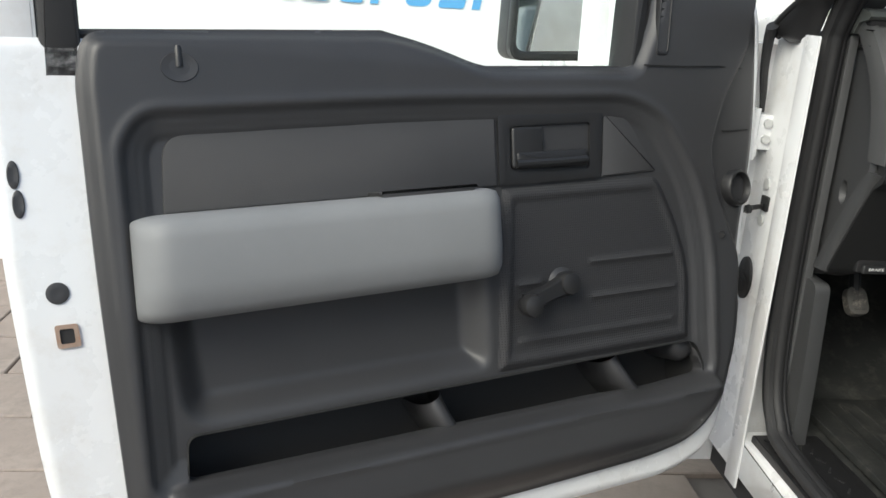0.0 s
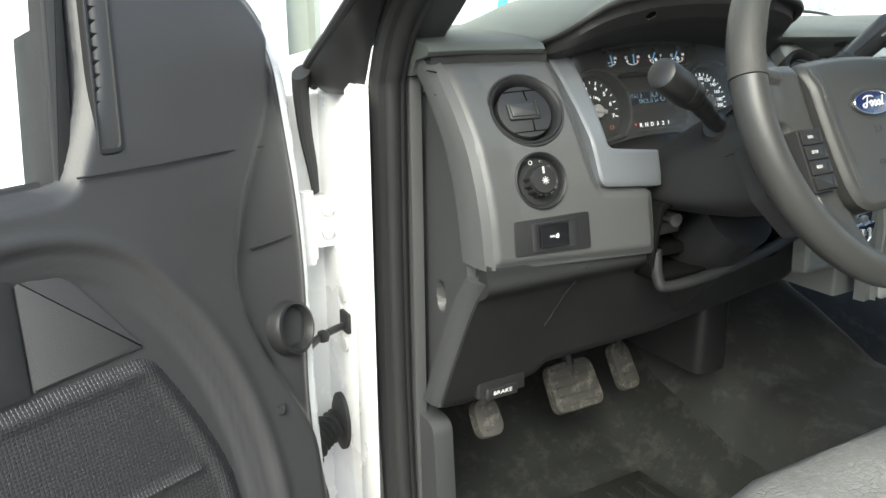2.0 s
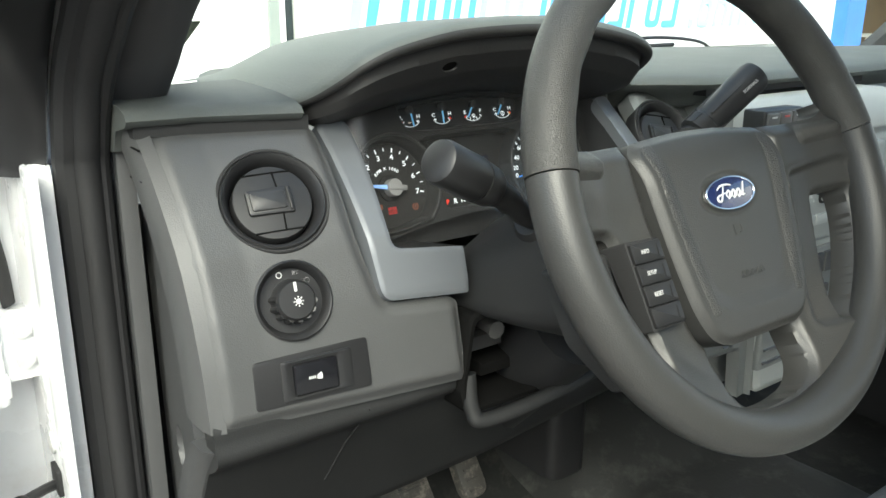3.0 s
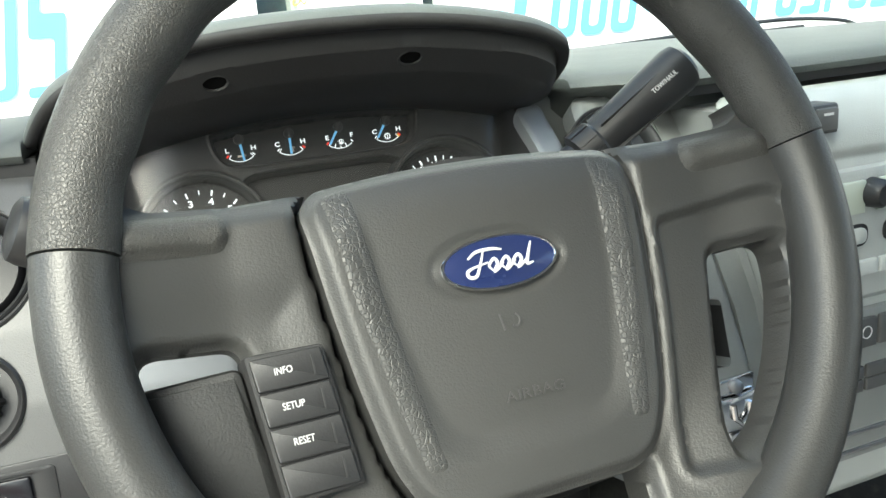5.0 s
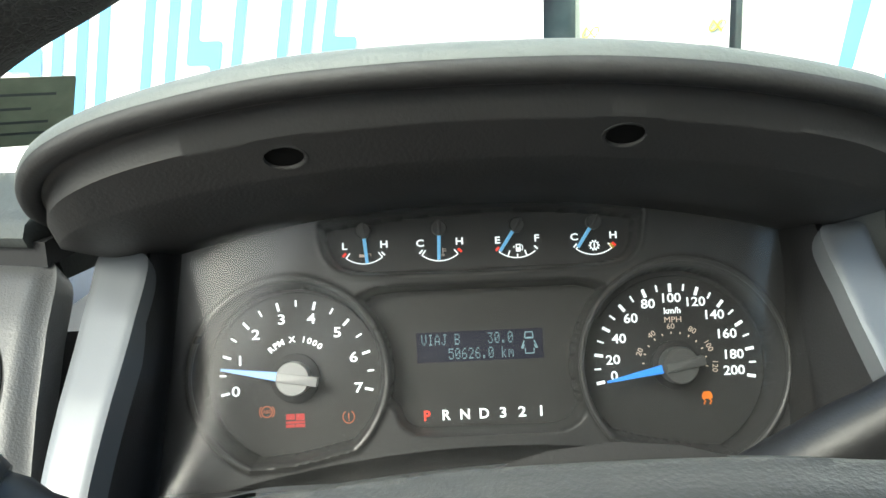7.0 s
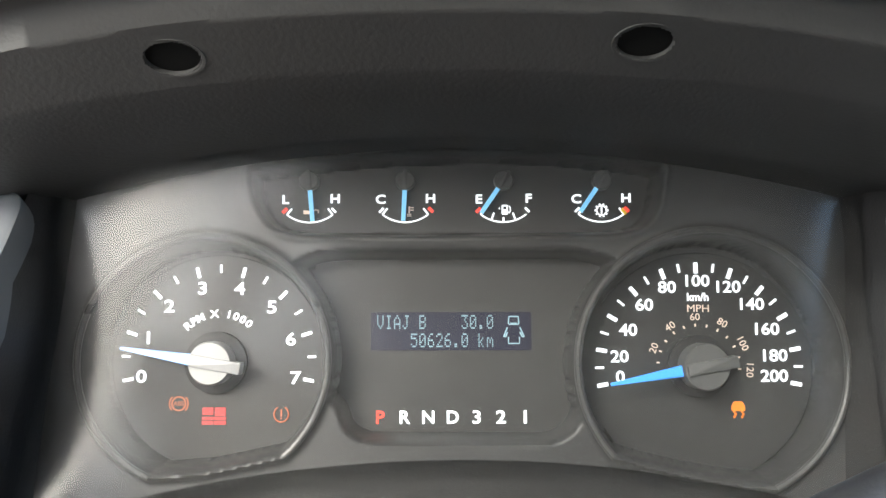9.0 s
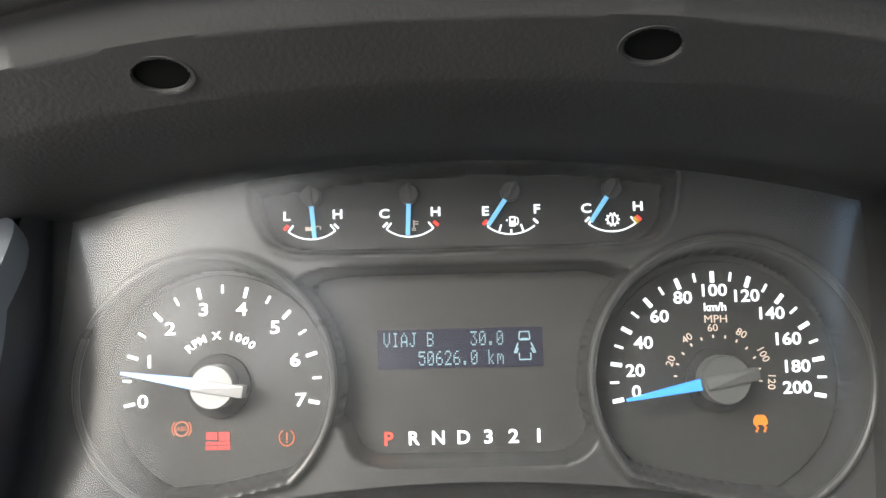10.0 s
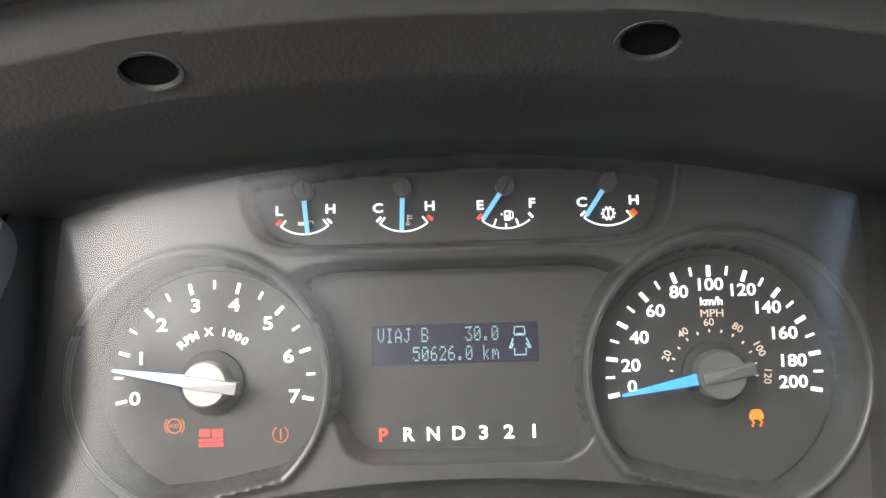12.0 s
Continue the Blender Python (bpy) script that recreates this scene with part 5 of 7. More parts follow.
        for x, z, v, ul, ur in ((-0.172, 1.481, 0.072, 0.1525, 0.1525), (-0.172, 1.45, 0.045, 0.156, 0.1545), (-0.1725, 1.42, 0.015, 0.16, 0.1535), (-0.173, 1.38, -0.02, 0.164, 0.1515), (-0.17, 1.34, -0.06, 0.168, 0.15)):
            k = float(step(np.array(z), 1.375, 1.48))
            f = on_face(x, z, -0.004) + Vector((0.009, 0.024, -0.003)) * k
            back = CL @ Vector((-(ul if s > 0 else ur), v, 0.0135))
            rings.append([(f.x * s, f.y, f.z), ((f.x * 0.5 + back.x * 0.5) * s, (f.y + back.y) / 2, (f.z + back.z) / 2), (back.x * s, back.y, back.z), (back.x * s * 1.04, back.y, back.z), (f.x * s * 1.03, f.y + 0.004, f.z)])
        part("cluster_cheek", loft(rings), M_BLACK, d, "dark side wall of the instrument recess")
        lo = [on_face(-0.1725, 1.38, -0.004), on_face(-0.135, 1.376, -0.003), on_face(-0.10, 1.373, -0.003)]
        hi = [CL @ Vector((u, -0.052 - 0.2 * (u + 0.1) * (u + 0.1), 0.0165)) for u in (-0.166, -0.13, -0.10)]
        part("cluster_shelf", loft([[(p.x * s, p.y, p.z) for p in lo], [(p.x * s, p.y, p.z) for p in hi]], closed=False), M_BLACK, d)
    # dash pad: top skin with a rolled front edge, from door to door
    rings = []
    for i in range(60):
        x = -0.352 + (1.30 + 0.352) * i / 59
        y0 = face_y(min(x, -0.2), 1.478) - 0.006 if x < -0.2 else (-0.034 - 0.05 * float(step(np.array(x), 0.2, 0.3)) if x > 0.19 else 0.14)
        yb = max(screen_base(x) + 0.01, y0 + 0.09)
        prof = [(y0 + 0.03, 1.478), (y0 + 0.004, 1.484), (y0, 1.489), (y0 + 0.004, 1.4945), (y0 + 0.016, 1.4985), (y0 + 0.05, 1.5025), (y0 + 0.06 + (yb - y0 - 0.06) * 0.3, 1.506), (y0 + 0.06 + (yb - y0 - 0.06) * 0.65, 1.498), (yb, 1.465), (yb, 1.45), (y0 + 0.04, 1.46)]
        rings.append([(x, y, z) for y, z in prof])
    part("dash_pad", loft(rings), M_PAD, d, "grey-green padded dash top", angle=50)
    part("pad_gap", loft([[(x, face_y(min(x, -0.2), 1.476) + 0.004 + (0.0 if x < -0.2 else -0.02), 1.474), (x, face_y(min(x, -0.2), 1.476) + 0.004 + (0.0 if x < -0.2 else -0.02), 1.486), (x, 0.06, 1.486), (x, 0.06, 1.474)] for x in (-0.345, -0.3, -0.25, -0.205)]), M_BLACK_MATT, d)
    # right of the cluster: face with a vent, then the centre stack
    def right(u, v, w):
        p = on_face(-min(u, 0.33), v, w)
        return Vector((u, p.y - 0.012 * float(step(np.array(u), 0.2, 0.34)), p.z))
    rl = rounded([(0.178, 1.32), (0.19, 1.168), (0.326, 1.168), (0.319, 1.22), (0.291, 1.36), (0.286, 1.47), (0.275, 1.482), (0.21, 1.482), (0.195, 1.40)], [0.01, 0.01, 0.004, 0.02, 0.1, 0.012, 0.012, 0.012, 0.01])

    def rh(U, V):
        return -0.006 * step(away(U, V, rl), -0.006, 0)
    mv = axes(right(0.232, 1.436, 0.0), (-0.05, -0.82, 0.57))
    slot = rounded([(0.266, 1.256), (0.293, 1.254), (0.289, 1.312), (0.263, 1.314)], 0.006)
    ring = [(q.x, q.z) for q in (mv @ Vector((0.0415 * math.cos(a), 0.0415 * math.sin(a), 0)) for a in np.linspace(0, 2 * math.pi, 41)[:-1])]
    part("vent_face", relief(rl, rh, cell=0.003, skirt=0.02, warp=right, holes=[ring, slot]), M_CONSOLE_MID, d, "grey vent panel, its tone raised for the light falling there", angle=50)
    air_vent(d, 0.232, 1.436, 0.0425, mv, -12)
    part("slot_pocket", loft([[right(u, v, w) for u, v in slot] for w in (-0.001, -0.03)], caps=False), M_BLACK_MATT, d)
    # slot floor coloured near-black for its shade
    part("slot_back", loft([[right(u, v, -0.028) for u, v in slot], [right(u, v, -0.032) for u, v in slot]]), M_RECESS_SHADE, d, "back of the open slot, blackened as shade")
    part("pad_filler", box(0.17, 0.70, 0.0, 0.06, 1.40, 1.489), M_CONSOLE_MID, d)
    # darker facet between the driver's face and the console
    rings = []
    for z, xe in ((1.10, 0.331), (1.22, 0.320), (1.30, 0.304), (1.36, 0.2925), (1.47, 0.288)):
        xc = xe + 0.02 + 0.012 * (z - 1.10) / 0.37
        y = right(xe, z, 0).y
        rings.append([(xe - 0.002, y + 0.02, z), (xe + 0.001, y + 0.004, z), (xc - 0.003, y + 0.006, z), (xc, y - 0.002, z), (xc, y + 0.03, z)])
    part("console_side", loft(rings), M_CONSOLE_MID, d, "mid-grey slanted console side", angle=40)
    sl = rounded([(0.357, 1.10), (0.66, 1.10), (0.66, 1.47), (0.318, 1.47), (0.322, 1.36), (0.347, 1.22)], [0.012, 0.012, 0.012, 0.02, 0.1, 0.1])

    def stack(u, v, w):
        y = -0.136 - 0.03 * (1.478 - v) + (0.04 * max(0, (v - 1.42) / 0.06) ** 2)
        return Vector((u, y - w, v))
    part("console_panel", relief(sl, lambda U, V: -0.005 * step(away(U, V, sl), -0.008, 0) - 0.006 * np.exp(-((V - 1.414) / 0.0022) ** 2) - 0.006 * np.exp(-((V - 1.285) / 0.002) ** 2), cell=0.004, skirt=0.03, warp=stack), M_CONSOLE, d, "grey centre console panel", angle=40)
    part("console_body", box(0.312, 0.66, -0.098, 0.0, 1.10, 1.462, WORLD, 0.006), M_CONSOLE_MID, d)
    part("console_tray", box(0.30, 0.66, -0.07, -0.02, 1.474, 1.488), M_BLACK_MATT, d, "dark storage tray under the pad")
    bp = part("button_plate", box(0.318, 0.398, -0.139, -0.11, 1.4385, 1.4625, WORLD, 0.003), M_BLACK, d)
    for k in range(3):
        part("console_button", box(0.3215 + k * 0.0252, 0.3445 + k * 0.0252, -0.142, -0.12, 1.4415, 1.4595, WORLD, 0.002), M_HUB, bp)
        part("button_mark", box(0.328 + k * 0.0252, 0.338 + k * 0.0252, -0.1425, -0.141, 1.4535, 1.4555), M_RED_DIM if k == 1 else M_INK, bp)
    # lighter band of the passenger side and glovebox
    rings = []
    for i in range(14):
        x = 0.66 + 0.6 * i / 13
        rings.append([(x, y, z) for y, z in ((-0.03, 1.475), (-0.075, 1.44), (-0.10, 1.38), (-0.105, 1.33), (-0.09, 1.27), (-0.08, 1.265), (-0.03, 1.3), (0.0, 1.45))])
    part("passenger_panel", loft(rings), M_SILVERGREY, d, "pale silver passenger dash panel", angle=60)
    part("glovebox", box(0.68, 1.2, -0.085, 0.0, 1.02, 1.255, WORLD, 0.012), M_DASH, d)
    # radio and heater panel
    r = thing("radio", (0.44, -0.14, 1.30), "pale grey car radio with a pale display and pill buttons", "radio")
    part("fascia", box(0.334, 0.60, -0.146, -0.12, 1.292, 1.406, WORLD, 0.005), M_CONSOLE, r)
    part("display", box(0.385, 0.422, -0.149, -0.14, 1.368, 1.396, WORLD, 0.002), M_SCREEN, r, "pale green display")
    part("display", box(0.436, 0.52, -0.149, -0.14, 1.368, 1.396, WORLD, 0.002), M_SCREEN, r, "pale green display")
    part("volume_knob", turned([(0.013, 0), (0.012, 0.012), (0.009, 0.016), (0.001, 0.016)], axes((0.43, -0.146, 1.384), (0, -1, 0)), 28), M_BUTTON, r)
    for x0, z in ((0.339, 1.319), (0.402, 1.348), (0.45, 1.348), (0.50, 1.348)):
        part("pill_well", plate(rounded([(x0 - 0.004, z - 0.01), (x0 + 0.026, z - 0.01), (x0 + 0.026, z + 0.01), (x0 - 0.004, z + 0.01)], 0.0095), 0.143, 0.1472, Matrix(((1, 0, 0, 0), (0, 0, -1, 0), (0, 1, 0, 0), (0, 0, 0, 1)))), M_BLACK_MATT, r)
        part("pill_button", plate(rounded([(x0, z - 0.007), (x0 + 0.022, z - 0.007), (x0 + 0.022, z + 0.007), (x0, z + 0.007)], 0.0068), 0.143, 0.151, Matrix(((1, 0, 0, 0), (0, 0, -1, 0), (0, 1, 0, 0), (0, 0, 0, 1))), 0.002), M_SILVERGREY, r)
    for k in range(6):
        part("preset_button", box(0.385 + k * 0.0285, 0.412 + k * 0.0285, -0.1495, -0.14, 1.312, 1.325, WORLD, 0.002), M_SILVERGREY, r)
    hp = thing("heater_controls", (0.44, -0.14, 1.15), "grey heater control panel with dark buttons and one amber lamp", "heater controls")
    part("fascia", box(0.352, 0.60, -0.148, -0.12, 1.135, 1.279, WORLD, 0.005), M_CONSOLE_MID, hp)
    part("side_button", box(0.3535, 0.372, -0.1515, -0.14, 1.243, 1.272, WORLD, 0.003), M_BLACK, hp)
    for k in range(3):
        hb = part("mode_button", box(0.414 + k * 0.03, 0.441 + k * 0.03, -0.152, -0.14, 1.245, 1.272, WORLD, 0.002), M_HUB, hp, "dark square mode button")
        if k == 0:
            part("mode_symbol", ringplate(circle(0.428, 1.259, 0.006, 20), circle(0.428, 1.259, 0.005, 20), 0.1515, 0.1526, Matrix(((1, 0, 0, 0), (0, 0, -1, 0), (0, 1, 0, 0), (0, 0, 0, 1)))), M_INK, hb)
            part("lamp", box(0.4155, 0.4185, -0.1526, -0.15, 1.2485, 1.2515), M_AMBER, hb, "small amber lamp")
        for z in (1.202, 1.215):
            part("small_button", box(0.40 + k * 0.032, 0.429 + k * 0.032, -0.1515, -0.14, z, z + 0.0115, WORLD, 0.002), M_HUB, hp)
    part("fan_knob", turned([(0.02, 0), (0.019, 0.014), (0.015, 0.02), (0.001, 0.02)], axes((0.56, -0.148, 1.235), (0, -1, 0)), 28), M_BUTTON, hp)
    for z in (1.160, 1.142):
        part("chrome_strip", box(0.36, 0.59, -0.1505, -0.146, z, z + 0.003), M_STEEL, hp)
    c = thing("metal_clip", (0.298, -0.14, 1.2), "bright bent metal clip screwed to the dash edge", "clip")
    mk = Matrix(((1, 0, 0, 0.296), (0, 0, -1, right(0.296, 1.215, 0).y), (0, 1, 0, 1.215), (0, 0, 0, 1)))
    part("clip_plate", plate(rounded([(-0.017, -0.002), (0.017, 0.0), (0.018, 0.031), (-0.018, 0.029)], 0.004), -0.001, 0.0025, mk, 0.001), M_CHROME, c)
    part("clip_tongue", plate(rounded([(-0.019, -0.018), (0.012, -0.02), (0.019, 0.006), (0.021, 0.016), (0.014, 0.016), (-0.005, 0.013), (-0.021, 0.014)], 0.004), 0.0035, 0.0075, mk, 0.0015), M_CHROME, c)
    part("clip_hook", tube([mk @ Vector(p) for p in ((-0.009, 0.008, 0.009), (-0.008, -0.004, 0.0105), (0.0, -0.012, 0.011), (0.008, -0.005, 0.0105), (0.008, 0.008, 0.009))], 0.0025, 8), M_CHROME, c)
    for v in (0.021, -0.027):
        part("clip_screw", turned([(0.0065, 0), (0.006, 0.004), (0.004, 0.0055), (0.001, 0.0057)], mk @ Matrix.Translation((-0.002, v, 0.002)), 16), M_STEEL, c)
    part("lower_plate", plate(rounded([(-0.012, -0.036), (0.008, -0.036), (0.008, -0.018), (-0.012, -0.018)], 0.004), -0.001, 0.002, mk), M_CHROME, c)
    # left vent, light switch, pedal switch
    air_vent(d, -0.257, 1.4245, 0.046, face_axes(-0.257, 1.4245, 0.043), 3)
    build_switches()
    # hood over the instruments
    stations = [(-0.212, -0.022, 1.497), (-0.206, -0.05, 1.508), (-0.196, -0.075, 1.523), (-0.182, -0.088, 1.5365), (-0.16, -0.093, 1.5475), (-0.13, -0.095, 1.556), (-0.09, -0.096, 1.5635), (-0.045, -0.097, 1.567), (0, -0.097, 1.568), (0.045, -0.097, 1.567), (0.09, -0.096, 1.5625), (0.13, -0.095, 1.555), (0.155, -0.093, 1.548), (0.176, -0.088, 1.5365), (0.188, -0.07, 1.522), (0.195, -0.045, 1.508), (0.2, -0.022, 1.497)]
    pts = smooth_path(stations, 220)
    top, under = [], []
    for p in pts:
        x, y, z = p
        k = (z - 1.495) / 0.073
        t = 0.016 * (0.4 + 0.6 * k)
        xc = x * 0.79
        C = CL @ Vector((xc, hood_line(xc), 0.0172))
        drop = z - C.z
        M = Vector((x * 0.955, y + 0.17 * (C.y - y), z - 0.49 * drop))
        part_way = min(1.0, drop / 0.075)
        M1, M2 = M + Vector((0, -0.0075, 0.009)) * part_way, M + Vector((0, 0.0075, -0.009)) * part_way
        N = M2.lerp(C, 0.5) + Vector((0, -0.002, -0.003)) * part_way
        top.append([(x, 0.30, 1.488), (x, 0.20, 1.497 + 0.2 * (z - 1.495)), (x, 0.11, 1.5 + 0.72 * (z - 1.495)), (x, 0.03, z - 0.002 - 0.04 * k * 0.1), (x, y + 0.02, z), (x, y + 0.006, z - 0.001), (x * 0.997, y + 0.0015, z - 0.004 * (0.4 + 0.6 * k)), (x * 0.994, y + 0.0002, z - 0.007 * (0.4 + 0.6 * k))])
        e = 0.4 + 0.6 * k
        under.append([(x * 0.994, y + 0.0004, z - 0.007 * e), (x * 0.992, y - 0.0012, z - 0.0085 * e), (x * 0.988, y - 0.0016, z - 0.0115 * e), (x * 0.982, y - 0.0004, z - 0.0145 * e), (x * 0.976, y + 0.003, z - 0.0168 * e), (x * 0.97, y + 0.0065, z - 0.0172 * e),
                      (x * 0.966, y + 0.0085, z - 0.0162 * e), (x * 0.964, y + 0.0095, z - 0.0148 * e), (x * 0.962, y + 0.011, z - 0.0165 * e), (x * 0.96, y + 0.0118, z - 0.0195 * e), *[tuple(M1.lerp(M2, i / 11)) for i in range(12)], tuple(M2.lerp(N, 0.5) + Vector((0, -0.001, -0.0015)) * k), tuple(N), tuple(N.lerp(C, 0.5)), tuple(C)])
    hood = thing("instrument_hood", (0, 0.05, 1.50), "grey-green padded hood over the instruments, black underneath", "instrument hood")
    part("hood_pad", loft(top, closed=False), M_PAD_HOOD, hood, "grey-green grained hood pad", angle=50)
    liner = loft(under, closed=False)
    holes = [axes(o, (-0.3 * o[0], -0.77, -0.64)) for o in ((-0.0858, -0.0775, 1.5247), (0.0523, -0.0792, 1.5287))]
    close = {e for f in liner.faces for e in f.edges if any((mm.translation - f.calc_center_median()).length < 0.016 for mm in holes)}
    bmesh.ops.subdivide_edges(liner, edges=list(close), cuts=4, use_grid_fill=True)
    gone = []
    for f in liner.faces:
        for mm in holes:
            p = mm.inverted() @ f.calc_center_median()
            if abs(p.z) < 0.01 and (p.x / 0.0083) ** 2 + (p.y / 0.006) ** 2 < 1:
                gone.append(f)
    bmesh.ops.delete(liner, geom=gone, context="FACES")
    part("hood_liner", liner, M_BLACK_LINER, hood, "matt black hood lining", angle=50)
    for mm in holes:
        oval = mm @ Matrix.Diagonal((0.92, 0.66, 1, 1))
        part("hole_lip", turned([(0.0112, -0.0008), (0.0106, 0.0005), (0.0096, 0.0004), (0.0088, -0.0012), (0.0084, -0.004)], oval, 36, ring=True), M_BLACK_LINER, hood)
        # cup and floor coloured near-black for the shade inside the hole
        cup = part("hole_cup", turned([(0.0087, -0.001), (0.0082, -0.009), (0.001, -0.0095)], oval, 36), M_RECESS_SHADE, hood, "round hole in the lining, blackened as shade")
        part("hole_floor", turned([(0.0062, -0.0094), (0.006, -0.0085), (0.001, -0.0085)], oval, 24), M_RECESS_SHADE, cup)


def build_switches():
    s = thing("light_switch", (-0.2635, -0.12, 1.3515), "round black headlight switch with white symbols", "light switch")
    m = face_axes(-0.2635, 1.3515)
    part("bezel", turned([(0.0325, -0.006), (0.0325, 0.002), (0.031, 0.0035), (0.028, 0.001), (0.026, -0.006), (0.018, -0.008), (0.001, -0.008)], m, 48), M_BLACK, s)
    kb = part("knob", turned([(0.0175, -0.008), (0.0165, 0.006), (0.0145, 0.009), (0.001, 0.0095)], m, 40), M_BUTTON, s, "dark rotary knob")
    for k in range(8):
        part("grip_rib", tube([(m @ pose(0, 0, 0, 0, 0, 170 + k * 26)) @ Vector(p) for p in ((0.0168, 0, -0.006), (0.0166, 0, 0.003), (0.0155, 0, 0.006))], 0.0026, 8), M_BUTTON, kb)
    part("pointer", box(-0.0011, 0.0011, 0.007, 0.0145, 0.006, 0.0097, m), M_INK, s)
    sun = bmesh.new()
    turned([(0.0022, 0.009), (0.0022, 0.0098), (0.001, 0.0098)], m @ Matrix.Translation((0.001, -0.001, 0)), 14, sun)
    for k in range(8):
        box(0.0028, 0.0042, -0.0004, 0.0004, 0.009, 0.0099, m @ Matrix.Translation((0.001, -0.001, 0)) @ pose(0, 0, 0, 0, 0, k * 45), bm=sun)
    part("symbol", sun, M_INK, s)
    part("symbol", ringplate(circle(-0.007, 0.0215, 0.0026, 16), circle(-0.007, 0.0215, 0.0018, 16), -0.0068, -0.0058, m), M_INK, s)
    lp = bmesh.new()
    box(0.004, 0.0065, 0.0205, 0.0235, -0.0068, -0.006, m, bm=lp)
    for dy in (0.0, 0.0018):
        box(0.0072, 0.0092, 0.0208 + dy, 0.0214 + dy, -0.0068, -0.006, m, bm=lp)
    part("symbol", lp, M_INK, s)
    lp = ringplate(circle(0.0155, 0.0145, 0.0024, 14), circle(0.0155, 0.0145, 0.0016, 14), -0.0068, -0.006, m)
    for dy in (-0.0012, 0.0, 0.0012):
        box(0.0112, 0.0128, 0.0142 + dy, 0.0147 + dy, -0.0068, -0.006, m, bm=lp)
    part("symbol", lp, M_INK, s)
    p = thing("pedal_adjust_switch", (-0.256, -0.125, 1.29), "black rocker switch in a dark inset panel", "switch")
    m = face_axes(-0.257, 1.291)
    part("inset", plate(rounded([(-0.051, -0.0185), (0.051, -0.0205), (0.05, 0.022), (-0.05, 0.0205)], 0.004), -0.004, 0.0016, m, 0.001), M_BLACK, p)
    part("frame", ringplate(rounded([(-0.028, -0.0165), (0.034, -0.0165), (0.034, 0.0165), (-0.028, 0.0165)], 0.003), rounded([(-0.019, -0.0135), (0.021, -0.0135), (0.021, 0.0135), (-0.019, 0.0135)], 0.002), 0.0, 0.0032, m, bevel=0.0008), M_BLACK, p)
    part("rocker", plate(rounded([(-0.018, -0.0125), (0.0195, -0.0125), (0.0195, 0.0125), (-0.018, 0.0125)], 0.002), 0.0, 0.005, m, 0.0012), M_GLOSS, p)
    sy = bmesh.new()
    for k in range(4):
        box(-0.006 + k * 0.0016, -0.0051 + k * 0.0016, -0.0012, 0.0012 - k * 0.0001, 0.0045, 0.0054, m, bm=sy)
    plate([(0.0008, -0.002), (0.005, -0.0028), (0.0058, 0.0), (0.0048, 0.003), (0.0012, 0.001)], 0.0045, 0.0054, m, bm=sy)
    part("symbol", sy, M_INK, p)

# ---- instruments ----


def at_cl(u, v, w=0.0, turn=0.0):
    return CL @ Matrix.Translation((u, v, w)) @ pose(0, 0, 0, 0, 0, turn)


def bar(bm, cu, cv, r0, r1, ang, width, w=0.0):
    """A tick on a dial: a thin bar from radius r0 to r1 at an angle."""
    return box(r0, r1, -width / 2, width / 2, w, w + 0.0004, at_cl(cu, cv, 0, ang), bm=bm)


# dot rows, top to bottom, of the display's characters
DOTS = {"V": (17, 17, 17, 17, 17, 10, 4), "I": (14, 4, 4, 4, 4, 4, 14), "A": (4, 10, 17, 17, 31, 17, 17), "J": (7, 2, 2, 2, 2, 18, 12), "B": (30, 17, 17, 30, 17, 17, 30),
        "3": (31, 2, 4, 2, 1, 17, 14), "0": (14, 17, 19, 21, 25, 17, 14), ".": (0, 0, 0, 0, 0, 12, 12), "5": (31, 16, 30, 1, 1, 17, 14), "6": (6, 8, 16, 30, 17, 17, 14),
        "2": (14, 17, 1, 2, 4, 8, 31), "k": (16, 16, 18, 20, 24, 20, 18), "m": (0, 0, 26, 21, 21, 17, 17)}


def hood_line(u):
    """The height on the cluster plane at which the hood's lining meets the face."""
    return 0.0879 - 0.86 * u * u


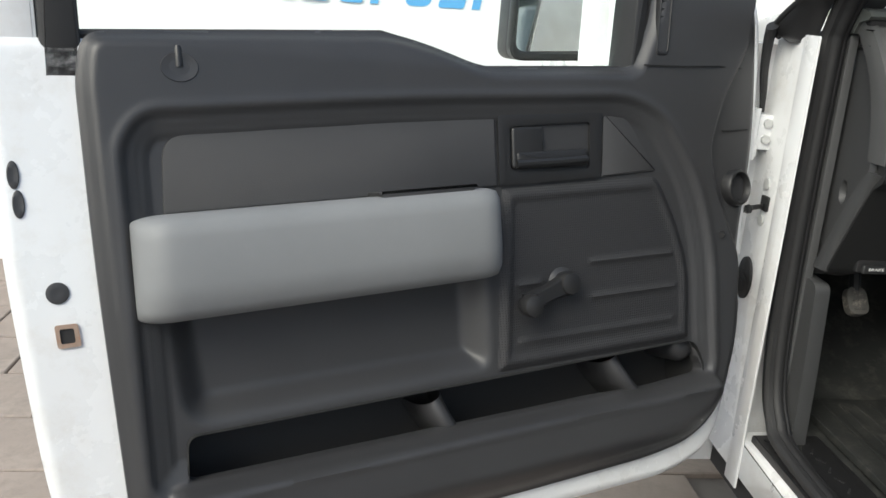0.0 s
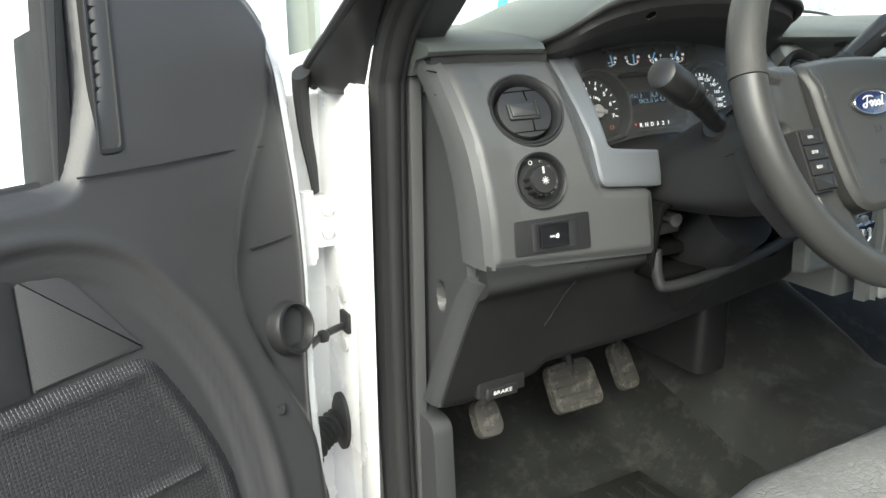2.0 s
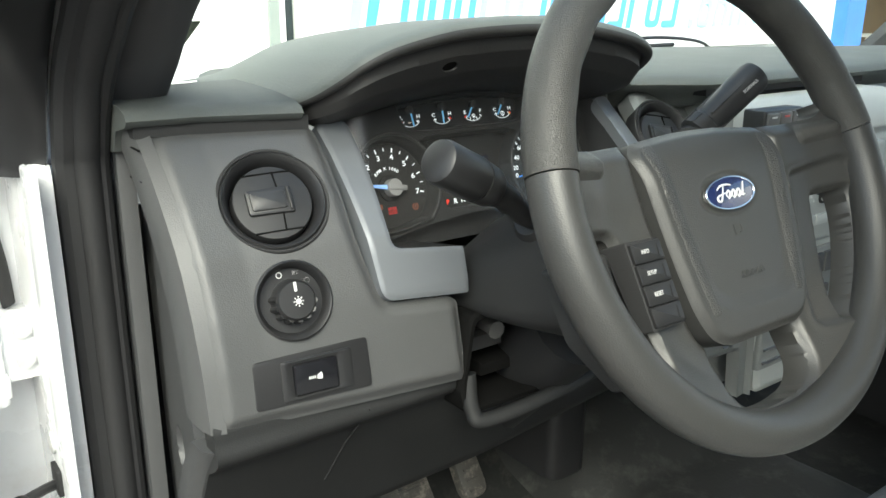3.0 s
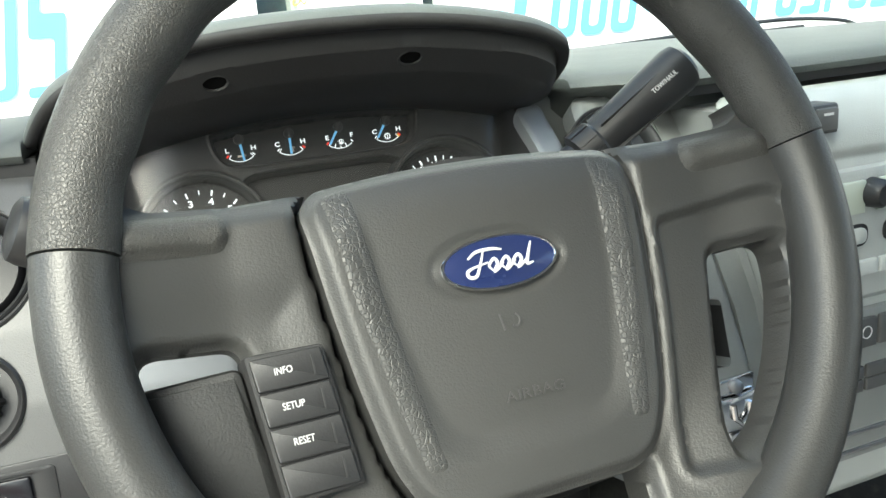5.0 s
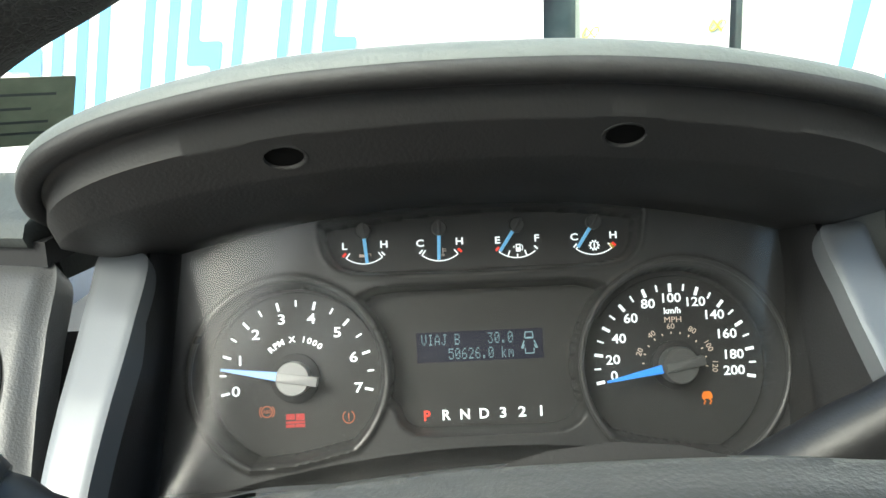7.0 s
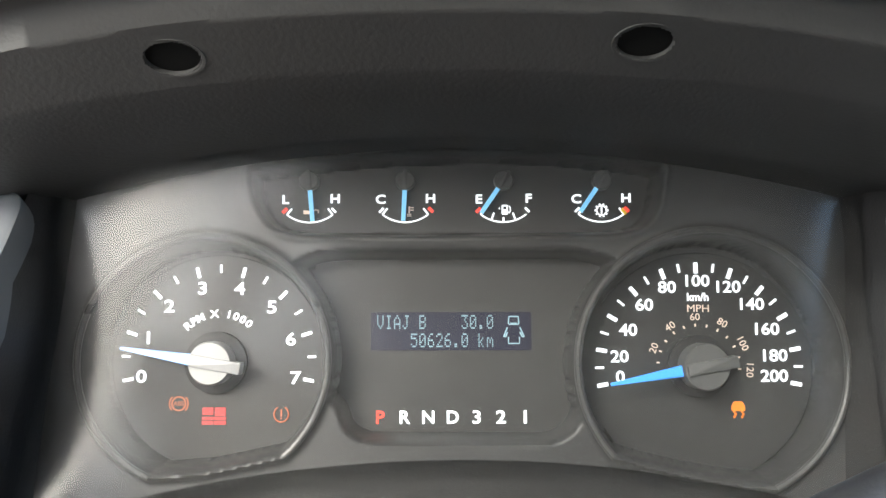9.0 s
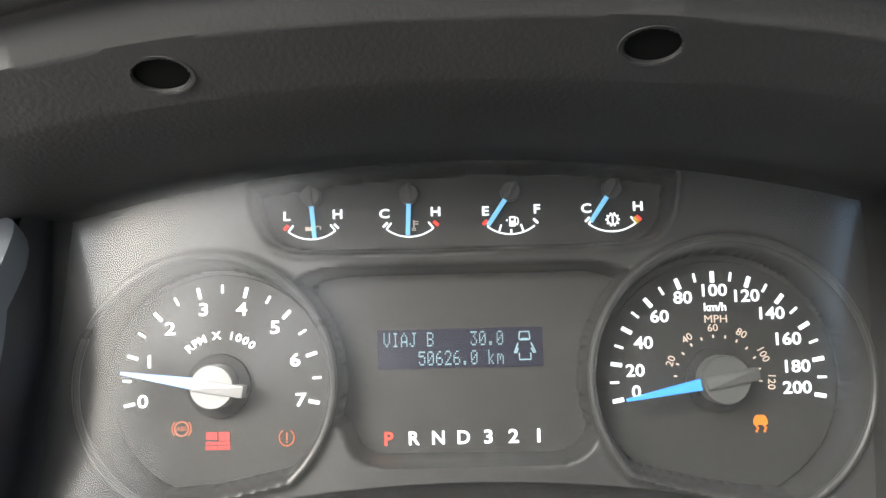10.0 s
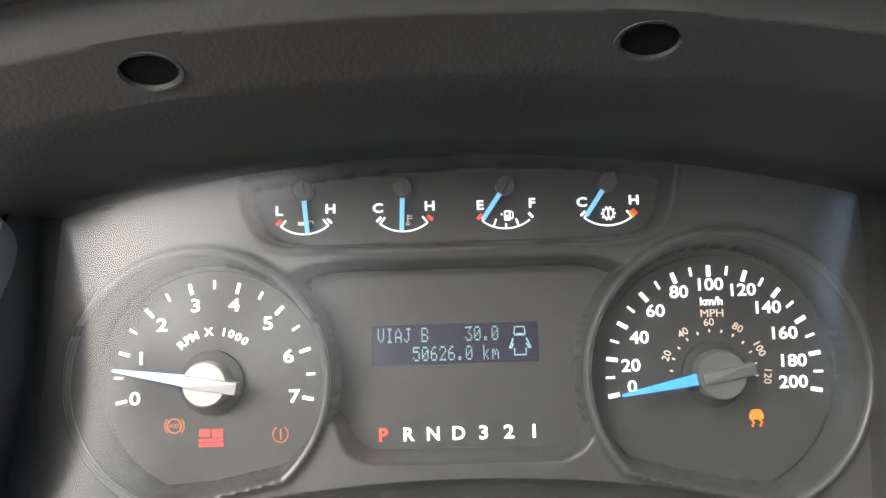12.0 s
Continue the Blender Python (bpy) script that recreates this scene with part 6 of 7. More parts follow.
def build_cluster():
    c = thing("instrument_cluster", (0, 0.02, 1.38), "black instrument cluster with white dials and blue needles", "instrument cluster")
    # face with openings for the dials, the gauge strip and the display
    outer = [(u, hood_line(u) + 0.003) for u in np.linspace(-0.154, 0.154, 25)] + [(0.1565, 0.03), (0.155, -0.02), (0.153, -0.06)] + [(u, -0.036 - 0.9 * u * u) for u in np.linspace(0.13, -0.13, 21)] + [(-0.168, -0.06), (-0.163, -0.01), (-0.158, 0.03)]
    ct, rt, cs, rs = (-0.1015, 0.0032), 0.0475, (0.1, 0.001), 0.0512
    tach = circle(*ct, rt, 60, -49, 246) + [(-0.1, -0.0388), (-0.085, -0.0358)]
    spd = circle(*cs, rs, 60, -64, 222) + [(0.076, -0.0372), (0.09, -0.0405), (0.105, -0.0432)]
    gp = rounded([(-0.0857, 0.0803), (-0.0568, 0.084), (-0.0239, 0.0868), (0.0089, 0.0876), (0.0416, 0.0868), (0.0842, 0.0812), (0.0812, 0.0635), (0.0757, 0.0556), (0.0655, 0.053), (0.0186, 0.0523), (-0.0247, 0.0518), (-0.0675, 0.053), (-0.0772, 0.0563), (-0.0834, 0.0662)],
                 [0.002, 0.02, 0.02, 0.02, 0.02, 0.002, 0.01, 0.008, 0.008, 0.02, 0.02, 0.008, 0.008, 0.01])
    mid = rounded([(-0.08, 0.036), (-0.059, 0.0468), (-0.047, 0.0478), (0.0504, 0.0478), (0.0615, 0.0445), (0.08, 0.034), (0.08, -0.0155), (0.0505, -0.0158), (0.0465, -0.0262), (0.0365, -0.031), (-0.0385, -0.0303), (-0.0468, -0.0252), (-0.05, -0.0135), (-0.08, -0.0125)],
                  [0.0, 0.008, 0.012, 0.012, 0.01, 0.0, 0.0, 0.006, 0.008, 0.008, 0.008, 0.008, 0.006, 0.0])

    def h(U, V):
        w = 0.0165 + 0.0 * U
        dt, ds = away(U, V, tach), away(U, V, spd)
        m_, g = away(U, V, mid), away(U, V, gp)
        clear = step(np.minimum(dt, ds), 0.0042, 0.0052)
        w -= 0.0185 * step(-m_, 0.0, 0.0045) * clear
        w -= 0.0145 * step(-g, 0.0, 0.0028) - 0.0008 * np.exp(-((g - 0.0012) / 0.001) ** 2)
        # raised beads round the two dials
        for d in (dt, ds):
            w += 0.0032 * np.exp(-((d - 0.0022) / 0.0017) ** 2)
            w -= 0.0185 * step(-d, -0.0004, 0.0022)
        return w
    part("cluster_face", relief(outer, h, CL, 0.00105, 0.012), M_FACE, c, "black moulded cluster face", angle=50)
    for nm, arc in (("tach_bezel", tach[:61]), ("speed_bezel", spd[:61])):
        cu, cv = ct if nm == "tach_bezel" else cs
        part(nm, tube([CL @ Vector((cu + (u - cu) * 1.045, cv + (v - cv) * 1.045, 0.0185)) for u, v in arc], 0.0014, 10), M_BEZEL, c, "raised rim of the dial")
    # dial plates over a darker backing, blackened for the shadow in the gap
    TC, SC = (-0.0998, 0.002), (0.1, -0.0005)
    part("dial_backing", box(-0.152, 0.152, -0.06, 0.056, -0.012, -0.0045, CL), M_BLACK_MATT, c)
    for name, (cu, cv), r in (("tachometer", TC, 0.0445), ("speedometer", SC, 0.0475)):
        part(name + "_plate", turned([(r, -0.0045), (r, -0.0002), (r - 0.0004, 0.0002), (0.001, 0.0002)], at_cl(cu, cv), 72), M_DIAL, c)
    ticks = bmesh.new()
    for i in range(15):
        big = i % 2 == 0
        bar(ticks, *TC, 0.0404 - (0.0044 if big else 0.0034), 0.0404, 191.2 - 14.5 * i, 0.0013 if big else 0.0009, 0.0003)
    part("tach_ticks", ticks, M_LIT, c)
    for i in range(8):
        a = radians(191.2 - 29.1 * i)
        r = 0.0327 if i in (0, 7) else 0.0311
        lettering(str(i), 0.0073, at_cl(TC[0] + r * math.cos(a), TC[1] + r * math.sin(a), 0.0005), M_LIT, c, "numeral", 0.0001, squash=1.25, bold=0.0001)
    txt = "RPM X 1000"
    for i, ch in enumerate(txt):
        if ch != " ":
            a = 132 - i * 80 / (len(txt) - 1)
            lettering(ch, 0.0044, at_cl(TC[0] + 0.0197 * math.cos(radians(a)), TC[1] + 0.0197 * math.sin(radians(a)), 0.0005, a - 91), M_LIT, c, "dial_letter", 0.0001, squash=1.1, bold=0.00008)
    ticks = bmesh.new()
    for i in range(21):
        big = i % 2 == 0
        bar(ticks, *SC, 0.0432 - (0.0045 if big else 0.0036), 0.0432, 190.8 - 10.06 * i, 0.0016 if big else 0.0009, 0.0003)
    part("speed_ticks", ticks, M_LIT, c)
    for i in range(11):
        a = radians(190.8 - 20.12 * i)
        shift = {3: -0.0005, 4: -0.0008, 6: 0.002, 7: 0.002, 8: 0.0008}.get(i, 0.0)
        lettering(str(i * 20), 0.0069, at_cl(SC[0] + shift + (0.0334 if i < 6 else 0.0318) * math.cos(a), SC[1] + math.copysign(0.0353 * abs(math.sin(a)) ** 1.22, math.sin(a)), 0.0005), M_LIT, c, "numeral", 0.0001, squash=1.12, bold=0.00008)
    lettering("km/h", 0.0046, at_cl(0.1004, 0.0281, 0.0005), M_LIT, c, "dial_letter", 0.0001, bold=0.00008)
    lettering("MPH", 0.0044, at_cl(0.1004, 0.0233, 0.0005), M_LIT_DIM, c, "dial_letter", 0.0001, squash=1.1)
    ticks = bmesh.new()
    for i in range(12):
        bar(ticks, *SC, 0.0164, 0.0176, 175 - i * 16.3, 0.0006, 0.0003)
    part("mph_ticks", ticks, M_LIT_DIM, c)
    for n, a, r in ((20, 158, 0.0199), (40, 125, 0.02), (60, 93, 0.0203), (80, 60, 0.0206), (100, 27, 0.0207), (120, -4, 0.0212)):
        lettering(str(n), 0.0042, at_cl(SC[0] + r * math.cos(radians(a)), SC[1] + r * math.sin(radians(a)), 0.0005, a - 91), M_LIT_DIM, c, "numeral", 0.0001, squash=1.05)
    # needles and hubs
    for (cu, cv), ang, ln, r, nm in (((-0.1005, 0.0016), 170.4, 0.0372, 0.0088, "tach_needle"), ((0.0996, -0.0004), 190.3, 0.039, 0.0096, "speed_needle")):
        m = at_cl(cu, cv, 0, ang)
        n1 = loft([[m @ Vector(p) for p in ((0.0085, -0.0024, 0.0098), (0.0085, 0.0024, 0.0098), (0.0085, 0.0018, 0.0112), (0.0085, -0.0018, 0.0112))],
                   [m @ Vector(p) for p in ((ln, -0.0006, 0.0098), (ln, 0.0006, 0.0098), (ln, 0.0005, 0.0106), (ln, -0.0005, 0.0106))]])
        part(nm, n1, M_NEEDLE if cu > 0 else M_NEEDLE_TIP, c, "lit blue needle")
        # left hub in the brightened copy, as if more light fell there
        hm = M_HUB_LIT if cu < 0 else M_HUB
        nh = part("needle_hub", turned([(r, 0.002), (r, 0.0115), (r * 0.94, 0.0128), (0.001, 0.013)], m, 40), hm, c, "round grey needle hub")
        part("hub_tail", box(-0.0128, 0.008, -0.0024, 0.0024, 0.008, 0.0142, m, 0.0005), hm, nh)
        # matt black disc stands in for the shadow under the hub
        part("hub_shadow_disc", turned([(0.0128, 0.0), (0.0128, 0.003), (0.0108, 0.004)], m, 40), M_BLACK_MATT, c)
    # the four small gauges
    for (u, lo, hi, ang, ln, red_lo, red_hi) in ((-0.0624, "L", "H", -84.7, 0.0174, 1, 0), (-0.0222, "C", "H", -92.5, 0.017, 0, 1), (0.0191, "E", "F", -124.4, 0.0168, 1, 0), (0.0603, "C", "H", -124.3, 0.0163, 0, 2)):
        v = 0.0755
        g = part("gauge_arc", tube([at_cl(u + 0.0156 * math.cos(radians(a)), v + 0.0156 * math.sin(radians(a)), 0.0023).translation for a in np.linspace(-128, -52, 17)], 0.00034, 6), M_LIT, c)
        ends = bmesh.new()
        for a in ((-128, -52) if lo != "E" else (-128, -109, -90, -71)):
            bar(ends, u, v, 0.0123 if a != -90 else 0.0136, 0.0156, a, 0.0007, 0.0021)
        for flag, a in ((red_lo, -134), (red_hi, -46)):
            if not flag:
                bar(ends, u, v, 0.0132, 0.0158, a, 0.0009, 0.0021)
        part("gauge_ticks", ends, M_LIT, c)
        for flag, a in ((red_lo, -135), (red_hi, -44)):
            if flag:
                part("red_mark", bar(bmesh.new(), u, v, 0.0136, 0.0162, a, 0.0013, 0.0021), M_RED, c)
            if flag == 2:
                part("yellow_mark", bar(bmesh.new(), u, v, 0.0132, 0.0162, -50, 0.0014, 0.0022), M_YELLOW, c)
        lettering(lo, 0.0052, at_cl(u - 0.0104, 0.0695, 0.0023), M_LIT, c, "dial_letter", 0.0001, squash=1.2, bold=0.00012)
        lettering(hi, 0.0052, at_cl(u + 0.0106, 0.0698, 0.0023), M_LIT, c, "dial_letter", 0.0001, squash=1.2, bold=0.00012)
        m = at_cl(u, 0.0772, 0.0012, ang)
        part("small_needle", loft([[m @ Vector(p) for p in ((0.003, -0.0010, 0.004), (0.003, 0.0010, 0.004), (0.003, 0.0008, 0.0046), (0.003, -0.0008, 0.0046))],
                                   [m @ Vector(p) for p in ((ln, -0.0009, 0.004), (ln, 0.0009, 0.004), (ln, 0.0007, 0.0046), (ln, -0.0007, 0.0046))]]), M_NEEDLE_SMALL, c)
        sh = part("small_hub", turned([(0.0041, 0.0008), (0.0041, 0.0045), (0.0036, 0.0052), (0.001, 0.0052)], m, 28), M_HUB, c)
        part("hub_bar", box(-0.0043, 0.0042, -0.0009, 0.0009, 0.004, 0.006, m, 0.0003), M_HUB, sh)
    part("gauge_plate", plate(gp, -0.002, 0.0019, CL), M_DIAL, c)
    # pump, gear, oil can and coolant signs
    at = at_cl(0.0199, 0.0651)
    sy = ringplate(rounded([(-0.0015, -0.002), (0.0011, -0.002), (0.0011, 0.0021), (-0.0015, 0.0021)], 0.0004, 2), rounded([(-0.0009, 0.0002), (0.0005, 0.0002), (0.0005, 0.0015), (-0.0009, 0.0015)], 0.0002, 2), 0.002, 0.0023, at)
    box(-0.0012, 0.0008, -0.0018, 0.0, 0.002, 0.0022, at, bm=sy)
    tube([at @ Vector(p) for p in ((0.0012, -0.0008, 0.0022), (0.0018, -0.0014, 0.0022), (0.0021, -0.0006, 0.0022), (0.0021, 0.001, 0.0022), (0.0014, 0.0018, 0.0022))], 0.0002, 6, sy)
    plate([(-0.0029, 0.0006), (-0.0022, 0.0012), (-0.0022, 0.0)], 0.002, 0.0022, at, bm=sy)
    part("fuel_symbol", sy, M_LIT, c)
    gear = ringplate(circle(0, 0, 0.0023, 20), circle(0, 0, 0.0018, 20), 0.002, 0.0023, at_cl(0.0605, 0.0648))
    for i in range(10):
        box(0.0022, 0.0029, -0.00035, 0.00035, 0.002, 0.0023, at_cl(0.0605, 0.0648, 0, i * 36), bm=gear)
    box(-0.0003, 0.0003, -0.0016, 0.0016, 0.002, 0.0023, at_cl(0.0605, 0.0648), bm=gear)
    part("gearbox_symbol", gear, M_LIT, c)
    at = at_cl(-0.0625, 0.0645)
    sy = plate([(-0.0026, -0.001), (0.0004, -0.001), (0.001, 0.0004), (-0.0026, 0.0006)], 0.002, 0.0023, at)
    tube([at @ Vector(p) for p in ((0.0008, -0.0004, 0.0022), (0.0024, 0.0008, 0.0022), (0.0036, 0.0006, 0.0022), (0.0036, -0.0006, 0.0022))], 0.00022, 6, sy)
    part("oil_symbol", sy, M_LIT_DIM, c)
    at = at_cl(-0.0206, 0.0645)
    sy = box(-0.0003, 0.0003, -0.0008, 0.0022, 0.002, 0.0023, at)
    for du, dv in ((0.001, 0.0016), (0.001, 0.0006), (0.0, -0.0012), (0.0, -0.0019)):
        box(du - 0.0009, du + 0.0009, dv - 0.0002, dv + 0.0002, 0.002, 0.0023, at, bm=sy)
    part("coolant_symbol", sy, M_LIT_DIM, c)
    # display and gear row
    part("mid_plate", box(-0.06, 0.06, -0.034, 0.05, -0.004, 0.0003, CL), M_DIAL, c)
    part("display", plate([(-0.0366, 0.0063), (0.0304, 0.0063), (0.0304, 0.0222), (-0.0366, 0.0222)], 0.0, 0.0007, CL), M_LCD, c, "dim violet dot-matrix display")
    for row, text in ((0.0180, "VIAJ B    30.0"), (0.0104, "    50626.0 km")):
        for i, ch in enumerate(text):
            if ch != " ":
                dots = bmesh.new()
                for r, bits in enumerate(DOTS[ch]):
                    for k in range(5):
                        if bits >> (4 - k) & 1:
                            u, v = -0.0339 + 0.00352 * i + 0.00054 * k, row + 0.0029 - 0.00084 * r
                            box(u, u + 0.00036, v - 0.00058, v, 0.0006, 0.0009, CL, bm=dots)
                part("display_character", dots, M_LCD_TEXT, c)
    icon = bmesh.new()
    for line in ([(-0.0016, 0.0168), (-0.0022, 0.0176), (-0.0019, 0.0203), (0.0019, 0.0203), (0.0022, 0.0176), (0.0016, 0.0168)], [(-0.0022, 0.0118), (-0.0022, 0.0091), (0.0024, 0.0091), (0.0024, 0.0118)], [(-0.0026, 0.0158), (-0.0042, 0.0118), (-0.0034, 0.0118), (-0.0026, 0.0138)], [(0.0026, 0.0158), (0.0044, 0.0118), (0.0036, 0.0118), (0.0026, 0.0138)]):
        tube([CL @ Vector((0.0230 + u, v, 0.0008)) for u, v in line], 0.00028, 6, icon)
    box(0.0216, 0.0244, 0.0168, 0.0177, 0.0006, 0.0009, CL, bm=icon)
    part("door_symbol", icon, M_LCD_TEXT, c)
    for i, ch in enumerate("PRND321"):
        lettering(ch, 0.0074, at_cl(-0.0327 + 0.01002 * i, -0.0214, 0.0006), M_RED if i == 0 else M_LIT, c, "gear_letter", 0.0001, squash=1.0 if i < 4 else 1.15, bold=0.00012)
    # warning lamps
    ab = ringplate(circle(0, 0, 0.0031, 24), circle(0, 0, 0.0025, 24), 0.0003, 0.0006, at_cl(-0.116, -0.0153))
    for s in (-1, 1):
        for i in range(8):
            box(0.0036, 0.0041, -0.0004, 0.0004, 0.0003, 0.0006, at_cl(-0.116, -0.0153, 0, (0 if s > 0 else 180) - 40 + i * 11), bm=ab)
    part("brake_lamp", ab, M_AMBER_DIM, c)
    lettering("ABS", 0.0026, at_cl(-0.116, -0.0153, 0.0005), M_AMBER_DIM, c, "lamp_text", 0.0001)
    rd = bmesh.new()
    for a, b, v0, v1 in ((-0.0048, -0.0003, 0.0006, 0.0036), (0.0003, 0.0048, 0.0002, 0.0036), (-0.005, 0.005, -0.0014, -0.0002), (-0.005, -0.0004, -0.0034, -0.0018), (0.0, 0.005, -0.0034, -0.0018)):
        box(a, b, v0, v1, 0.0003, 0.0006, at_cl(-0.1013, -0.0205), bm=rd)
    part("red_lamp", rd, M_RED_DIM, c, "lit red warning block")
    ty = tube([at_cl(-0.0735 + 0.003 * math.cos(radians(a)), -0.0197 + 0.0032 * math.sin(radians(a)), 0.0005).translation for a in np.linspace(120, 420, 24)], 0.0003, 6)
    box(-0.0003, 0.0003, -0.001, 0.002, 0.0003, 0.0006, at_cl(-0.0735, -0.0197), bm=ty)
    box(-0.0003, 0.0003, -0.002, -0.0015, 0.0003, 0.0006, at_cl(-0.0735, -0.0197), bm=ty)
    part("tyre_lamp", ty, M_AMBER_DIM, c)
    es = plate(rounded([(-0.0028, -0.0005), (0.0028, -0.0005), (0.0028, 0.0015), (0.0017, 0.0034), (-0.0017, 0.0034), (-0.0028, 0.0015)], 0.0006), 0.0003, 0.0006, at_cl(0.1158, -0.0185))
    for s in (-1, 1):
        for i in range(3):
            box(s * 0.0016 - 0.0005 + (0.0005 if i % 2 else 0), s * 0.0016 + 0.0003 + (0.0005 if i % 2 else 0), -0.0012 - i * 0.0011, -0.0006 - i * 0.0011 + 0.0004, 0.0003, 0.0006, at_cl(0.1158, -0.0185), bm=es)
    part("skid_lamp", es, M_AMBER, c)
    # sockets in the face's lower corners, and the clear cover
    lens = relief([(u, hood_line(u) + 0.001) for u in np.linspace(-0.154, 0.154, 25)] + [(0.156, 0.0), (0.153, -0.058), (-0.163, -0.058), (-0.161, 0.0)], lambda U, V: 0.0225 + 0.02 * (1 - (np.abs(U) / 0.164) ** 9) + 2.6 * np.maximum(0.04 - V, 0) ** 2 * np.clip(np.abs(U) / 0.16, 0, 1) ** 7, CL, 0.004, 0.0)
    ln = part("clear_cover", lens, M_LENS, c, "clear plastic cover")
    ln.visible_shadow = False
    return c


# ---- steering wheel, column and stalks ----
WH = axes((0.003, -0.309, 1.445), (-0.005, -math.cos(radians(24.8)), math.sin(radians(24.8))))


def wh(u, v, w=0.0):
    return WH @ Vector((u, v, w))


def rim_piece(a0, a1, n, r, wave=0.0):
    rings = []
    R = 0.1825
    for i in range(n + 1):
        a = radians(a0 + (a1 - a0) * i / n)
        rr = r
        dent = wave * math.sin(radians(a0 + (a1 - a0) * i / n) * 24)
        d = Vector((math.cos(a), math.sin(a), 0))
        rings.append([WH @ (d * (R + (rr + (dent if math.cos(b) < 0 else 0.0)) * math.cos(b)) + Vector((0, 0, 0.009 + rr * 1.08 * math.sin(b)))) for b in np.linspace(0, 2 * math.pi, 25)[:-1]])
    return loft(rings)


def build_wheel():
    s = thing("steering_wheel", WH.translation, "dark grey four-spoke steering wheel with a grained upper rim", "steering wheel")
    part("upper_rim", rim_piece(9.3, 170.7, 150, 0.0172, 0.0007), M_RIM, s, "grained vinyl upper rim", angle=60)
    part("lower_rim", rim_piece(171, 369, 110, 0.0166), M_RIM_LOW, s, "smooth grey lower rim", angle=60)
    # spoke plate with its windows
    ri = 0.170
    arc = lambda a0, a1, n, r=ri: circle(0, 0, r, n, a0, a1)
    plateline = arc(-192, 12, 80, 0.176) + rounded([(0.1665, 0.058), (0.154, 0.0455), (0.115, 0.0455), (0.08, 0.047), (-0.08, 0.047), (-0.115, 0.0455), (-0.154, 0.0455), (-0.1665, 0.058)], 0.01)
    lw = rounded([(-0.1665, -0.014), (-0.1245, -0.017), (-0.121, -0.03), (-0.111, -0.09), (-0.1095, -0.118), (-0.128, -0.112), (-0.15, -0.08), (-0.163, -0.045)], [0.01, 0.008, 0.004, 0.02, 0.01, 0.02, 0.04, 0.04])
    rw = rounded([(0.165, -0.019), (0.126, -0.0195), (0.116, -0.065), (0.1035, -0.11), (0.105, -0.124), (0.126, -0.114), (0.15, -0.08), (0.163, -0.045)], [0.01, 0.006, 0.05, 0.01, 0.01, 0.03, 0.04, 0.04])
    bw = rounded([(-0.056, -0.113), (0.056, -0.113), (0.052, -0.148), (0.036, -0.163), (0.0, -0.168), (-0.036, -0.163), (-0.052, -0.148)], [0.006, 0.006, 0.015, 0.02, 0.06, 0.02, 0.015])

    half = [(0.03, 0.0515), (0.078, 0.0465), (0.0865, 0.037), (0.083, -0.005), (0.077, -0.05), (0.07, -0.085), (0.06, -0.105), (0.045, -0.113)]
    bag = rounded([(-u, v) for u, v in half[::-1]] + half, [0.02, 0.015, 0.03, 0.05, 0.05, 0.008, 0.012, 0.03, 0.03, 0.012, 0.008, 0.05, 0.05, 0.03, 0.015, 0.02])
    panels = [rounded([(k * 0.0935, 0.004), (k * 0.17, 0.011), (k * 0.174, -0.03), (k * 0.152, -0.092), (k * 0.124, -0.128), (k * 0.072, -0.125), (k * 0.08, -0.088), (k * 0.0895, -0.036)], [0.006, 0.02, 0.03, 0.05, 0.02, 0.01, 0.06, 0.06]) for k in (-1, 1)]

    def h(U, V):
        r = np.hypot(U, V)
        w = -0.004 + 0.015 * step(r, 0.12, 0.178) - 0.006 * np.exp(-(np.abs(U) / 0.085) ** 6)
        for q in (lw, rw, bw):
            w -= 0.007 * step(-away(U, V, q), -0.006, 0.0)
        w -= 0.012 * step(V, 0.033, 0.05)
        # grained tongues of the upper rim lap onto the spokes
        t = np.minimum(away(U, V, rounded([(-0.19, 0.03), (-0.121, 0.026), (-0.118, 0.036), (-0.125, 0.06), (-0.19, 0.07)], 0.008)), away(U, V, rounded([(0.19, 0.03), (0.121, 0.026), (0.118, 0.036), (0.125, 0.06), (0.19, 0.07)], 0.008)))
        w += 0.0016 * step(-t, 0.0, 0.002)
        for q in panels:
            e = away(U, V, q)
            deep = step(U, -0.02, 0.02)
            w += -0.0045 * (deep * step(-e, 0.0, 0.0045) + (1 - deep) * step(-e, -0.01, 0.02)) + 0.0012 * deep * np.exp(-((e - 0.002) / 0.002) ** 2)
        # dark joint round the airbag cover
        e = away(U, V, bag)
        w -= 0.0025 * step(-e, -0.007, -0.002) + 0.03 * step(-e, -0.0022, -0.0008)
        return w
    part("spokes", relief(plateline, h, WH, 0.0022, 0.021, holes=(lw, rw, bw)), M_RIM_LOW, s, "smooth grey spoke moulding", angle=50)
    for k in (-1, 1):
        tg = rounded([(k * 0.166, 0.024), (k * 0.122, 0.0235), (k * 0.1175, 0.033), (k * 0.122, 0.0425), (k * 0.160, 0.042)], [0.004, 0.012, 0.006, 0.01, 0.004])
        part("rim_tongue", relief(tg, lambda U, V: h(U, V) + 0.0022 - 0.002 * step(away(U, V, tg), -0.004, 0), WH, 0.002, 0.004), M_RIM, s, "grained vinyl lapping onto the spoke")
    # airbag cover
    inner = rounded([(-0.062, 0.07), (0.062, 0.07), (0.056, -0.02), (0.043, -0.072), (0.03, -0.08), (-0.03, -0.08), (-0.043, -0.072), (-0.056, -0.02)], [0.01, 0.01, 0.06, 0.02, 0.012, 0.012, 0.02, 0.06])

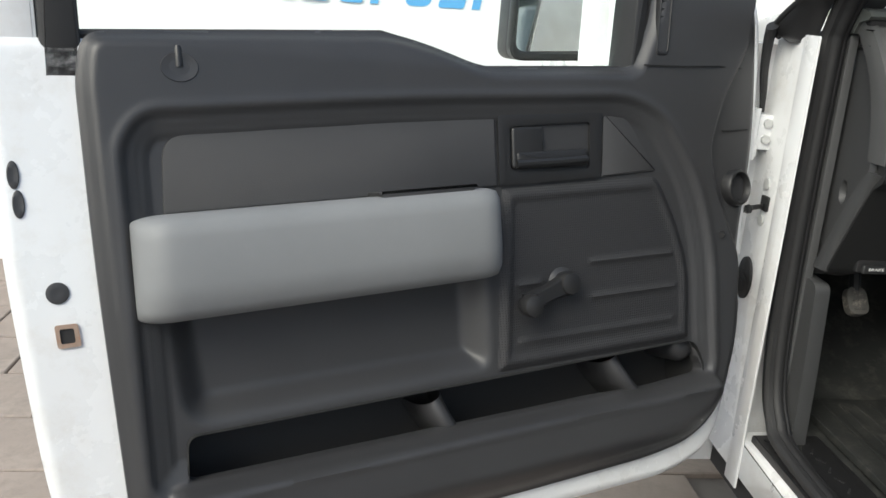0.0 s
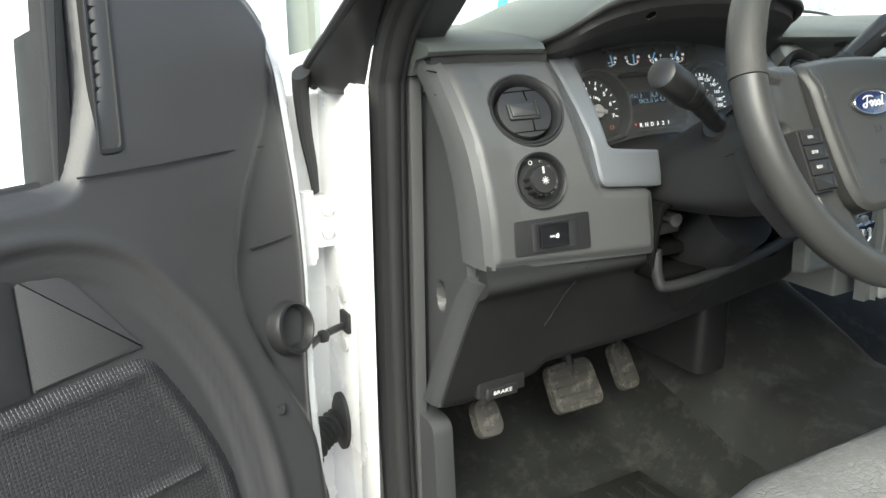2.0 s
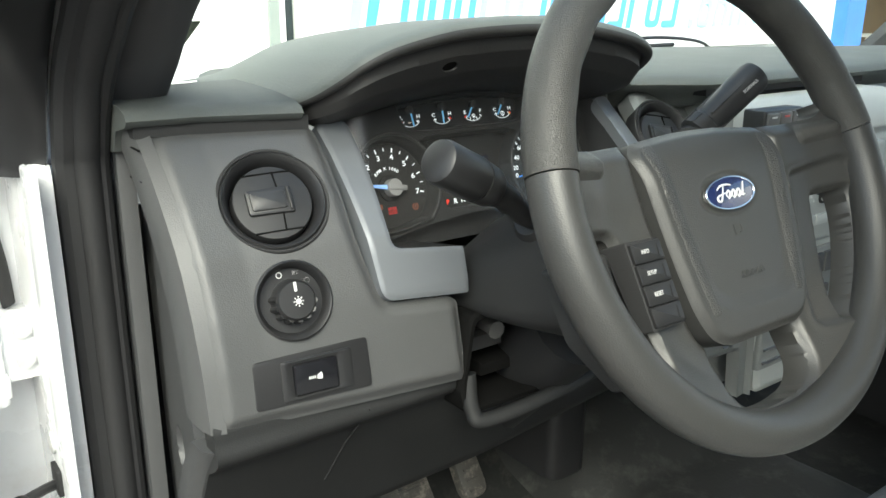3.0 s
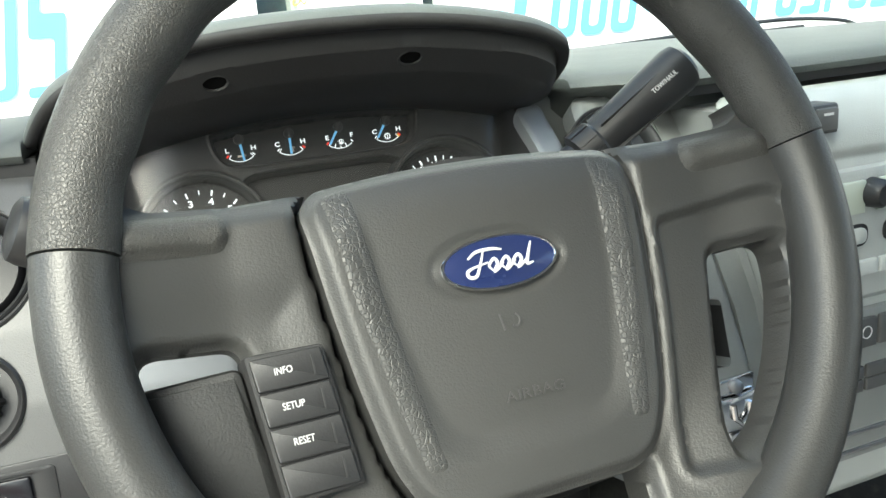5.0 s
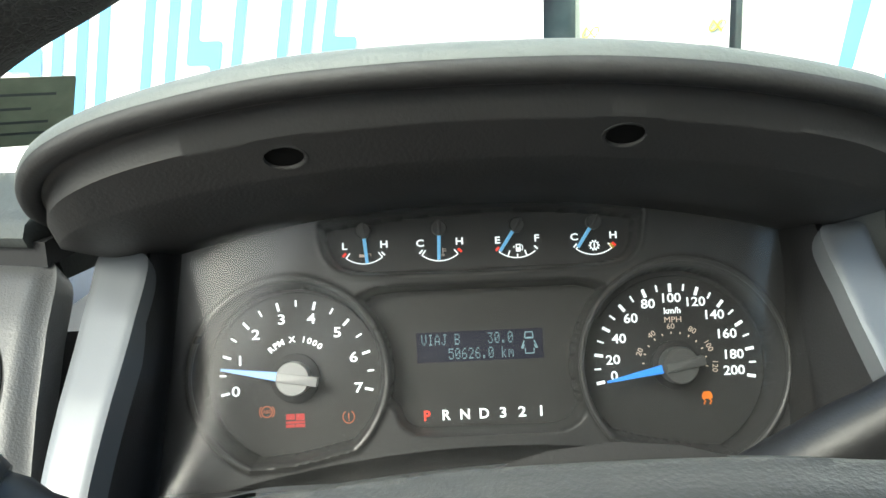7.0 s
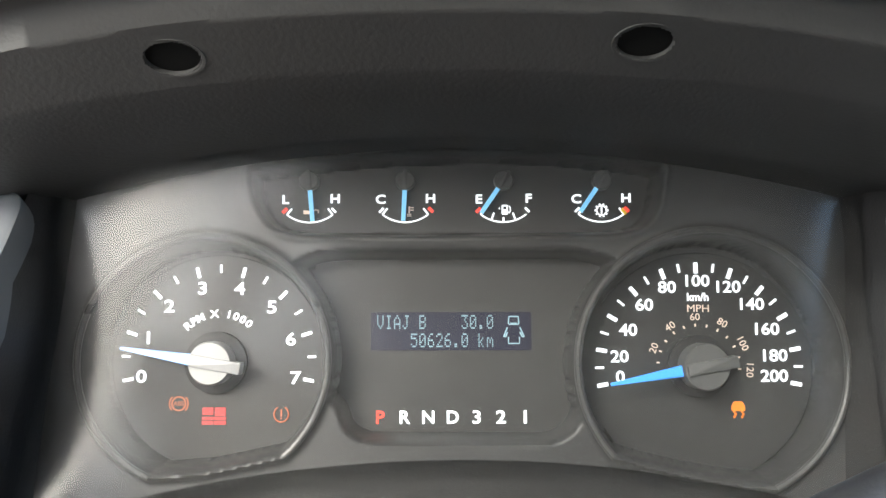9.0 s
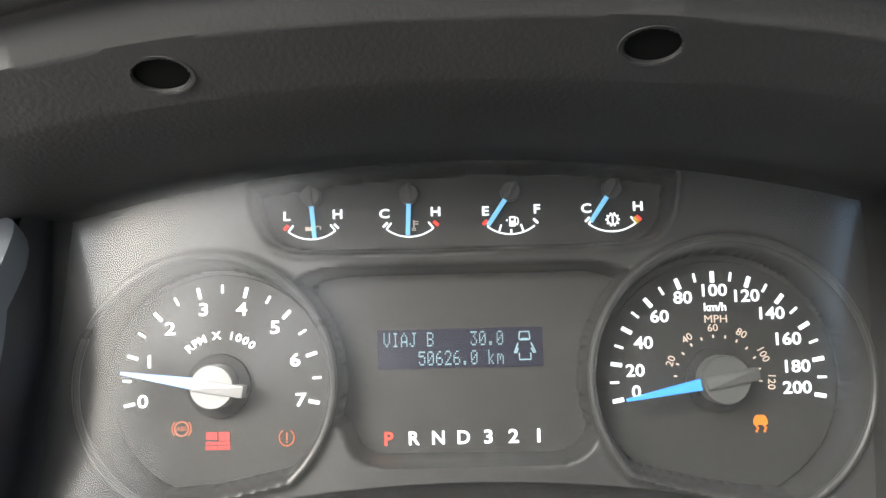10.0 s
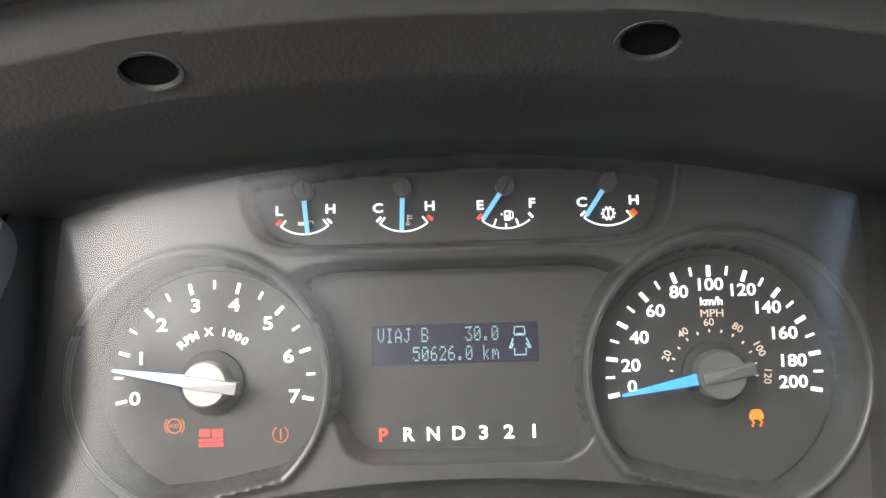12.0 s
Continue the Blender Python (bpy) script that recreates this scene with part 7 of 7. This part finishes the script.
    def bh(U, V):
        e = away(U, V, bag)
        w = 0.0035 - 0.005 * step(e, -0.007, 0.0) - 0.012 * (np.maximum(V, 0) / 0.05) ** 3 - 0.002 * (U / 0.08) ** 2
        i = away(U, V, inner)
        w += -0.0012 + 0.0032 * np.clip(i / 0.011, 0, 1) * step(-V, -0.04, -0.012)
        b = (U / 0.0345) ** 2 + ((V + 0.004) / 0.0165) ** 2
        w -= 0.0016 * step(-b, -1.15, -0.85)
        return w
    part("airbag_cover", relief(bag, bh, WH, 0.0016, 0.02), M_BAG, s, "dark grey airbag cover", angle=50)
    for sx in (-1, 1):
        band = rounded([(sx * 0.0625, 0.046), (sx * 0.0765, 0.042), (sx * 0.073, -0.005), (sx * 0.0645, -0.055), (sx * 0.057, -0.09), (sx * 0.0465, -0.09), (sx * 0.0505, -0.06), (sx * 0.0575, -0.01)], 0.004)
        part("grained_band", relief(band, lambda U, V: bh(U, V) + 0.0007 - 0.001 * step(away(U, V, band), -0.002, 0), WH, 0.002, 0.002), M_BAG_GRAIN, s)
    lettering("AIRBAG", 0.0068, WH @ Matrix.Translation((0.002, -0.066, 0.0038)), M_EMBOSS, s, "embossed_word", 0.0003, squash=1.3)
    part("embossed_mark", tube([wh(-0.006 + 0.0025 * math.cos(a) + 0.006, -0.032 + 0.003 * math.sin(a), 0.0039) for a in np.linspace(-2.2, 1.2, 10)], 0.0005, 6), M_EMBOSS, s)
    part("embossed_mark", tube([wh(-0.007, -0.028, 0.0039), wh(-0.006, -0.036, 0.0039)], 0.0005, 6), M_EMBOSS, s)
    bd = WH @ Matrix.Translation((0.0, -0.004, 0.0015))
    el = lambda a, b: [(a * math.cos(t), b * math.sin(t)) for t in np.linspace(0, 2 * math.pi, 49)[:-1]]
    bg = part("badge", plate(el(0.0298, 0.0128), 0.0, 0.0026, bd, 0.001), M_BADGE, s, "blue oval badge with a silver rim")
    part("badge_rim", ringplate(el(0.0302, 0.0131), el(0.0283, 0.0114), 0.0, 0.0031, bd, bevel=0.0006), M_CHROME, bg)
    sq = bmesh.new()
    strokes = [[(-0.0165, 0.0035), (-0.012, 0.0062), (-0.004, 0.0066), (0.001, 0.0055)], [(-0.0085, 0.006), (-0.0105, 0.0), (-0.013, -0.005), (-0.0165, -0.0048), (-0.0172, -0.0025), (-0.0145, -0.001), (-0.0065, 0.0005)]]
    for k in range(3):
        u = -0.0045 + 0.0062 * k
        strokes.append([(u, -0.0035), (u - 0.0016, -0.001), (u + 0.0012, 0.0018), (u + 0.0028, -0.001), (u + 0.0008, -0.0042), (u + 0.0036, -0.0028), (u + 0.0058, -0.0006)])
    strokes.append([(0.0165, 0.0068), (0.0142, 0.0), (0.0136, -0.0034), (0.0168, -0.003)])
    for line in strokes:
        n = 5 * len(line)
        tube([bd @ Vector((p.x + 0.12 * p.y, p.y, 0.0028)) for p in smooth_path([(*q, 0) for q in line], n)], [0.0004 + 0.0005 * math.sin(math.pi * (i + 0.5) / n) for i in range(n)], 6, sq)
    part("badge_script", sq, M_INK, bg, "white flowing strokes on the badge")
    # buttons on the left spoke and the empty carrier beside them
    words = ("INFO", "SETUP", "RESET", "")
    for i, t in enumerate(words):
        m = WH @ Matrix.Translation((-0.1055 + 0.0014 * i, -0.0318 - 0.015 * i, 0.0))
        sb = part("spoke_button", plate(rounded([(-0.0148, -0.0071), (0.0156, -0.0071), (0.0142, 0.0071), (-0.0162, 0.0071)], 0.0011), -0.014, 0.0038, m, 0.0009), M_BUTTON, s, "black spoke button")
        part("button_bar", box(0.0095, 0.0104, -0.0045, 0.0045, 0.003, 0.0043, m), M_BUTTON, sb)
        if t:
            lettering(t, 0.0043, m @ Matrix.Translation((-0.003, 0.0002, 0.0039)), M_INK, sb, "button_text", 0.0001, squash=0.8)
    part("button_carrier", plate(rounded([(-0.1235, -0.0225), (-0.0895, -0.0235), (-0.0835, -0.0855), (-0.1175, -0.0865)], 0.002), -0.034, 0.001, WH, 0.001), M_BLACK_MATT, s)
    part("carrier_blank", plate(rounded([(-0.172, -0.027), (-0.1235, -0.0255), (-0.118, -0.087), (-0.104, -0.122), (-0.135, -0.122), (-0.165, -0.08)], 0.005), -0.034, -0.015, WH, 0.004), M_DASH_LOW, s)
    # hub behind the cover
    part("hub_back", turned([(0.075, -0.02), (0.07, -0.035), (0.05, -0.05), (0.03, -0.055)], WH @ Matrix.Translation((0, -0.02, 0)), 36), M_BLACK_MATT, s)
    # column
    c = thing("steering_column", (0, -0.15, 1.36), "dark grey steering column shroud", "steering column")
    ax = lambda u, v, w: WH @ Vector((u, v, w))
    rings = []
    for w, hw, top, bot in ((-0.045, 0.062, 0.03, -0.07), (-0.06, 0.078, 0.04, -0.084), (-0.10, 0.092, 0.042, -0.095), (-0.15, 0.099, 0.038, -0.088), (-0.20, 0.101, 0.03, -0.074), (-0.27, 0.101, 0.012, -0.05)):
        rings.append([ax(u, v, w) for u, v in rounded([(-hw, bot + 0.02), (-hw * 0.6, bot), (hw * 0.6, bot), (hw, bot + 0.02), (hw, top - 0.03), (hw * 0.7, top), (-hw * 0.7, top), (-hw, top - 0.03)], 0.015, 3)])
    part("column_shroud", loft(rings), M_DASH_LOW, c, "dark grey split shroud", angle=50)
    part("shroud_seam", tube([ax(-0.0935, -0.02, w) for w in (-0.1, -0.15, -0.2)], 0.001, 6), M_BLACK_MATT, c)
    part("shroud_top_gaiter", loft([[ax(u, 0.03 + 0.018 * math.cos(u * 20) - 0.01 * k, -0.10 - 0.035 * k) for u in np.linspace(-0.085, 0.085, 15)] for k in range(6)], closed=False), M_PAD, c, "grey gaiter above the column", angle=60)
    part("column_tube", tube([ax(0, -0.08, -0.2), ax(0.03, -0.17, -0.45)], 0.045, 18), M_BLACK, c)
    st = thing("turn_signal_stalk", (-0.1, -0.2, 1.42), "black turn signal stalk with a fat round tip", "stalk")
    p = smooth_path([(-0.075, -0.195, 1.405), (-0.1, -0.2, 1.415), (-0.13, -0.208, 1.436), (-0.155, -0.213, 1.45)], 14)
    part("stem", tube(p, [0.008] * 5 + [0.009] * 3 + [0.0105] * 3 + [0.0125] * 3, 16), M_BUTTON, st)
    d = (Vector((-0.207, -0.222, 1.4765)) - Vector((-0.15, -0.2125, 1.448))).normalized()
    mt = axes((-0.15, -0.2125, 1.448), d)
    part("collar", turned([(0.0135, -0.002), (0.0155, 0.002), (0.0165, 0.012), (0.0165, 0.018)], mt, 32), M_BUTTON, st)
    part("tip", turned([(0.0162, 0.019), (0.0172, 0.022), (0.0168, 0.058), (0.0155, 0.0625), (0.012, 0.0645), (0.001, 0.065)], mt, 36), M_BUTTON, st, "fat rotating tip")
    for a in (60, 75, 90, 105):
        part("tip_mark", box(-0.0004, 0.0004, 0.0166, 0.0174, 0.006, 0.011, mt @ pose(0, 0, 0, 0, 0, a)), M_INK, st)
    part("pivot_boot", turned([(0.017, -0.01), (0.017, 0.006), (0.012, 0.012), (0.001, 0.012)], axes((-0.082, -0.19, 1.405), (-0.9, -0.2, 0.35)), 24), M_BLACK, st)
    g = thing("gear_lever", (0.1, -0.18, 1.43), "black column gear lever with a ribbed grip", "gear lever")
    q = smooth_path([(0.055, -0.165, 1.405), (0.085, -0.178, 1.432), (0.115, -0.186, 1.455), (0.125, -0.188, 1.462)], 12)
    part("stem", tube(q, [0.0125] * 6 + [0.0115] * 6, 18), M_BUTTON, g)
    d = (Vector((0.198, -0.199, 1.514)) - Vector((0.122, -0.1875, 1.46))).normalized()
    mt = axes((0.122, -0.1875, 1.46), d)
    part("collar", turned([(0.012, 0), (0.0155, 0.002), (0.0155, 0.016), (0.014, 0.018)], mt, 28), M_BUTTON, g)
    for k in range(10):
        part("collar_rib", box(0.0148, 0.0163, -0.001, 0.001, 0.002, 0.016, mt @ pose(0, 0, 0, 0, 0, k * 36)), M_BUTTON, g)
    part("grip", turned([(0.013, 0.018), (0.0135, 0.03), (0.0155, 0.06), (0.0165, 0.085), (0.0155, 0.091), (0.012, 0.094), (0.001, 0.0945)], mt, 28), M_BUTTON, g, "rounded black grip")
    for k in range(4):
        part("grip_rib", box(0.0125, 0.0158, -0.0007, 0.0007, 0.022, 0.08, mt @ pose(0, 0, 0, 0, 0, 45 + k * 90), 0.0004), M_BUTTON, g)
    to = Vector((-0.10, -0.64, 1.56)) - mt @ Vector((0, 0, 0.06))
    loc = mt.to_3x3().transposed() @ to
    a = math.degrees(math.atan2(loc.y, loc.x))
    ml = mt @ pose(0, 0, 0, 0, 0, a) @ Matrix.Translation((0.0162, 0, 0.07)) @ pose(0, 0, 0, 0, 90, 0) @ pose(0, 0, 0, 0, 0, 180)
    lettering("TOW/HAUL", 0.0045, ml, M_INK, g, "grip_text", 0.0002, squash=0.85)

# ---- small things ----


def build_small():
    # wipers on the cowl beyond the windscreen
    w = thing("windscreen_wiper", (0.4, 0.66, 1.46), "black windscreen wiper at rest", "wiper", group="wipers")
    part("arm", tube(smooth_path([(0.5, 0.64, 1.478), (0.78, 0.63, 1.486), (1.02, 0.62, 1.499), (1.2, 0.62, 1.488), (1.3, 0.64, 1.46)], 20), 0.004, 8), M_BLACK, w)
    part("blade", tube(smooth_path([(0.45, 0.615, 1.472), (0.8, 0.61, 1.478), (1.1, 0.61, 1.482)], 12), 0.005, 8), M_RUBBER, w)
    w = thing("windscreen_wiper", (-0.2, 0.66, 1.46), "black windscreen wiper at rest", "wiper", group="wipers")
    part("arm", tube([(-0.12, 0.6, 1.44), (0.1, 0.64, 1.446), (0.3, 0.65, 1.446)], 0.006, 8), M_BLACK, w)
    # printed sticker inside the windscreen's corner
    k = thing("windscreen_sticker", (-0.285, 0.13, 1.53), "dark green printed sticker inside the windscreen", "sticker")
    ms = axes((-0.287, 0.105, 1.54), (0.38, -0.6, -0.7))
    part("sheet", plate(rounded([(-0.045, -0.03), (0.045, -0.03), (0.045, 0.03), (-0.045, 0.03)], 0.002), 0.0, 0.0006, ms), M_CARD, k)
    for v, a, b in ((0.016, -0.03, 0.034), (0.004, -0.03, 0.02), (-0.008, -0.03, 0.03), (-0.018, -0.02, 0.034)):
        part("print_bar", box(a, b, v - 0.001, v + 0.001, 0.0004, 0.0009, ms), M_HUB, k)


build_yard()
build_wall()
build_cab()
build_floor()
build_seat()
build_door()
build_dash()
build_cluster()
build_wheel()
build_small()
